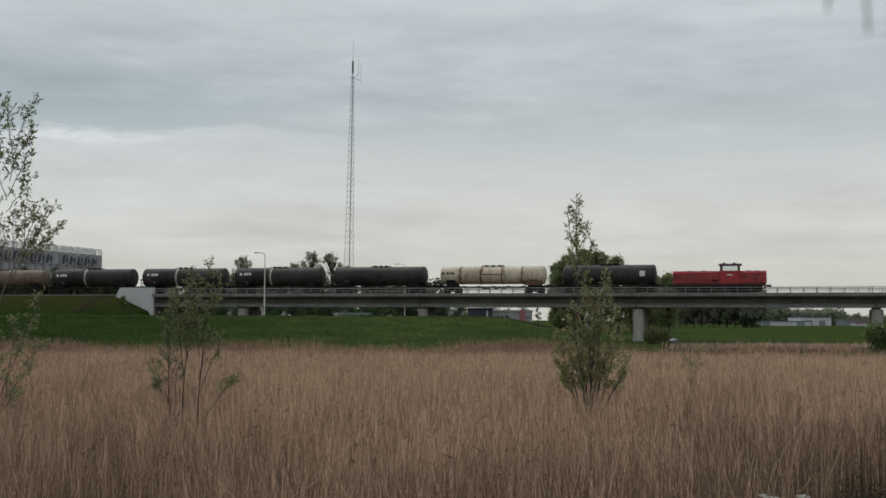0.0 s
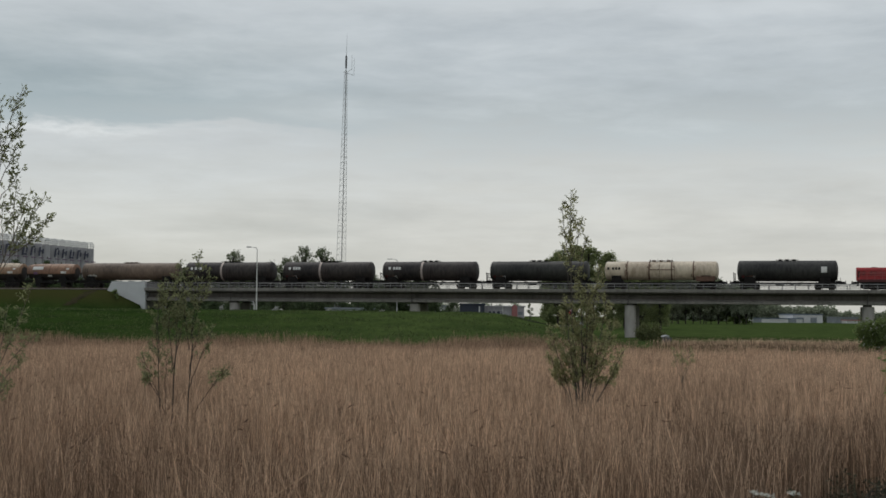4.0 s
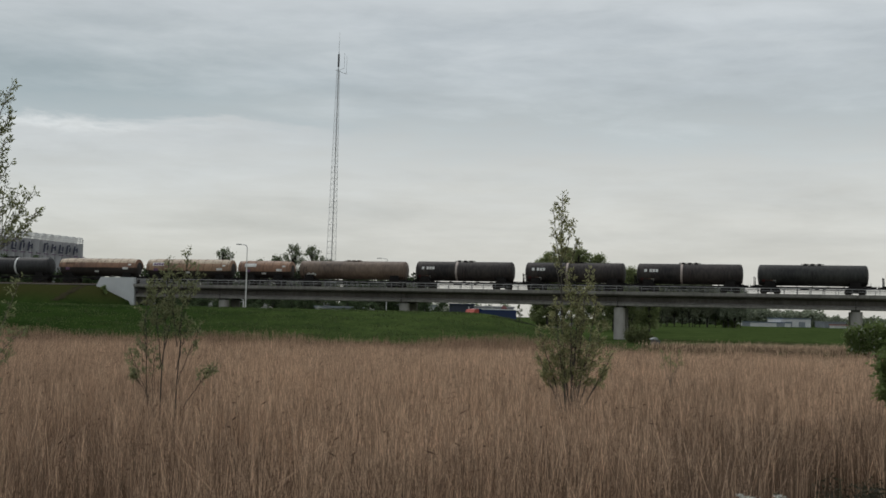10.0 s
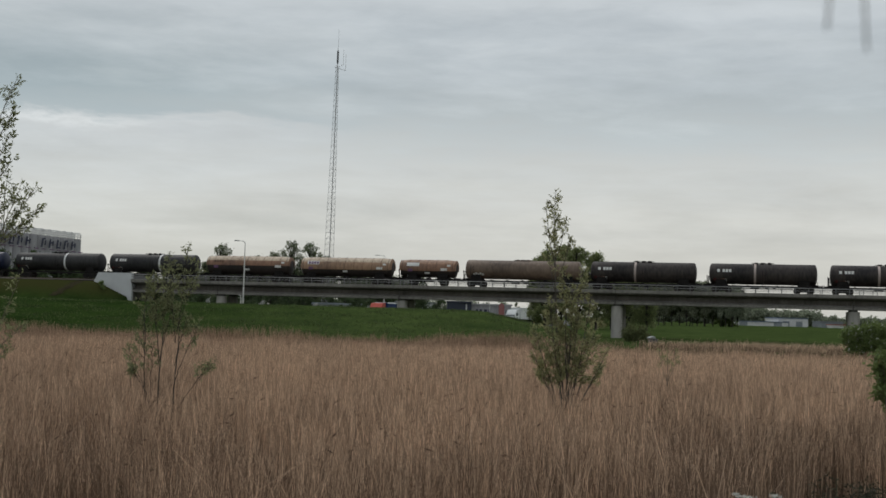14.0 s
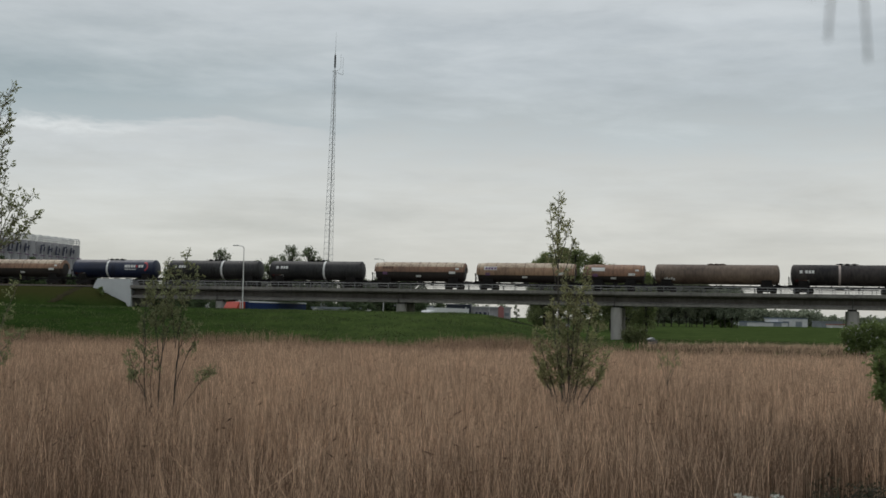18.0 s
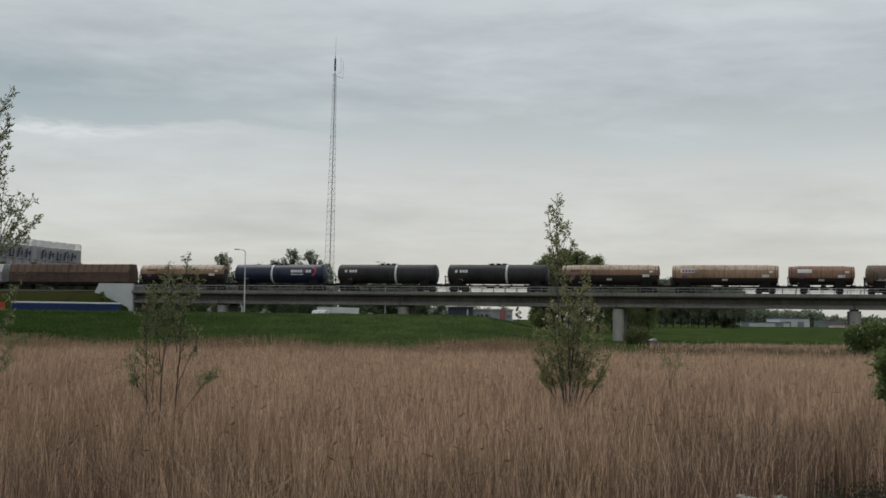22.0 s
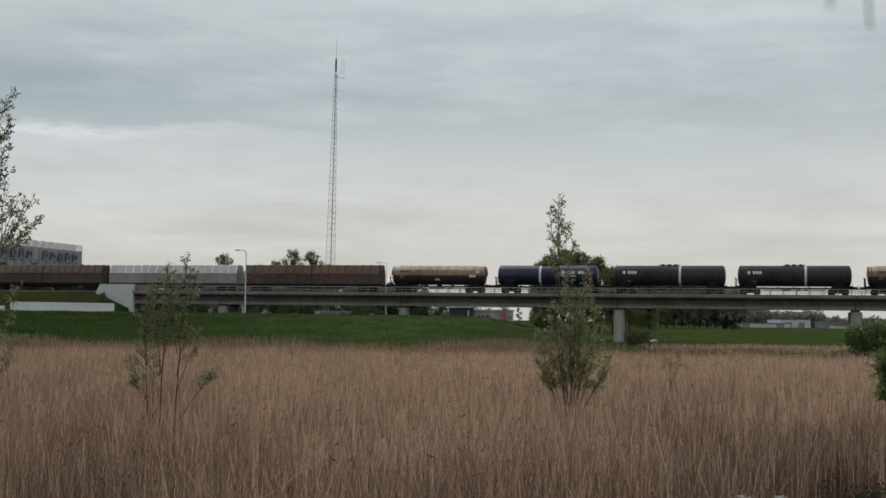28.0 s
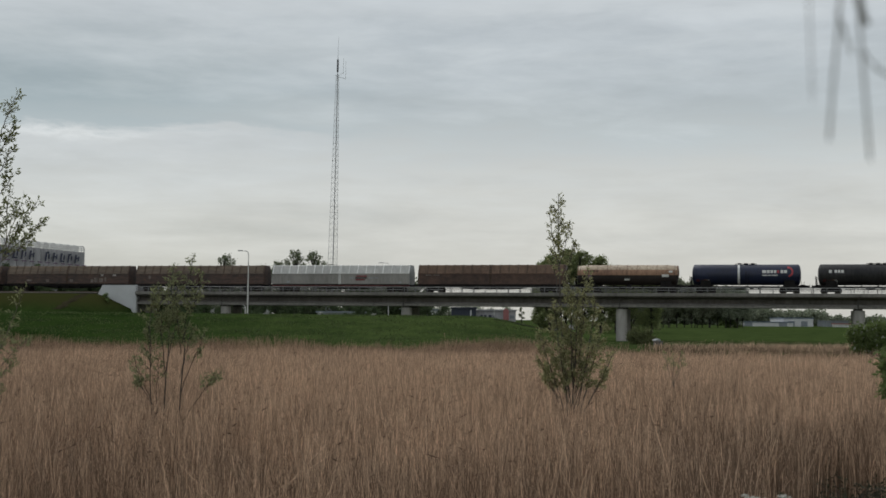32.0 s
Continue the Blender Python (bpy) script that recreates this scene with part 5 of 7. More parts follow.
def silo_row():
    """A row of tall grey silos with hooped railings; big dark sign letters stand as plain blocks."""
    w = thing("silo_block", "row of tall grey silos with rails and large sign letters", "silo", pose(-89.0, 300, 2.5, 0, 0, 74))
    # local x runs to the far end, which is at x = 0
    n, dia = 20, 3.05
    for k in range(n):
        x = -dia * (k + 0.5)
        bm = bmesh.new()
        rod(bm, (x, 0, 0), (x, 0, 17.2), dia / 2, seg=28)
        si = part("silo", bm, M["silo"], w, smooth=True)
        bm = bmesh.new()
        # a hooped guard rail that curves in at the top
        rings = ((17.25, 1.40), (17.75, 1.50), (18.25, 1.46), (18.62, 1.22), (18.75, 0.90))
        for i in range(12):
            a, b = radians(30.0 * i), radians(30.0 * i + 30.0)
            for zz, rr_ in rings[1:4]:
                rod(bm, (x + rr_ * math.cos(a), rr_ * math.sin(a), zz), (x + rr_ * math.cos(b), rr_ * math.sin(b), zz), 0.06, seg=5)
            for (za, ra), (zb, rb_) in zip(rings, rings[1:]):
                rod(bm, (x + ra * math.cos(a), ra * math.sin(a), za), (x + rb_ * math.cos(a), rb_ * math.sin(a), zb), 0.055, seg=5)
        part("railing", bm, M["rail_pale"], si)
        bm = box(bmesh.new(), x + 0.3, -dia / 2 - 0.05, 13.95, dia * 0.5, 0.2, 0.2)
        part("ledge", bm, M["mark_purple"], si)
        if k not in (0, 6):
            bm = bmesh.new()
            yb = -dia / 2 - 0.30
            # a leaning upright, a cross bar and a stub: plain blocks in the place of each sign letter
            up, lean_ = (14.35, 15.35, 16.15)[k % 3], 0.45
            prism(bm, [(x - 1.30, 14.3), (x - 1.30 + lean_, 16.4), (x - 0.80 + lean_, 16.4), (x - 0.80, 14.3)], yb - 0.06, yb + 0.06)
            prism(bm, [(x - 0.80 + lean_ * (up - 14.3) / 2.1, up), (x - 0.80 + lean_ * (up - 13.95) / 2.1, up + 0.35), (x + 0.45, up + 0.35), (x + 0.40, up)], yb - 0.05, yb + 0.05)
            prism(bm, [(x + 0.10, 14.9), (x + 0.30, 16.0), (x + 0.72, 16.0), (x + 0.52, 14.9)], yb - 0.06, yb + 0.06)
            part("sign_block", bm, M["letter_blue"], si)
    bm = box(bmesh.new(), -n * dia / 2, 4.0, 8.4, n * dia - 1.0, 5.0, 16.8)
    part("core", bm, M["silo"], w)


silo_row()


def shed(name, label, x0, x1, y, z1, depth, wall, roof, parts=(), z0=1.9, rise=0.8):
    w = thing(name, label, "building", pose((x0 + x1) / 2, y, z0))
    hw, h = (x1 - x0) / 2, z1 - z0
    part("wall", box(bmesh.new(), 0, depth / 2, h / 2, 2 * hw, depth, h), wall, w)
    part("roof", prism(bmesh.new(), [(-hw - 0.3, h + 0.003), (-hw - 0.3, h + 0.4), (hw + 0.3, h + 0.4), (hw + 0.3, h + 0.003)], -0.4, depth + 0.4), roof, w)
    for nm, x, z, wd, hh, m in parts:
        part(nm, box(bmesh.new(), x, -0.06, z, wd, 0.12, hh), m, w)
    return w


warehouse = shed("warehouse", "pale warehouse with a red corner bay and dark lettering", 9.3, 20.0, 330, 6.5, 18, M["lilac"], M["lilac"],
     [("sign_bar", -3.9, 2.9, 0.6, 1.2, M["letter_blue"]), ("sign_bar", -2.9, 2.9, 0.6, 1.2, M["letter_blue"]), ("sign_bar", -1.6, 2.9, 0.8, 1.2, M["letter_blue"]), ("sign_bar", -0.6, 2.9, 0.5, 1.2, M["letter_blue"]), ("window_strip", 4.3, 3.0, 1.2, 0.9, M["house_grey"])])
part("red_bay", prism(bmesh.new(), [(1.95, 0.1), (1.95, 4.75), (2.7, 5.35), (3.45, 4.75), (3.45, 0.1)], -0.5, 0.3), M["bay_red"], warehouse, "faded red gabled bay")
shed("dark_shed", "dark navy container shed", 2.6, 9.1, 326, 7.0, 10, M["navy"], M["navy"], [("white_door", -2.0, 2.0, 1.5, 1.6, M["house_white"]), ("white_door", 1.0, 1.7, 1.2, 1.0, M["house_white"]), ("corner_post", 1.9, 2.4, 0.35, 4.6, M["house_white"])])
shed("small_house", "small pale house among shrubs", -6.5, -1.0, 345, 6.6, 9, M["house_white"], M["house_grey"])
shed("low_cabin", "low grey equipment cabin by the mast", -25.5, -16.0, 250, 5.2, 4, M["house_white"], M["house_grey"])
shed("long_shed", "long low white shed with a blue roof", 146.8, 173.0, 600, 3.9, 25, M["house_white"], M["roof_blue"], [("door", 8, 1.0, 4, 1.8, M["house_grey"]), ("door", -9, 1.0, 4, 1.8, M["house_grey"])])
shed("tall_hall", "pale hall with a blue grey roof", 171.5, 186.5, 612, 6.0, 25, M["house_white"], M["roof_blue"], [("loading_door", -3.5, 1.4, 3.2, 2.6, M["house_grey"]), ("loading_door", 3.0, 1.4, 3.2, 2.6, M["house_grey"])])
shed("grey_hall", "low dark grey hall behind a red roofed barn", 193.0, 204.0, 612, 4.7, 14, M["house_grey"], M["house_grey"])
shed("red_barn", "small pale barn with a red roof", 194, 200.5, 598, 3.3, 8, M["house_white"], M["brick_red"])


# ---- trees and shrubs ----
def leaf_quads(points, size, rng, droop=0.4, slim=0.42):
    """Small folded leaves, one at each point."""
    k = len(points)
    a = rng.normal(size=(k, 3))
    a[:, 2] -= droop
    a /= np.linalg.norm(a, axis=1)[:, None]
    b = np.cross(a, rng.normal(size=(k, 3)))
    b /= np.linalg.norm(b, axis=1)[:, None]
    s = size * rng.uniform(0.6, 1.3, (k, 1))
    v = np.stack([points, points + a * s * 0.5 + b * s * slim * 0.5, points + a * s, points + a * s * 0.5 - b * s * slim * 0.5], 1)
    return v.reshape(-1, 3), (np.arange(k)[:, None] * 4 + np.arange(4)[None])


def limb(bm, path, r0, r1, seg=6):
    """A tapered bough along a path of points."""
    rings = []
    n = len(path)
    for i, p in enumerate(path):
        d = (path[min(i + 1, n - 1)] - path[max(i - 1, 0)]).normalized()
        u = d.orthogonal().normalized()
        v = d.cross(u)
        r = r0 + (r1 - r0) * i / (n - 1)
        rings.append([bm.verts.new(p + (u * math.cos(2 * math.pi * k / seg) + v * math.sin(2 * math.pi * k / seg)) * r) for k in range(seg)])
    for a, b in zip(rings, rings[1:]):
        for k in range(seg):
            bm.faces.new((a[k], a[(k + 1) % seg], b[(k + 1) % seg], b[k]))


def willow(name, label, x, y, stems, seed, leaf=0.075, leaves=9000, blen=1.0, nbr=26, material=None, bark=None, droop=0.3, spread=0.16, category="shrub", clump=1.0, blossoms=0):
    """A many-stemmed willow: each stem is (base dx, base dy, top dx, top dy, top z, bare part, thickness)."""
    rng = np.random.default_rng(seed)
    z0 = float(ground_height(np.array(float(x)), np.array(float(y))))
    w = thing(name, label, category, pose(x, y, z0))
    twigs = bmesh.new()
    pts = []
    for bx, by, tx, ty, tz, bare, th in stems:
        tz = tz - z0
        a, c = Vector((bx, by, 0)), Vector((tx, ty, tz))
        m = a.lerp(c, 0.5) + Vector((-(tx - bx) * 0.22 + rng.normal(0, 0.08), rng.normal(0, 0.08), 0.12 * tz * 0.3))
        curve = lambda u: a * (1 - u) ** 2 + m * 2 * u * (1 - u) + c * u * u
        bm = bmesh.new()
        limb(bm, [curve(k / 9) + Vector((rng.normal(0, 0.02), rng.normal(0, 0.02), 0)) for k in range(10)], th, 0.012)
        part("stem", bm, bark or M["bark"], w, smooth=True)
        for k in range(nbr):
            u = bare + (1 - bare) * (k + rng.uniform(0, 1)) / nbr
            p = curve(u)
            ang = rng.uniform(0, 2 * math.pi)
            up = rng.uniform(0.35, 1.1)
            d = Vector((math.cos(ang), math.sin(ang), up)).normalized()
            ln = blen * (0.28 + 0.9 * (1 - u) ** 0.8) * rng.uniform(0.55, 1.2)
            e = p + d * ln
            mid = p.lerp(e, 0.5) + Vector((0, 0, -0.06 * ln))
            limb(twigs, [p, mid, e + Vector((0, 0, 0.08 * ln))], 0.016 * (1.3 - u), 0.005, 4)
            m_ = max(3, int(leaves / (len(stems) * nbr) * (0.4 + 0.8 * ln / blen)))
            q = rng.beta(2.4, 1.0, m_)
            base = np.array(p)[None] * (1 - q[:, None]) + np.array(e)[None] * q[:, None]
            pts.append(base + rng.normal(0, spread, (m_, 3)) * (0.35 + 0.65 * q[:, None]) * clump)
    tagged(part("twig", twigs, bark or M["bark"], w), kind="stuff")
    pts = np.concatenate(pts)
    v, f = leaf_quads(pts, leaf, rng, droop)
    ob = tagged(new("crown", soup("crown", v, f, [material or M["leaf_willow"]])), kind="stuff")
    ob.parent = w
    if blossoms:
        c = pts[rng.integers(0, len(pts), blossoms)]
        v, f = leaf_quads(np.repeat(c, 7, 0) + rng.normal(0, 0.05, (blossoms * 7, 3)), 0.10, rng, 0.0, 0.9)
        bl = tagged(new("blossom", soup("blossom", v, f, [M["flower"]])), "flat clusters of white blossom", kind="stuff")
        bl.parent = w
    return w


def shoots(name, label, x, y, stems, seed, leaf=0.085, material=None, bark=None, category="shrub", pitch=0.045, slim=0.34, splay=1.0):
    """A young willow. Each bough: (foot dx, foot z, tip dx, tip z, bow, bare part, thickness, reach of its twigs, number of twigs)."""
    rng = np.random.default_rng(seed)
    z0 = float(ground_height(np.array(float(x)), np.array(float(y))))
    w = thing(name, label, category, pose(x, y, z0))
    twigs, pts, aim = bmesh.new(), [], []
    for bx, bz, tx, tz, bow, bare, th, reach, count in stems:
        by, ty = rng.normal(0, 0.06), rng.normal(0, 0.10 * (tz - bz) * 0.6)
        a, c = Vector((bx, by, bz)), Vector((tx, by + ty, tz - z0))
        m = a.lerp(c, 0.5) + Vector((bow, rng.normal(0, 0.05), 0.06 * (tz - bz)))
        curve = lambda u: a * (1 - u) ** 2 + m * 2 * u * (1 - u) + c * u * u
        bm = bmesh.new()
        limb(bm, [curve(k / 11) + Vector((rng.normal(0, 0.012), rng.normal(0, 0.012), 0)) for k in range(12)], th, 0.006)
        part("stem", bm, bark or M["bark"], w, smooth=True)
        for k in range(count + 1):
            u = 0.97 if k == count else bare + (0.97 - bare) * (k + rng.uniform(0, 1)) / count
            p = curve(u)
            d = (curve(min(1, u + 0.02)) - curve(u - 0.02)).normalized()
            ang = rng.uniform(0, 2 * math.pi)
            side = Vector((math.cos(ang), 0.7 * math.sin(ang), rng.uniform(-0.15, 0.35)))
            ln = reach * rng.uniform(0.4, 1.1) * (0.45 + 0.55 * (1 - u) / (1 - bare)) + 0.06
            d = (d * rng.uniform(0.25, 0.8) + side * (splay * rng.uniform(0.5, 1.0) if k < count else 0.1)).normalized()
            e = p + d * ln + Vector((0, 0, 0.14 * ln))
            limb(twigs, [p, p.lerp(e, 0.55) - Vector((0, 0, 0.04 * ln)), e], 0.007, 0.003, 4)
            m_ = max(4, int(ln / pitch * 2.0))
            q = rng.uniform(0.2, 1.05, m_) ** 0.6
            base = np.array(p)[None] * (1 - q[:, None]) + np.array(e)[None] * q[:, None]
            pts.append(base + rng.normal(0, 0.028, (m_, 3)))
            aim.append(np.array(d)[None] * 0.7 + rng.normal(0, 0.70, (m_, 3)))
    tagged(part("twig", twigs, bark or M["bark"], w), kind="stuff")
    pts, a = np.concatenate(pts), np.concatenate(aim)
    a /= np.linalg.norm(a, axis=1)[:, None]
    b = np.cross(a, rng.normal(size=a.shape))
    b /= np.linalg.norm(b, axis=1)[:, None]
    sz = leaf * rng.uniform(0.6, 1.3, (len(a), 1))
    v = np.stack([pts, pts + a * sz * 0.45 + b * sz * slim * 0.5, pts + a * sz, pts + a * sz * 0.45 - b * sz * slim * 0.5], 1).reshape(-1, 3)
    ob = tagged(new("crown", soup("crown", v, np.arange(len(a))[:, None] * 4 + np.arange(4)[None], [material or M["leaf_willow"]])), kind="stuff")
    ob.parent = w
    return w


SWAYING = []
bush = shoots("willow_bush", "bushy young willow with a tall thin leader among dry reeds", 4.05, 37.5,
              [(0.0, 0, -0.34, 8.22, -0.26, 0.72, 0.040, 0.32, 48), (-0.40, 5.8, -0.70, 7.55, -0.06, 0.35, 0.014, 0.20, 12), (-0.38, 6.0, -0.06, 7.25, 0.06, 0.50, 0.012, 0.20, 9), (-0.30, 5.4, 0.06, 6.62, 0.06, 0.35, 0.014, 0.26, 14),
               (-0.36, 5.0, -0.62, 6.45, -0.06, 0.35, 0.014, 0.26, 13), (0.05, 2.6, 0.48, 5.75, 0.0, 0.55, 0.022, 0.34, 18), (0.0, 2.2, -0.08, 5.70, 0.0, 0.50, 0.024, 0.40, 24), (0.0, 1.8, 0.16, 5.15, 0.04, 0.45, 0.022, 0.42, 28),
               (0.12, 1.4, 0.74, 4.90, 0.06, 0.35, 0.022, 0.42, 31), (0.20, 1.3, 1.00, 4.05, 0.06, 0.32, 0.022, 0.38, 33), (0.26, 1.3, 1.25, 3.25, 0.04, 0.36, 0.020, 0.30, 26), (0.30, 1.4, 1.12, 2.80, 0.02, 0.46, 0.018, 0.22, 16),
               (-0.1, 1.4, -0.55, 4.70, -0.06, 0.32, 0.022, 0.42, 36), (-0.18, 1.3, -1.00, 3.90, -0.06, 0.32, 0.022, 0.36, 36), (-0.24, 1.3, -0.98, 3.05, -0.04, 0.38, 0.020, 0.28, 26), (-0.26, 1.4, -0.74, 2.65, -0.02, 0.48, 0.018, 0.20, 14),
               (0.0, 1.4, -0.32, 4.20, -0.04, 0.28, 0.022, 0.40, 40), (0.0, 1.4, 0.34, 4.30, 0.04, 0.28, 0.022, 0.40, 40), (0.0, 1.4, 0.62, 3.50, 0.04, 0.30, 0.020, 0.34, 31), (0.0, 1.4, -0.60, 3.40, -0.04, 0.30, 0.020, 0.34, 31), (0.0, 1.4, 0.05, 3.70, 0.0, 0.32, 0.020, 0.38, 33), (0.0, 1.4, 0.30, 2.95, 0.0, 0.40, 0.018, 0.24, 19), (0.0, 1.4, -0.30, 2.9, 0.0, 0.40, 0.018, 0.24, 19)],
              11, leaf=0.098, pitch=0.031, slim=0.38, bark=M["bark_bush"])
SWAYING.append((bush, 0.55, 0.0))
shrub_a = shoots("willow_shrub", "sparse thin-stemmed willow shrub with bare lower stems in reeds", -7.25, 32.0,
                 [(-0.05, 0, 0.08, 5.62, -0.03, 0.60, 0.026, 0.44, 20), (-0.01, 2.9, -0.22, 4.95, 0.0, 0.35, 0.014, 0.42, 16), (-0.18, 0, -0.50, 4.05, -0.04, 0.66, 0.022, 0.40, 15), (-0.36, 3.0, -0.34, 4.75, -0.08, 0.35, 0.014, 0.42, 14), (-0.01, 2.75, 0.32, 4.30, 0.02, 0.35, 0.013, 0.40, 14), (0.0, 3.9, 0.28, 5.25, 0.04, 0.3, 0.010, 0.34, 10),
                  (0.37, 0, 0.60, 5.86, -0.06, 0.58, 0.026, 0.36, 20), (0.45, 3.6, 0.86, 5.20, 0.04, 0.35, 0.012, 0.34, 12), (0.43, 3.3, 0.30, 4.70, -0.03, 0.35, 0.012, 0.36, 12), (0.40, 2.3, 1.00, 3.80, 0.0, 0.45, 0.013, 0.28, 10), (0.41, 2.7, 0.66, 3.90, 0.0, 0.45, 0.012, 0.28, 8),
                  (0.45, 1.5, 1.28, 2.72, 0.06, 0.66, 0.015, 0.24, 10), (1.05, 2.35, 1.42, 2.80, 0.0, 0.3, 0.008, 0.18, 6), (-0.12, 1.5, -0.80, 3.10, -0.06, 0.52, 0.012, 0.28, 14), (-0.3, 2.0, -0.70, 2.66, -0.02, 0.45, 0.010, 0.24, 9), (-0.2, 1.6, -0.16, 3.2, -0.02, 0.5, 0.010, 0.24, 8)],
                 12, leaf=0.10, material=M["leaf_grey"], bark=M["bark_dark"], pitch=0.027)
SWAYING.append((shrub_a, 0.5, 1.3))
tree_l = shoots("young_willow_tree", "tall slender young willow with airy grey-green leaves", -12.5, 32.0,
                [(0.02, 0, 0.86, 10.0, -0.24, 0.78, 0.055, 0.50, 24), (0.62, 8.5, 0.42, 10.1, -0.05, 0.35, 0.016, 0.30, 14), (0.68, 9.0, 1.10, 10.05, 0.0, 0.3, 0.014, 0.34, 14), (0.60, 8.3, 1.05, 9.30, 0.05, 0.3, 0.014, 0.36, 14), (0.52, 7.5, 1.02, 8.62, 0.05, 0.35, 0.014, 0.34, 13), (0.48, 7.1, 1.14, 7.95, 0.05, 0.35, 0.014, 0.28, 13),
                 (0.5, 7.4, 0.10, 8.7, -0.05, 0.3, 0.014, 0.40, 14), (0.42, 6.6, -0.12, 7.9, -0.05, 0.3, 0.014, 0.40, 13), (0.55, 7.9, 0.72, 8.9, 0.0, 0.2, 0.012, 0.40, 12), (0.05, 4.0, -0.5, 8.2, -0.2, 0.5, 0.030, 0.5, 18),
                 (0.10, 4.0, 1.36, 7.25, 0.10, 0.62, 0.026, 0.42, 18), (0.95, 5.85, 1.86, 6.72, 0.06, 0.35, 0.014, 0.30, 14), (1.10, 6.2, 1.70, 7.22, 0.05, 0.3, 0.013, 0.32, 13), (0.75, 5.5, 0.68, 7.10, -0.08, 0.40, 0.013, 0.36, 14), (0.9, 5.7, 1.62, 6.25, 0.06, 0.35, 0.012, 0.30, 11), (1.0, 6.0, 1.02, 7.35, -0.05, 0.35, 0.013, 0.36, 13), (0.5, 5.0, 0.38, 6.8, -0.05, 0.4, 0.012, 0.36, 12), (0.6, 5.2, 1.15, 6.2, 0.05, 0.4, 0.012, 0.34, 9),
                 (0.06, 1.2, 1.60, 4.95, 0.12, 0.50, 0.018, 0.34, 17), (0.9, 2.9, 1.58, 3.62, 0.03, 0.35, 0.012, 0.30, 11), (0.6, 2.2, 0.85, 4.30, -0.05, 0.35, 0.014, 0.40, 15), (0.5, 2.0, 1.22, 3.05, 0.05, 0.35, 0.013, 0.36, 13), (0.25, 1.5, 0.45, 3.7, -0.05, 0.35, 0.014, 0.42, 16), (0.3, 1.5, 0.95, 2.4, 0.05, 0.4, 0.012, 0.34, 11)],
                13, leaf=0.12, material=M["leaf_grey"], category="tree", pitch=0.050, slim=0.36)
SWAYING.append((tree_l, 0.6, 2.1))
sapling = shoots("willow_sapling", "small thin willow sapling standing among reeds", 8.44, 44.5,
                 [(0, 0, -0.02, 3.02, 0.0, 0.80, 0.014, 0.22, 7), (0.0, 1.9, -0.32, 3.10, -0.05, 0.45, 0.010, 0.20, 8), (0.0, 2.0, 0.26, 3.10, 0.05, 0.45, 0.010, 0.20, 8), (0.0, 2.0, 0.34, 2.75, 0.03, 0.45, 0.010, 0.16, 6)], 14, leaf=0.11)
edge_bush = willow("elder_bush", "dark green leafy bush at the reed edge", 11.50, 30.5,
                   [(0, 0, -0.35, 0, 3.6, 0.66, 0.03), (0, 0, 0.3, 0.2, 4.1, 0.58, 0.03), (0, 0, -0.2, 0.4, 3.2, 0.66, 0.03), (0, 0, 0.1, -0.2, 3.6, 0.6, 0.03), (0.1, 0, 0.9, 0.1, 4.2, 0.45, 0.03)], 15, leaf=0.15, leaves=4600, blen=0.56, nbr=15, spread=0.11, material=M["leaf_tree"])
far_edge = willow("hawthorn_bush", "round dark green bush at the far edge of the reeds", 38.7, 110,
                  [(k * 0.5, 0, k * 1.0, 0.3 * k, 4.25 - 0.18 * abs(k - 1), 0.12, 0.05) for k in (-2, -1, 0, 1, 2, 3)], 16, leaf=0.26, leaves=11000, blen=0.9, nbr=14, spread=0.24, material=M["leaf_tree"], blossoms=150)
pier_bush = willow("small_bush", "low green bush at the foot of a bridge column", 24.2, 148,
                   [(k * 0.4, 0, k * 0.8, 0.2 * k, (2.5, 3.3, 2.8, 3.1, 2.1)[k + 2], 0.02, 0.03) for k in (-2, -1, 0, 1, 2)], 17, leaf=0.22, leaves=6500, blen=0.7, nbr=16, spread=0.30, droop=1.0, material=M["leaf_dull"])


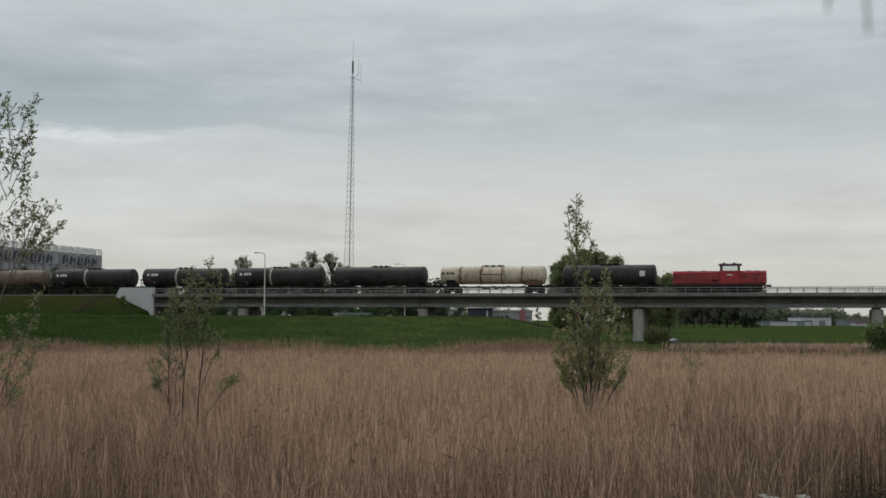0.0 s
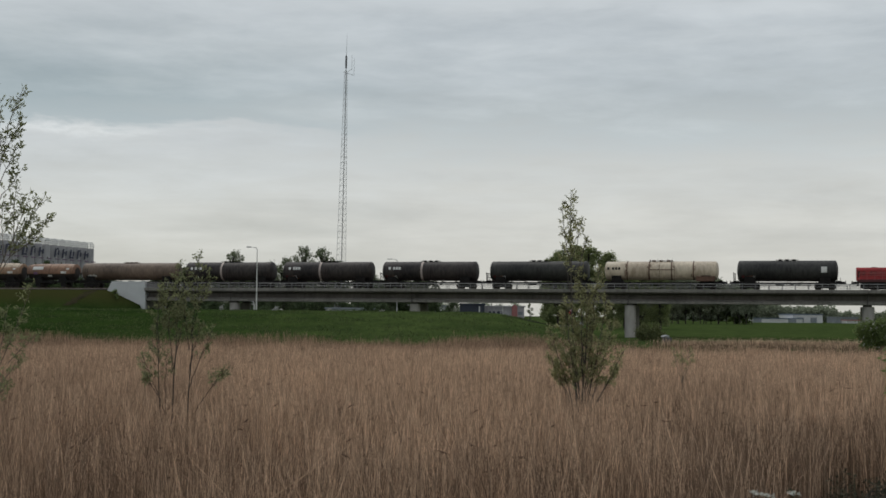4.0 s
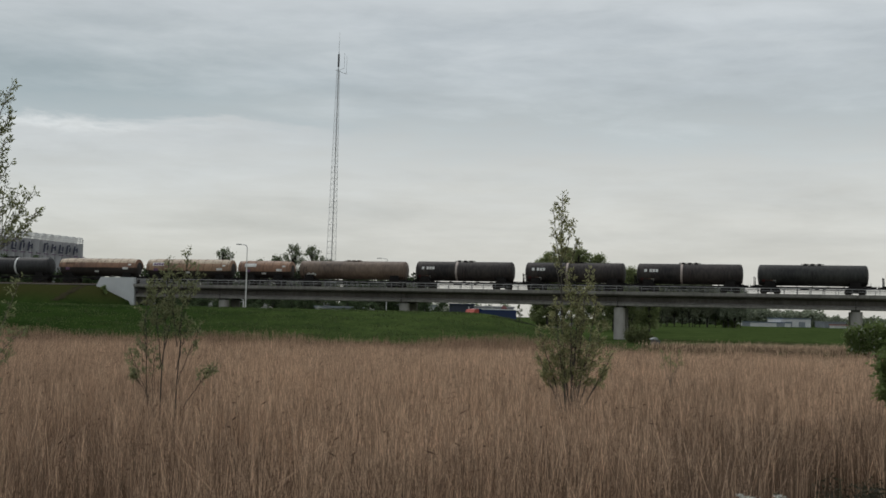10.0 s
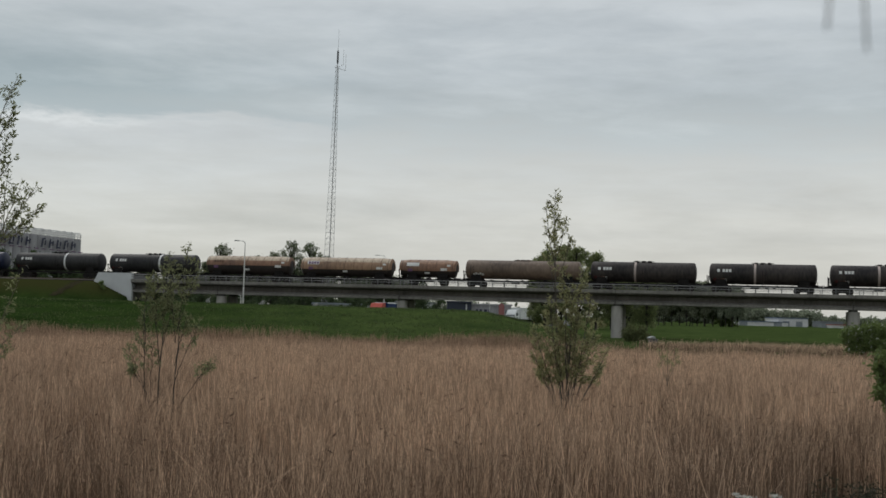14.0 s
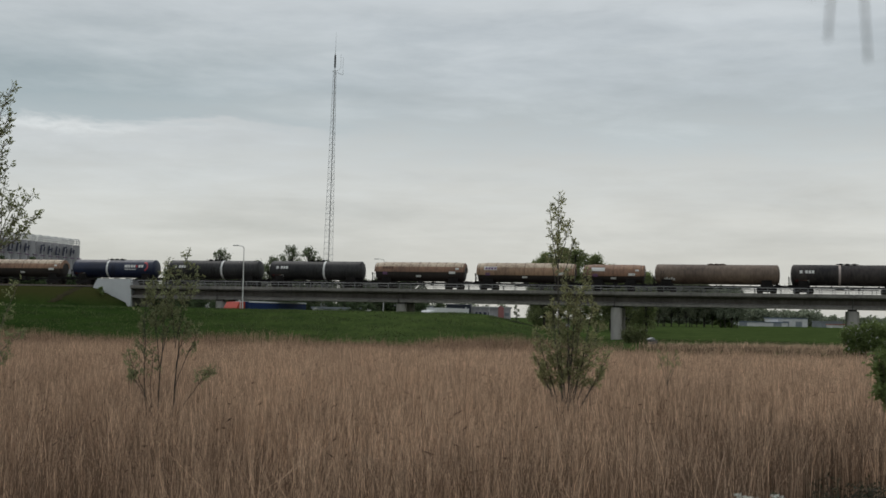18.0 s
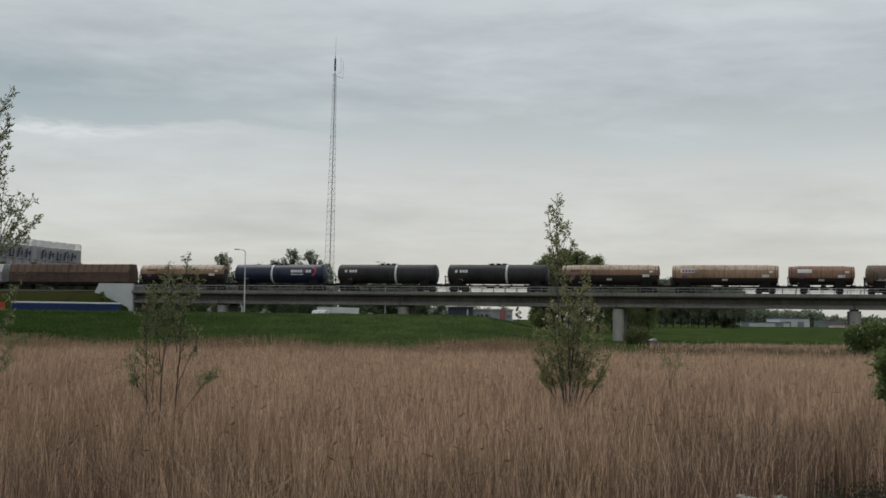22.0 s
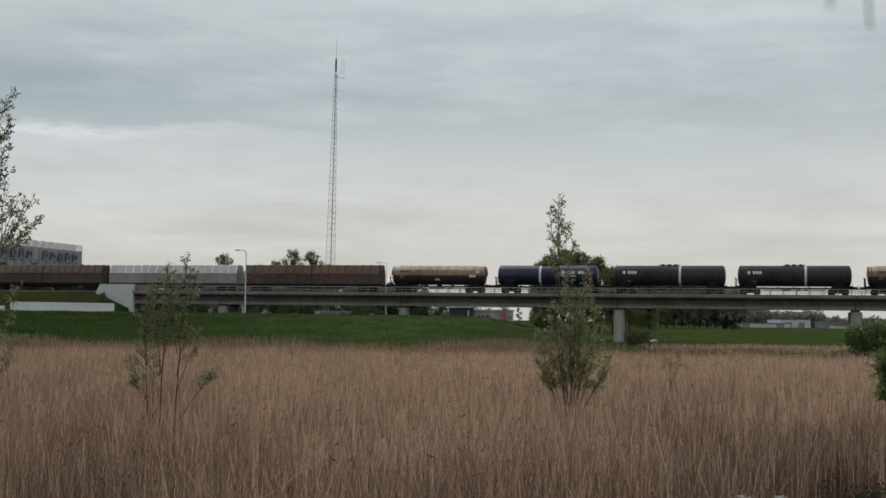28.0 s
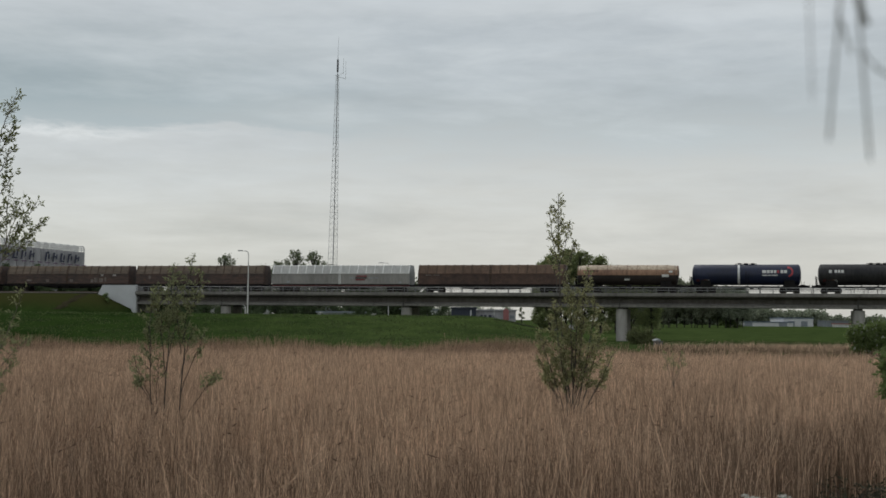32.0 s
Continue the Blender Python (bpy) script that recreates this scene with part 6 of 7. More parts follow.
def broadleaf(name, label, x, y, top, width, seed, trunk=0.22, leaf=0.42, leaves=3000, bare=0.22, material=None, lobes=9, group="", clump_r=None):
    """A tree: trunk, boughs, and a crown of many small leaf clumps in uneven lobes."""
    rng = np.random.default_rng(seed)
    z0 = float(ground_height(np.array(float(x)), np.array(float(y))))
    h = top - z0
    w = thing(name, label, "tree", pose(x, y, z0), group)
    bm = bmesh.new()
    lean = Vector((rng.normal(0, 0.03 * h), rng.normal(0, 0.03 * h), 0))
    limb(bm, [Vector((0, 0, -0.3)), Vector((0, 0, h * 0.3)) + lean * 0.3, Vector((0, 0, h * 0.62)) + lean * 0.7, Vector((0, 0, h * 0.9)) + lean], trunk, 0.04, 8)
    part("trunk", bm, M["bark_dark"], w, smooth=True)
    bm = bmesh.new()
    pts = []
    for k in range(lobes):
        ang, u = rng.uniform(0, 2 * math.pi), ((k + rng.uniform(0.2, 1.0)) / lobes) ** 0.75
        zz = h * (bare + (0.94 - bare) * u)
        env = math.sqrt(max(0.10, 1 - abs(1.75 * u - 0.75) ** 3))
        rr = width / 2 * env * rng.uniform(0.35, 0.85)
        c = Vector((rr * math.cos(ang), rr * math.sin(ang), zz))
        root = Vector((0, 0, max(h * 0.15, zz - 0.25 * h))) + lean * (zz / h * 0.7)
        limb(bm, [root, root.lerp(c, 0.5) + Vector((0, 0, 0.04 * h)), c], trunk * 0.32, 0.03, 5)
        cr = (clump_r or width * 0.21) * rng.uniform(0.7, 1.25)
        q = rng.normal(size=(leaves // lobes, 3))
        q = q / np.linalg.norm(q, axis=1)[:, None] * rng.uniform(0.25, 1.0, (len(q), 1)) ** 0.6
        stray = 1 + 0.9 * (rng.uniform(0, 1, (len(q), 1)) < 0.14)
        pts.append(np.array(c)[None] + q * stray * np.array([cr, cr, cr * 0.85])[None])
    tagged(part("bough", bm, M["bark_dark"], w), kind="stuff")
    pts = np.concatenate(pts)
    pts[:, 2] = np.where(pts[:, 2] > h + 0.3, pts[:, 2] - rng.uniform(0.3, 1.6, len(pts)), pts[:, 2])
    v, f = leaf_quads(pts, leaf, rng, 0.1, 0.7)
    ob = tagged(new("crown", soup("crown", v, f, [material or M["leaf_tree"]])), kind="stuff")
    ob.parent = w
    return w


# trees that show over the bridge, behind the road
for i, (x, y, top, wd) in enumerate([(-46.6, 262, 18.3, 7.4), (-39.0, 266, 16.0, 6.0), (-35.6, 264, 17.0, 6.0), (-31.8, 262, 19.4, 6.8), (-27.7, 262, 19.3, 7.2), (-24.6, 266, 16.4, 5.0), (-51.5, 270, 14.6, 5.0), (-42.5, 270, 15.0, 5.0), (-20.4, 272, 14.9, 4.6), (-17.2, 274, 13.4, 5.0), (-13.4, 274, 12.7, 5.0), (-9.8, 275, 12.3, 4.6), (-6.4, 275, 12.0, 4.2)]):
    broadleaf("poplar_tree", "grey-green roadside tree with an airy uneven crown", x, y, top, wd, 40 + i, leaves=6000, leaf=0.27, bare=0.08, lobes=120, material=M["leaf_far"], group="trees behind the bridge", clump_r=0.58)
for i, (x, y, top, wd) in enumerate([(23.2, 262, 18.9, 7.0), (26.8, 263, 20.2, 8.0), (30.2, 263, 19.8, 8.0), (34.4, 264, 18.6, 6.5), (21.4, 265, 17.0, 4.5), (38.0, 266, 16.4, 5.5), (42.0, 270, 16.0, 5.5), (46.5, 270, 15.0, 5.0)]):
    broadleaf("broadleaf_tree", "full green roadside tree with a rounded crown", x, y, top, wd, 60 + i, trunk=0.3, leaves=17000, leaf=0.30, bare=0.04, lobes=80, clump_r=0.85, material=M["leaf_lush"], group="trees behind the bridge")
rr = random.Random(5)
for i in range(26):
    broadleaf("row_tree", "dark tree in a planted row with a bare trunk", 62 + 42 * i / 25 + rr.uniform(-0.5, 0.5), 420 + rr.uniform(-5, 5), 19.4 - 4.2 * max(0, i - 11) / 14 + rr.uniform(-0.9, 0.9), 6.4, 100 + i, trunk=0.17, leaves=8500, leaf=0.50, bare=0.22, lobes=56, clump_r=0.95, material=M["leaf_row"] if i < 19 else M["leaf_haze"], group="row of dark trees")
for i in range(13):
    broadleaf("roadside_tree", "dark green tree standing behind the railway bridge", -64 + 58 * i / 12 + rr.uniform(-1.2, 1.2), 272 + rr.uniform(-5, 6), 12.9 + rr.uniform(-1.4, 1.4), 7.4, 250 + i, trunk=0.2, leaves=4200, leaf=0.55, bare=0.02, lobes=16, material=M["leaf_dark"], group="trees behind the bridge")
for i in range(20):
    broadleaf("roadside_shrub", "dense dark shrub beside the road", -58 + 57 * i / 19 + rr.uniform(-1, 1), 246 + rr.uniform(-6, 10) + (i > 15) * 25, 6.4 + rr.uniform(-1.0, 1.4), 4.4, 200 + i, trunk=0.10, leaves=1200, leaf=0.36, bare=0.02, lobes=8, material=M["leaf_dark"], group="shrubs behind the bridge")
for i in range(9):
    broadleaf("hawthorn", "hawthorn shrub with white blossom beside the road", -50 + 5.2 * i + rr.uniform(-1, 1), 240 + rr.uniform(-3, 3), 5.2 + rr.uniform(-0.4, 0.5), 2.2, 300 + i, trunk=0.08, leaves=420, leaf=0.30, bare=0.05, lobes=6, material=M["blossom"] if i % 2 else M["leaf_dark"], group="shrubs behind the bridge")

for i in range(15):
    broadleaf("bank_shrub", "dense dark shrub behind the railway embankment", -112 + 3.6 * i + rr.uniform(-0.8, 0.8), 226 - 0.6 * i + rr.uniform(-3, 3), 10.3 + rr.uniform(-0.5, 0.5), 6.0, 500 + i, trunk=0.12, leaves=6000, leaf=0.50, bare=0.02, lobes=44, material=M["leaf_dark"], group="shrubs behind the bridge")
for i, (x, y, top, wd) in enumerate([(-80.8, 226, 14.2, 3.4), (-77.8, 227, 13.5, 3.0), (-74.8, 225, 14.0, 3.2), (-72.6, 226, 13.0, 2.6)]):
    broadleaf("bank_tree", "dark young tree showing over the train on the embankment", x, y, top, wd, 540 + i, trunk=0.10, leaves=2600, leaf=0.34, bare=0.1, lobes=26, material=M["leaf_dark"], group="shrubs behind the bridge", clump_r=0.6)
broadleaf("bank_shrub", "small shrub growing against the abutment wing wall", -52.7, 191.2, 7.7, 1.2, 530, trunk=0.04, leaves=700, leaf=0.16, bare=0.03, lobes=8, material=M["leaf_tree"], group="shrubs by the abutment")

broadleaf("field_shrub", "slim young tree beside the pale warehouse", 21.6, 330, 7.6, 1.5, 420, trunk=0.07, leaves=500, leaf=0.30, bare=0.1, lobes=8, material=M["leaf_far"], group="shrubs by the meadow", clump_r=0.4)
for i in range(3):
    broadleaf("field_shrub", "green shrub at the end of the tree row", 99 + 2.0 * i + rr.uniform(-0.6, 0.6), 424 + rr.uniform(-3, 3), 7.4 - 0.35 * i + rr.uniform(-0.5, 0.5), 4.5, 400 + i, trunk=0.08, leaves=1600, leaf=0.5, bare=0.02, lobes=14, material=M["leaf_tree"], group="shrubs by the meadow", clump_r=0.9)


def far_woods():
    """Woods along the horizon, too far to tell the trees apart."""
    rng = np.random.default_rng(9)
    pts = []
    for x0, x1, y, top, n in ((-420, 40, 700, 13, 300), (110, 186, 690, 14.5, 230), (180, 214, 690, 12.0, 90), (210, 330, 700, 9.0, 150), (214, 420, 520, 6.6, 160), (-300, -110, 430, 13, 120)):
        for k in range(n):
            x, yy = rng.uniform(x0, x1), y + rng.uniform(-15, 15)
            h = (top - 2) * rng.uniform(0.65, 1.0)
            q = rng.normal(size=(190, 3))
            q = q / np.linalg.norm(q, axis=1)[:, None] * rng.uniform(0.3, 1, (190, 1))
            pts.append(np.array([x, yy, 2 + h * 0.52]) + q * np.array([h * 0.36, h * 0.36, h * 0.48]))
    v, f = leaf_quads(np.concatenate(pts), 1.25, rng, 0.1, 0.8)
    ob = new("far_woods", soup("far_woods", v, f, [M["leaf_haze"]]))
    tagged(ob, "dull green woods along the flat horizon", "woods", kind="stuff")


far_woods()


# ---- small things by the reeds ----
def utility_box(x, y):
    z0 = float(ground_height(np.array(float(x)), np.array(float(y))))
    w = thing("utility_box", "small dark utility box with a pale lid at the reed edge", "box", pose(x, y, z0, 0, 4, 20))
    part("body", box(bmesh.new(), 0, 0, 0.30, 0.95, 0.6, 0.6, 0.05), M["aerial"], w)
    part("lid", prism(bmesh.new(), [(-0.62, 0.604), (-0.56, 0.70), (-0.1, 0.86), (0.06, 0.80), (0.10, 0.604)], -0.36, 0.36), M["steel_grey"], w, "pale sloped lid")


utility_box(24.9, 140.5)


def cow_parsley(x, y, top, seed, heads):
    """An upright umbel: branching stems, each flat flower head made of small white clusters, feathery leaves."""
    rng = np.random.default_rng(seed)
    z0 = float(ground_height(np.array(float(x)), np.array(float(y))))
    w = thing("cow_parsley", "cow parsley plant with flat white flower heads", "plant", pose(x, y, z0), "plants on the near bank")
    h = top - z0
    stems, pts, leaves = bmesh.new(), [], []
    limb(stems, [Vector((0, 0, 0)), Vector((0.02, 0, h * 0.5)), Vector((0, 0.01, h * 0.93))], 0.005, 0.003, 5)
    for k in range(heads):
        p = Vector((0, 0.01, h * (0.93 - 0.10 * k)))
        e = Vector((rng.normal(0, 0.012), rng.normal(0, 0.02), h)) if k == 0 else Vector((rng.uniform(-0.05, 0.05), rng.uniform(-0.05, 0.05), h - rng.uniform(0.03, 0.06)))
        limb(stems, [p, p.lerp(e, 0.6), e + Vector((0, 0, -0.012))], 0.0025, 0.0015, 4)
        for i in range(9):
            a, r = 2.4 * i, 0.0088 * math.sqrt(i)
            c = e + Vector((math.cos(a) * r, math.sin(a) * r, 0.004 - 9 * r * r + rng.normal(0, 0.0035)))
            limb(stems, [e + Vector((0, 0, -0.014)), e.lerp(c, 0.6) + Vector((0, 0, -0.006)), c], 0.0008, 0.0006, 3)
            pts.append(np.array(c)[None] + rng.normal(0, 1, (16, 3)) * np.array([[0.0030, 0.0030, 0.0020]]))
    for k in range(160):
        a, u = rng.uniform(0, 6.28), rng.uniform(0.1, 0.75)
        rad = rng.uniform(0.02, 0.16) * (1 - u * 0.6)
        leaves.append((math.cos(a) * rad, math.sin(a) * rad, h * u + 0.1 * rad))
    part("stem", stems, M["nettle"], w)
    v, f = leaf_quads(np.concatenate(pts), 0.0042, rng, -0.2, 0.9)
    fl = tagged(new("flower_head", soup("flower_head", v, f, [M["flower"]])), "white flat flower heads", kind="stuff")
    fl.parent = w
    v, f = leaf_quads(np.array(leaves), 0.03, rng, 0.2, 0.35)
    lf = tagged(new("foliage", soup("foliage", v, f, [M["nettle"]])), kind="stuff")
    lf.parent = w


for x, y, top, seed, heads in ((1.136, 4.6, 3.648, 1, 1), (1.200, 4.6, 3.634, 2, 1), (1.282, 4.6, 3.646, 3, 2)):
    cow_parsley(x, y, top, 700 + seed, heads)


def nettle_clump(x, y, top, seed):
    rng = np.random.default_rng(seed)
    z0 = float(ground_height(np.array(float(x)), np.array(float(y))))
    w = thing("nettle_clump", "dark green nettles and grass on the near bank", "plant", pose(x, y, z0), "plants on the near bank")
    h = top - z0
    stems, pts = bmesh.new(), []
    for k in range(4):
        bx, by = rng.normal(0, 0.05, 2)
        tz = h * rng.uniform(0.72, 1.0)
        e = Vector((bx + rng.normal(0, 0.08), by + rng.normal(0, 0.08), tz))
        limb(stems, [Vector((bx, by, 0)), Vector((bx, by, tz * 0.5)), e], 0.006, 0.003, 4)
        for u in np.linspace(0.25, 1.0, 22):
            for i in range(5):
                r = 0.04 * (1.15 - u)
                a = rng.uniform(0, 6.28)
                pts.append((bx + (e.x - bx) * u * u + r * math.cos(a), by + (e.y - by) * u * u + r * math.sin(a), tz * u))
    tagged(part("stem", stems, M["nettle"], w), kind="stuff")
    v, f = leaf_quads(np.array(pts), 0.026, rng, 0.3, 0.24)
    lf = tagged(new("foliage", soup("foliage", v, f, [M["nettle"]])), kind="stuff")
    lf.parent = w


for x, y, top, seed in ((1.86, 6.0, 3.60, 1), (2.14, 6.2, 3.68, 9)):
    nettle_clump(x, y, top, 800 + seed)


def undergrowth(x, y, top, seed):
    """Brambles and nettles in the gap at the corner of the reed bed."""
    rng = np.random.default_rng(seed)
    w = thing("bramble", "dark tangled bramble and nettle growth beside the reeds", "plant", pose(x, y, float(ground_height(np.array(float(x)), np.array(float(y))))), "undergrowth by the reeds")
    bm, pts = bmesh.new(), []
    for k in range(16):
        bx, by = rng.normal(0, 0.35, 2)
        e = Vector((bx + rng.normal(0, 0.3), by + rng.normal(0, 0.3), top * rng.uniform(0.5, 1.0)))
        m = Vector((bx, by, 0)).lerp(e, 0.6) + Vector((0, 0, 0.2))
        limb(bm, [Vector((bx, by, 0)), m, e], 0.010, 0.004, 4)
        for u in np.linspace(0.15, 1, 40):
            c = Vector((bx, by, 0)).lerp(m, u * 2) if u < 0.5 else m.lerp(e, u * 2 - 1)
            pts.append(np.array(c) + rng.normal(0, 0.09, 3))
    tagged(part("cane", bm, M["bark_dark"], w), kind="stuff")
    v, f = leaf_quads(np.array(pts), 0.075, rng, 0.4, 0.5)
    lf = tagged(new("foliage", soup("foliage", v, f, [M["bramble"]])), kind="stuff")
    lf.parent = w


# dark growth set thickly here also stands for the shade of this corner
rb = random.Random(31)
for k in range(18):
    undergrowth(6.5 + rb.uniform(0, 3.6), 19.0 + rb.uniform(0, 6.5), 0.55 + rb.uniform(0, 0.6), 900 + k)


def hanging_twig():
    """A drooping willow twig from a bough above the camera; it swings in and out of view."""
    rng = np.random.default_rng(77)
    w = thing("hanging_twig", "thin drooping willow twig with a few narrow leaves", "twig", pose(0.2175, 0.7, 4.76))
    bm = bmesh.new()
    path = [Vector((0.009 * math.sin(3 * u) + 0.002 * math.sin(11 * u), 0.004 * u, -0.376 * u)) for u in np.linspace(0, 1, 13).tolist()]
    limb(bm, path, 0.0012, 0.0008, 6)
    part("stem", bm, M["twig"], w)
    # side stems: a longer strand, a faint short one, and spurs that leave the knots
    longer = [Vector((0.0215 * min(1, 3 * u) + 0.003 * math.sin(7 * u), 0.006 * u, -0.388 * u)) for u in np.linspace(0, 1, 13).tolist()]
    faint = [Vector((-0.014 * min(1, 2 * u), -0.01 * u, -0.355 * u)) for u in np.linspace(0, 1, 9).tolist()]
    spur_a = [longer[10], longer[10] + Vector((0.009, 0.002, -0.010)), longer[10] + Vector((0.024, 0.004, -0.019))]
    spur_b = [path[10] + Vector((0, 0, 0.012)), path[10] + Vector((0.004, 0.001, 0.002)), path[10] + Vector((0.0085, 0.002, -0.012))]
    spur_c = [longer[9], longer[9] + Vector((0.002, 0, -0.010)), longer[9] + Vector((0.0055, 0.001, -0.017))]
    for line, ra, rb_ in ((longer, 0.0013, 0.0008), (faint, 0.0006, 0.0004), (spur_a, 0.0011, 0.0007), (spur_b, 0.0010, 0.0007), (spur_c, 0.0024, 0.0017)):
        bm = bmesh.new()
        limb(bm, line, ra, rb_, 6)
        part("side_stem", bm, M["twig"], w)
    pts = [np.array(path[int(k)]) + rng.normal(0, 0.002, 3) for k in rng.integers(2, 9, 6)]
    v, f = leaf_quads(np.array(pts), 0.012, rng, 1.6, 0.16)
    ob = tagged(new("foliage", soup("foliage", v, f, [M["leaf_grey"]])), kind="stuff")
    ob.parent = w
    bm = bmesh.new()
    limb(bm, [Vector((0.7, -0.2, 0.15)), Vector((0.3, -0.05, 0.07)), Vector((0, 0, 0))], 0.008, 0.0016, 8)
    part("bough", bm, M["bark"], w)
    return w


twig = hanging_twig()


# ---- the reed bed ----
REEDS = []


def reed_patch(y0, y1, density, seed, min_w, detail, plumes, clump=0.0, tall=1.0, x_from=None, far=None, dark_share=0.0, bend=1.0, shade_right=0.0, x_to=None, tint=0):
    """Dry reeds between two distances: thin bent stems, dry leaves and nodding plumes."""
    rng = np.random.default_rng(seed)
    area = 0.39 * (y1 * y1 - y0 * y0) + 5 * (y1 - y0)
    n = int(area * density)
    y = np.sqrt(rng.uniform(y0 * y0, y1 * y1, n))
    x = rng.uniform(-1, 1, n) * (0.39 * y + 2.5)
    if clump:
        # stems stand in tussocks
        c = rng.integers(0, n, n)
        c = c - c % 14
        x, y = x[c] + rng.normal(0, clump, n), y[c] + rng.normal(0, clump, n)
    keep = (np.sin(x * 0.61 + 1.3 * np.sin(y * 0.33)) + np.sin(y * 0.47 + 0.8 * np.sin(x * 0.29)) + rng.normal(0, 0.8, n)) > -1.75
    keep &= rng.uniform(0, 1, n) > (0.5 * smoothstep(y, 88.0, 98.0) if far is None else 0.0)
    keep &= y < (far or 97.0 - 4.0 * smoothstep(-x, 18, 34)) + 2.0 * np.sin(x * 0.07) + 1.2 * np.sin(x * 0.31)
    # the near edge of the bed is ragged and bends back on one side
    keep &= y > 19.5 + 1.6 * np.sin(x * 0.8) + 1.0 * np.sin(x * 2.1 + 1) + 8.0 * smoothstep(x, 3.8, 8.0) + rng.normal(0, 0.7, n)
    if x_from is not None:
        keep &= x > x_from + rng.normal(0, 1.5, n)
    if x_to is not None:
        keep &= x < x_to + rng.normal(0, 2.0, n)
    x, y = x[keep], y[keep]
    n = len(x)
    z = ground_height(x, y)
    lump = 0.05 * np.sin(x * 2.3 + 1.9 * np.sin(0.7 * x)) + 0.10 * np.sin(x * 0.9 + 0.5 * y) + 0.10 * np.sin(x * 0.23 - y * 0.31) + 0.06 * np.sin(1.7 * x - 0.9 * y)
    h = tall * np.clip(rng.normal(1.84, 0.20 if y1 < 60 else 0.13, n) + lump + 0.25 * (rng.uniform(0, 1, n) < 0.06), 1.0, 2.6) * (1 - 0.25 * (rng.uniform(0, 1, n) < 0.25))
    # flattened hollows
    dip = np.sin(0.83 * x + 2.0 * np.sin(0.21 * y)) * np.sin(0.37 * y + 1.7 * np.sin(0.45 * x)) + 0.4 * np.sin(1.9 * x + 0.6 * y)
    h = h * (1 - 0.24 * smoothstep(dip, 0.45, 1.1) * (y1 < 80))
    if far is None:
        # the far rim of the bed thins out and sinks
        h = h * (1 - 0.22 * smoothstep(y, 88.0, 98.0))
    lean = bend * rng.normal(0.0, 0.085, (n, 2)) * h[:, None] * np.where(rng.uniform(0, 1, n) < 0.2, 3.0, 1.0)[:, None]
    w = np.maximum(min_w, 0.0055) * rng.uniform(0.7, 1.35, n)
    ang = rng.normal(0, 0.5, n)
    sx, sy = np.cos(ang) * w / 2, np.sin(ang) * w / 2
    base = np.stack([x, y, z], -1)
    mid = base + np.stack([lean[:, 0] * 0.30, lean[:, 1] * 0.30, h * 0.58], -1)
    tip = base + np.stack([lean[:, 0], lean[:, 1], h], -1)
    side = np.stack([sx, sy, np.zeros(n)], -1)
    V, F4, F3, I4, I3 = [], [], [], [], []
    off = 0

    def add(verts, faces, idx):
        nonlocal off
        V.append(verts.reshape(-1, 3))
        (F4 if faces.shape[1] == 4 else F3).append(faces + off)
        (I4 if faces.shape[1] == 4 else I3).append(np.broadcast_to(idx, len(faces)))
        off += verts.reshape(-1, 3).shape[0]

    q = np.arange(n)[:, None]
    # dark stems put the shade of hollows and the right corner into colour
    add(np.stack([base - side, base + side, mid + side, mid - side, tip + side * 0.35, tip - side * 0.35], 1),
        np.concatenate([q * 6 + np.array([[0, 1, 2, 3]]), q * 6 + np.array([[3, 2, 4, 5]])]), np.tile(np.where(rng.uniform(0, 1, n) < dark_share + shade_right * smoothstep(x, 2.0, 8.0) + 0.45 * smoothstep(dip, 0.35, 1.0) * (y1 < 80), 2, np.where(rng.uniform(0, 1, n) < 0.50 * smoothstep(-x / y, 0.08, 0.30), 3, tint)), 2))
    for k in range(detail):
        m = rng.uniform(0, 1, n) < 0.75
        u = rng.uniform(0.35, 0.92, m.sum())[:, None]
        p = base[m] + (tip[m] - base[m]) * u
        a = rng.normal(0.3, 1.3, m.sum())
        ln = rng.uniform(0.07, 0.17, m.sum()) * (1.0 if y1 < 60 else 1.5)
        up = rng.uniform(0.9, 3.2, m.sum())
        d = np.stack([np.cos(a) * ln, np.sin(a) * ln, up * ln], -1)
        sd = np.stack([np.sin(a) * 0.6, -np.cos(a) * 0.6, np.full(m.sum(), 0.7)], -1) * (np.maximum(min_w * 1.2, 0.010))
        t = np.arange(m.sum())[:, None]
        add(np.stack([p - sd * 0.5, p + sd * 0.5, p + d], 1), t * 3 + np.array([[0, 1, 2]]), tint)
    m = rng.uniform(0, 1, n) < plumes
    c = m.sum()
    ln = rng.uniform(0.07, 0.15, c) * np.where(rng.uniform(0, 1, c) < 0.25, 1.9, 1.0)
    a = rng.normal(0.3, 0.9, c)
    d = np.stack([np.cos(a) * ln * 0.9, np.sin(a) * ln * 0.3, ln * rng.uniform(-0.5, 0.7, c)], -1)
    wd = np.maximum(min_w * 1.8, 0.030) * rng.uniform(0.6, 1.3, c)
    sd = np.stack([wd * 0.4, np.zeros(c), -wd], -1)
    t = np.arange(c)[:, None]
    p = tip[m]
    add(np.stack([p - d * 0.15, p + d * 0.4 + sd * 0.5, p + d, p + d * 0.45 - sd * 0.5], 1), t * 4 + np.array([[0, 1, 2, 3]]), 1)
    faces, idx = [], []
    if F4:
        faces.append(np.concatenate(F4)), idx.append(np.concatenate(I4))
    if F3:
        faces.append(np.concatenate(F3)), idx.append(np.concatenate(I3))
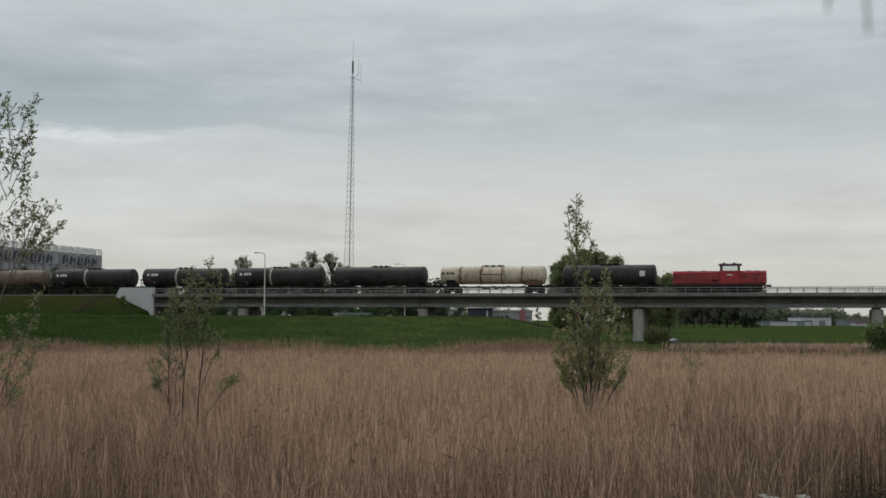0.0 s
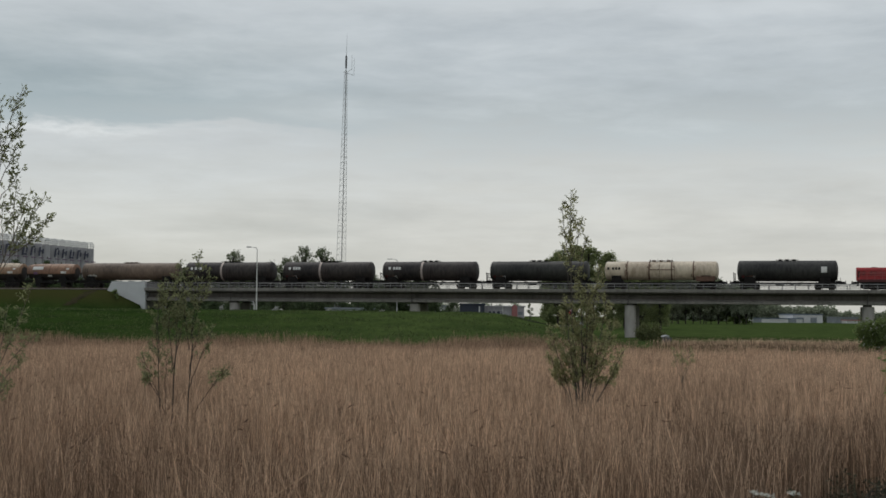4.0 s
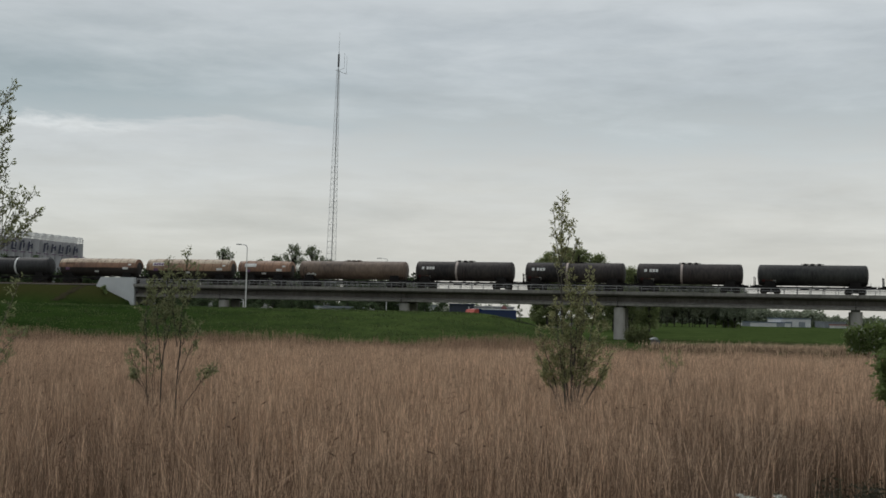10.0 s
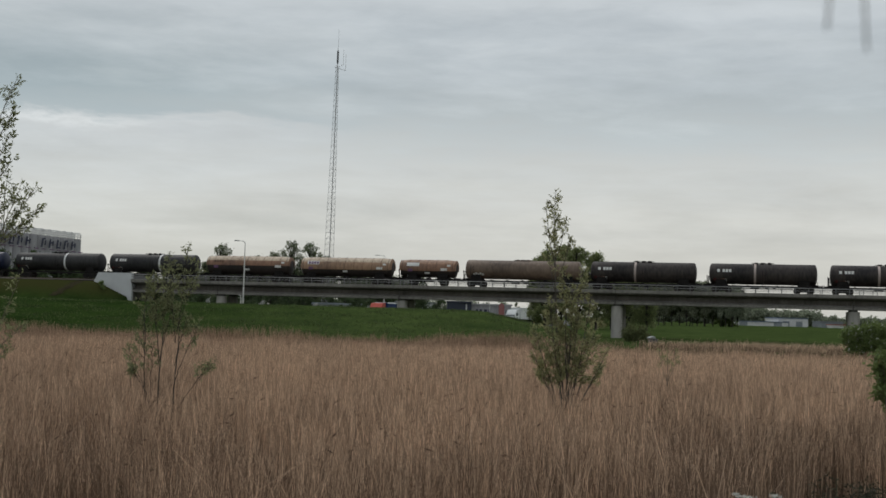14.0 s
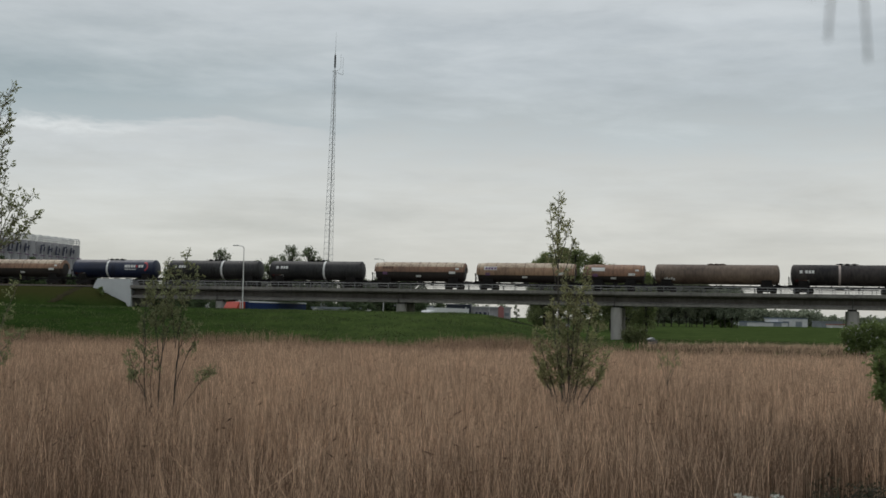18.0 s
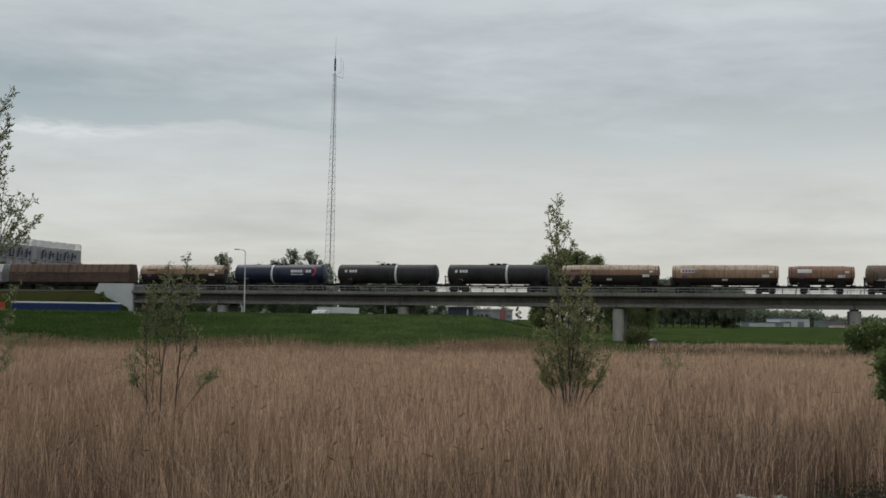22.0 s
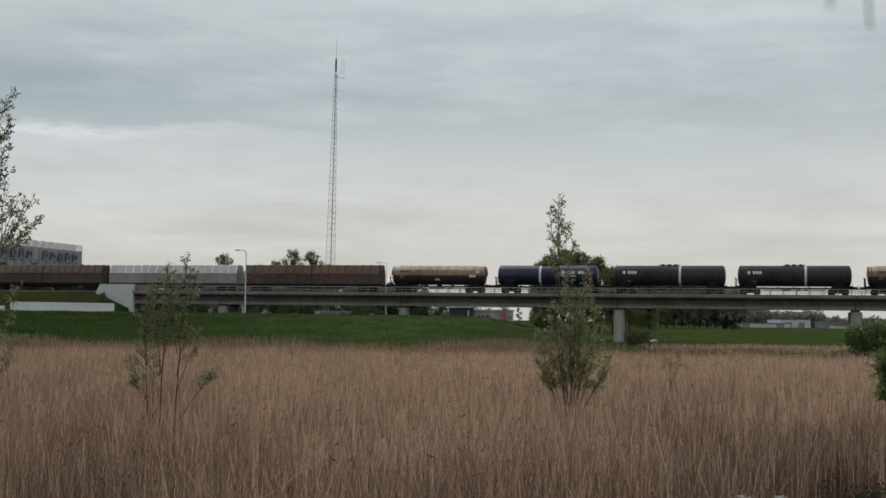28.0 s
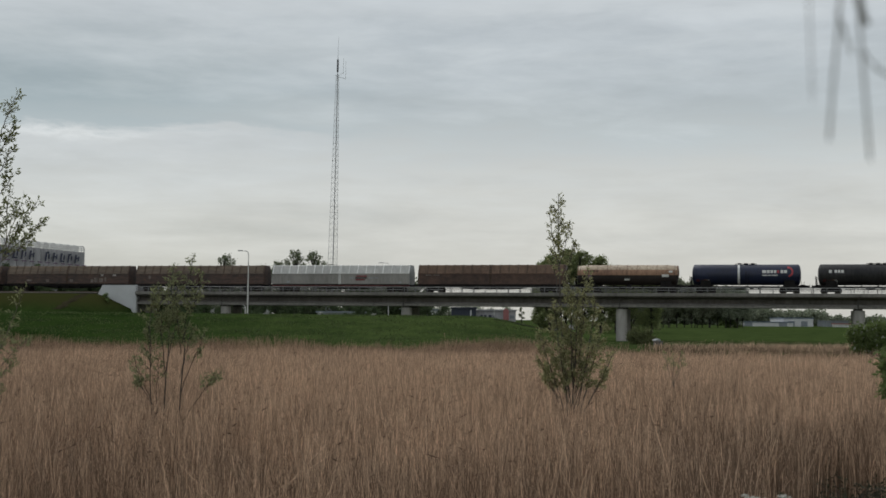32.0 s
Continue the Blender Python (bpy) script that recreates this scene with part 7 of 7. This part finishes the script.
    ob = new("reed_bed", soup("reed_bed", np.concatenate(V), faces, [M["reed"], M["reed_head"], M["reed_old_shaded"], M["reed_brown"]], np.concatenate(idx)))
    tagged(ob, "dense bed of dry tan reeds with feathery plumes", "reeds", kind="stuff")
    REEDS.append(ob)


# nearest rows: the shaded front of the bed comes from dark stems
reed_patch(16, 25, 84, 22, 0.0085, 2, 0.004, clump=0.15, dark_share=0.58, shade_right=0.40)
reed_patch(25, 34, 66, 23, 0.010, 3, 0.010, clump=0.18, dark_share=0.30, shade_right=0.45)
reed_patch(34, 50, 50, 24, 0.012, 3, 0.022, clump=0.22, dark_share=0.14, shade_right=0.08)
reed_patch(50, 72, 40, 25, 0.014, 3, 0.030, dark_share=0.07)
reed_patch(72, 91, 34, 26, 0.018, 3, 0.030, dark_share=0.06)
reed_patch(88, 98, 30, 31, 0.022, 3, 0.06, dark_share=0.12, tint=3)
reed_patch(93, 110, 58, 32, 0.019, 3, 0.20, dark_share=0.18, far=104.0, x_to=14.0, tall=0.84, tint=3)
reed_patch(17, 34, 6.0, 28, 0.010, 1, 0.02, tall=1.12, bend=1.5)
reed_patch(92, 106, 34, 27, 0.026, 1, 0.0, tall=0.30, x_from=8.0, far=101.5, dark_share=0.72, tint=3)
reed_patch(103, 124, 9, 29, 0.040, 2, 0.0, tall=0.31, x_from=21.0, far=122.0, dark_share=0.94)
reed_patch(122, 140, 7, 30, 0.050, 2, 0.0, tall=0.17, x_from=31.0, far=137.0, dark_share=0.7)


def dike_grass():
    """Uneven tufts of grass over the dike, the bank and the near meadow."""
    rng = np.random.default_rng(41)
    n = 90000
    x, y = rng.uniform(-62, 60, n), rng.uniform(99, 156, n)
    clump = np.sin(0.9 * x + 1.4 * np.sin(0.5 * y)) + np.sin(0.7 * y + 1.1 * np.sin(0.33 * x)) + rng.normal(0, 0.9, n)
    keep = (clump > -0.4) & (np.abs(x) < 0.39 * y + 3)
    x, y, clump = x[keep], y[keep], clump[keep]
    n = len(x)
    h = np.clip(0.10 + 0.035 * clump + rng.normal(0, 0.04, n), 0.04, 0.30)
    a = rng.uniform(0, math.pi, n)
    w = rng.uniform(0.03, 0.07, n)
    base = np.stack([x, y, ground_height(x, y) - 0.02], -1)
    side = np.stack([np.cos(a) * w, np.sin(a) * w, np.zeros(n)], -1)
    tip = base + np.stack([rng.normal(0, 0.05, n), rng.normal(0, 0.05, n), h], -1)
    v = np.stack([base - side, base + side, tip], 1).reshape(-1, 3)
    ob = new("grass", soup("grass", v, np.arange(n)[:, None] * 3 + np.arange(3)[None], [M["grass_blade"]]))
    tagged(ob, "uneven tufts of green grass on the dike", "grass", kind="stuff")


dike_grass()


# ---- lorries on the road ----
def road_curve():
    p = np.array(ROAD, dtype=float)
    out = []
    for i in range(len(p) - 1):
        a, b, c, d = p[max(i - 1, 0)], p[i], p[i + 1], p[min(i + 2, len(p) - 1)]
        for t in np.linspace(0, 1, 12, endpoint=False):
            out.append(0.5 * (2 * b + (c - a) * t + (2 * a - 5 * b + 4 * c - d) * t * t + (3 * b - a - 3 * c + d) * t ** 3))
    out.append(p[-1])
    out = np.array(out)
    return out, np.concatenate([[0], np.cumsum(np.hypot(*np.diff(out, axis=0).T))])


ROAD_PTS, ROAD_LEN = road_curve()


def road_pose(d):
    x, y = np.interp(d, ROAD_LEN, ROAD_PTS[:, 0]), np.interp(d, ROAD_LEN, ROAD_PTS[:, 1])
    xa, ya = np.interp(d + 4, ROAD_LEN, ROAD_PTS[:, 0]), np.interp(d + 4, ROAD_LEN, ROAD_PTS[:, 1])
    xb, yb = np.interp(d - 6, ROAD_LEN, ROAD_PTS[:, 0]), np.interp(d - 6, ROAD_LEN, ROAD_PTS[:, 1])
    return pose(float(x), float(y), ROAD_Z + 0.30, 0, 0, math.degrees(math.atan2(ya - yb, xa - xb)))


def lorry(label, cab_m, body_m, roof_m, cab_h, length=13.4):
    w = thing("lorry", label, "lorry", road_pose(0), "lorries on the road")
    bm = prism(bmesh.new(), [(5.9, 0.55), (5.9, cab_h - 1.15), (8.05, cab_h - 1.15), (8.2, 1.6), (8.2, 0.55)], -1.22, 1.22)
    cab = part("cab", bm, cab_m, w)
    bm = prism(bmesh.new(), [(5.95, cab_h - 1.146), (5.95, cab_h), (7.3, cab_h - 0.1), (7.9, cab_h - 0.9), (8.0, cab_h - 1.146)], -1.18, 1.18)
    part("cab_roof", bm, cab_m, cab)
    bm = prism(bmesh.new(), [(8.06, 1.75), (8.0, cab_h - 1.2), (8.08, cab_h - 1.2), (8.21, 1.75)], -1.05, 1.05)
    part("windscreen", bm, M["glass"], cab)
    bm = bmesh.new()
    for y in (-1.225, 1.225):
        box(bm, 7.2, y, 2.15, 0.9, 0.02, 0.7)
    part("side_window", bm, M["glass"], cab)
    bm = box(bmesh.new(), 5.1 - length / 2, 0, 2.35, length, 2.5, 2.6, 0.04)
    tr = part("trailer_body", bm, body_m, w)
    bm = bmesh.new()
    for y in (-1.27, 1.27):
        box(bm, 5.1 - length / 2, y, 3.60, length + 0.02, 0.05, 0.16)
        box(bm, 5.1 - length / 2, y, 1.10, length + 0.02, 0.05, 0.14)
    part("side_rail", bm, roof_m, tr)
    part("trailer_roof", box(bmesh.new(), 5.1 - length / 2, 0, 3.69, length + 0.05, 2.52, 0.07, 0.02), roof_m, tr)
    bm = box(bmesh.new(), -0.5, 0, 0.92, 15.0, 1.0, 0.22)
    part("chassis", bm, M["under"], w)
    for x in (7.2, 4.2, -4.4, -5.7, -7.0):
        for y in (-1.05, 1.05):
            bm = rod(bmesh.new(), (x, y - 0.16, 0.5), (x, y + 0.16, 0.5), 0.5, seg=18)
            part("wheel", bm, M["tyre"], w)
    return w


blue_lorry = lorry("lorry with red cab and blue tarpaulin trailer", M["truck_red"], M["truck_blue"], M["truck_white"], 3.62, 14.4)
white_lorry = lorry("white box lorry on the road behind the dike", M["truck_white"], M["truck_white"], M["truck_white"], 3.2, 13.6)


# ---- what moves ----
def motions():
    for w, s in TRAIN:
        walk(w, [(t, track_pose(s + travelled(t), 0, RAIL_Z)) for t in range(0, 33)])
    steps = [0.1 * k for k in range(321)]
    gone = [travelled(t) for t in steps]
    for ob, (x, y, z), r in WHEELS:
        walk(ob, [(t, pose(x, y, z, 0, math.degrees(g / r) % 360.0, 0)) for t, g in zip(steps, gone)])
    # arc length along the road, at the white lorry's times
    mark = [float(np.interp(v, -ROAD_PTS[:, 1], ROAD_LEN)) for v in (-258.0, -196.0, -186.0, -179.0, -170.0, -166.5)]
    lt, ll = [0.0, 18.5, 23.0, 24.0, 25.0, 27.6, 29.0, 40.0], [mark[0] - 162.0] + mark[:-1] + [mark[-1] + 2.5, mark[-1] + 98.0]
    for ob, ahead in ((white_lorry, 0.12), (blue_lorry, 6.1)):
        walk(ob, [(t, road_pose(float(np.interp(t + ahead, lt, ll)))) for t in range(0, 33)])
    # the twig before the lens: (seconds, swing, lift)
    swing = ((0, -3.3, 0.22), (0.6, 4, 0.25), (1.5, 14, 0.2), (2.5, 9, 0.22), (3, 1.5, 0.19), (3.4, 5, 0.2), (4, 14, 0.25), (6, 16, 0.25), (8, 13, 0.25), (9, 1.5, 0.2), (9.6, 9, 0.2), (10.4, 15, 0.25), (11.2, 9, 0.22), (12, 12, 0.25), (12.6, 6, 0.2), (13, -1.5, 0.20), (13.6, 1, 0.2),
             (14, -2, 0.2), (14.4, 3, 0.2), (15.3, 10, 0.2), (16.5, -1, 0.2), (17, -4, 0.2), (17.6, 6, 0.2), (18.1, -2.5, 0.17), (18.6, -1, 0.06), (19.1, 10, 0.22), (20, 1.0, 0.1), (20.6, 7, 0.22), (21.5, 14, 0.25), (23, 16, 0.25), (24, 2, 0.2), (24.5, 6, 0.22), (25, -1, 0.17), (25.5, 2, 0.18),
             (26.4, 10, 0.22), (27.5, 6, 0.24), (28, -1.5, 0.23), (28.6, 1, 0.2), (29.2, 12, 0.25), (30.4, 15, 0.25), (31.1, 9, 0.2), (31.6, -1.5, 0.12), (32, -1.8, 0.05))
    walk(twig, [(t, pose(0.2175, 0.7, 4.76 + 0.4375 * dz, 0, -a - 3, 0)) for t, a, dz in swing])
    # the wind in the shrubs and over the reeds
    for ob, amount, phase in SWAYING:
        p = ob.matrix_basis.translation.copy()
        walk(ob, [(t * 0.8, pose(p.x, p.y, p.z, 0.3 * amount * math.sin(1.1 * t + phase), amount * math.sin(1.7 * t + phase) + 0.5 * amount * math.sin(0.63 * t + 2 * phase), 0)) for t in range(41)])
    for k, ob in enumerate(REEDS):
        walk(ob, [(t * 0.8, pose(0.035 * math.sin(1.5 * t + 1.1 * k) + 0.02 * math.sin(0.7 * t + k), 0.01 * math.sin(1.2 * t + k), 0)) for t in range(41)])


motions()
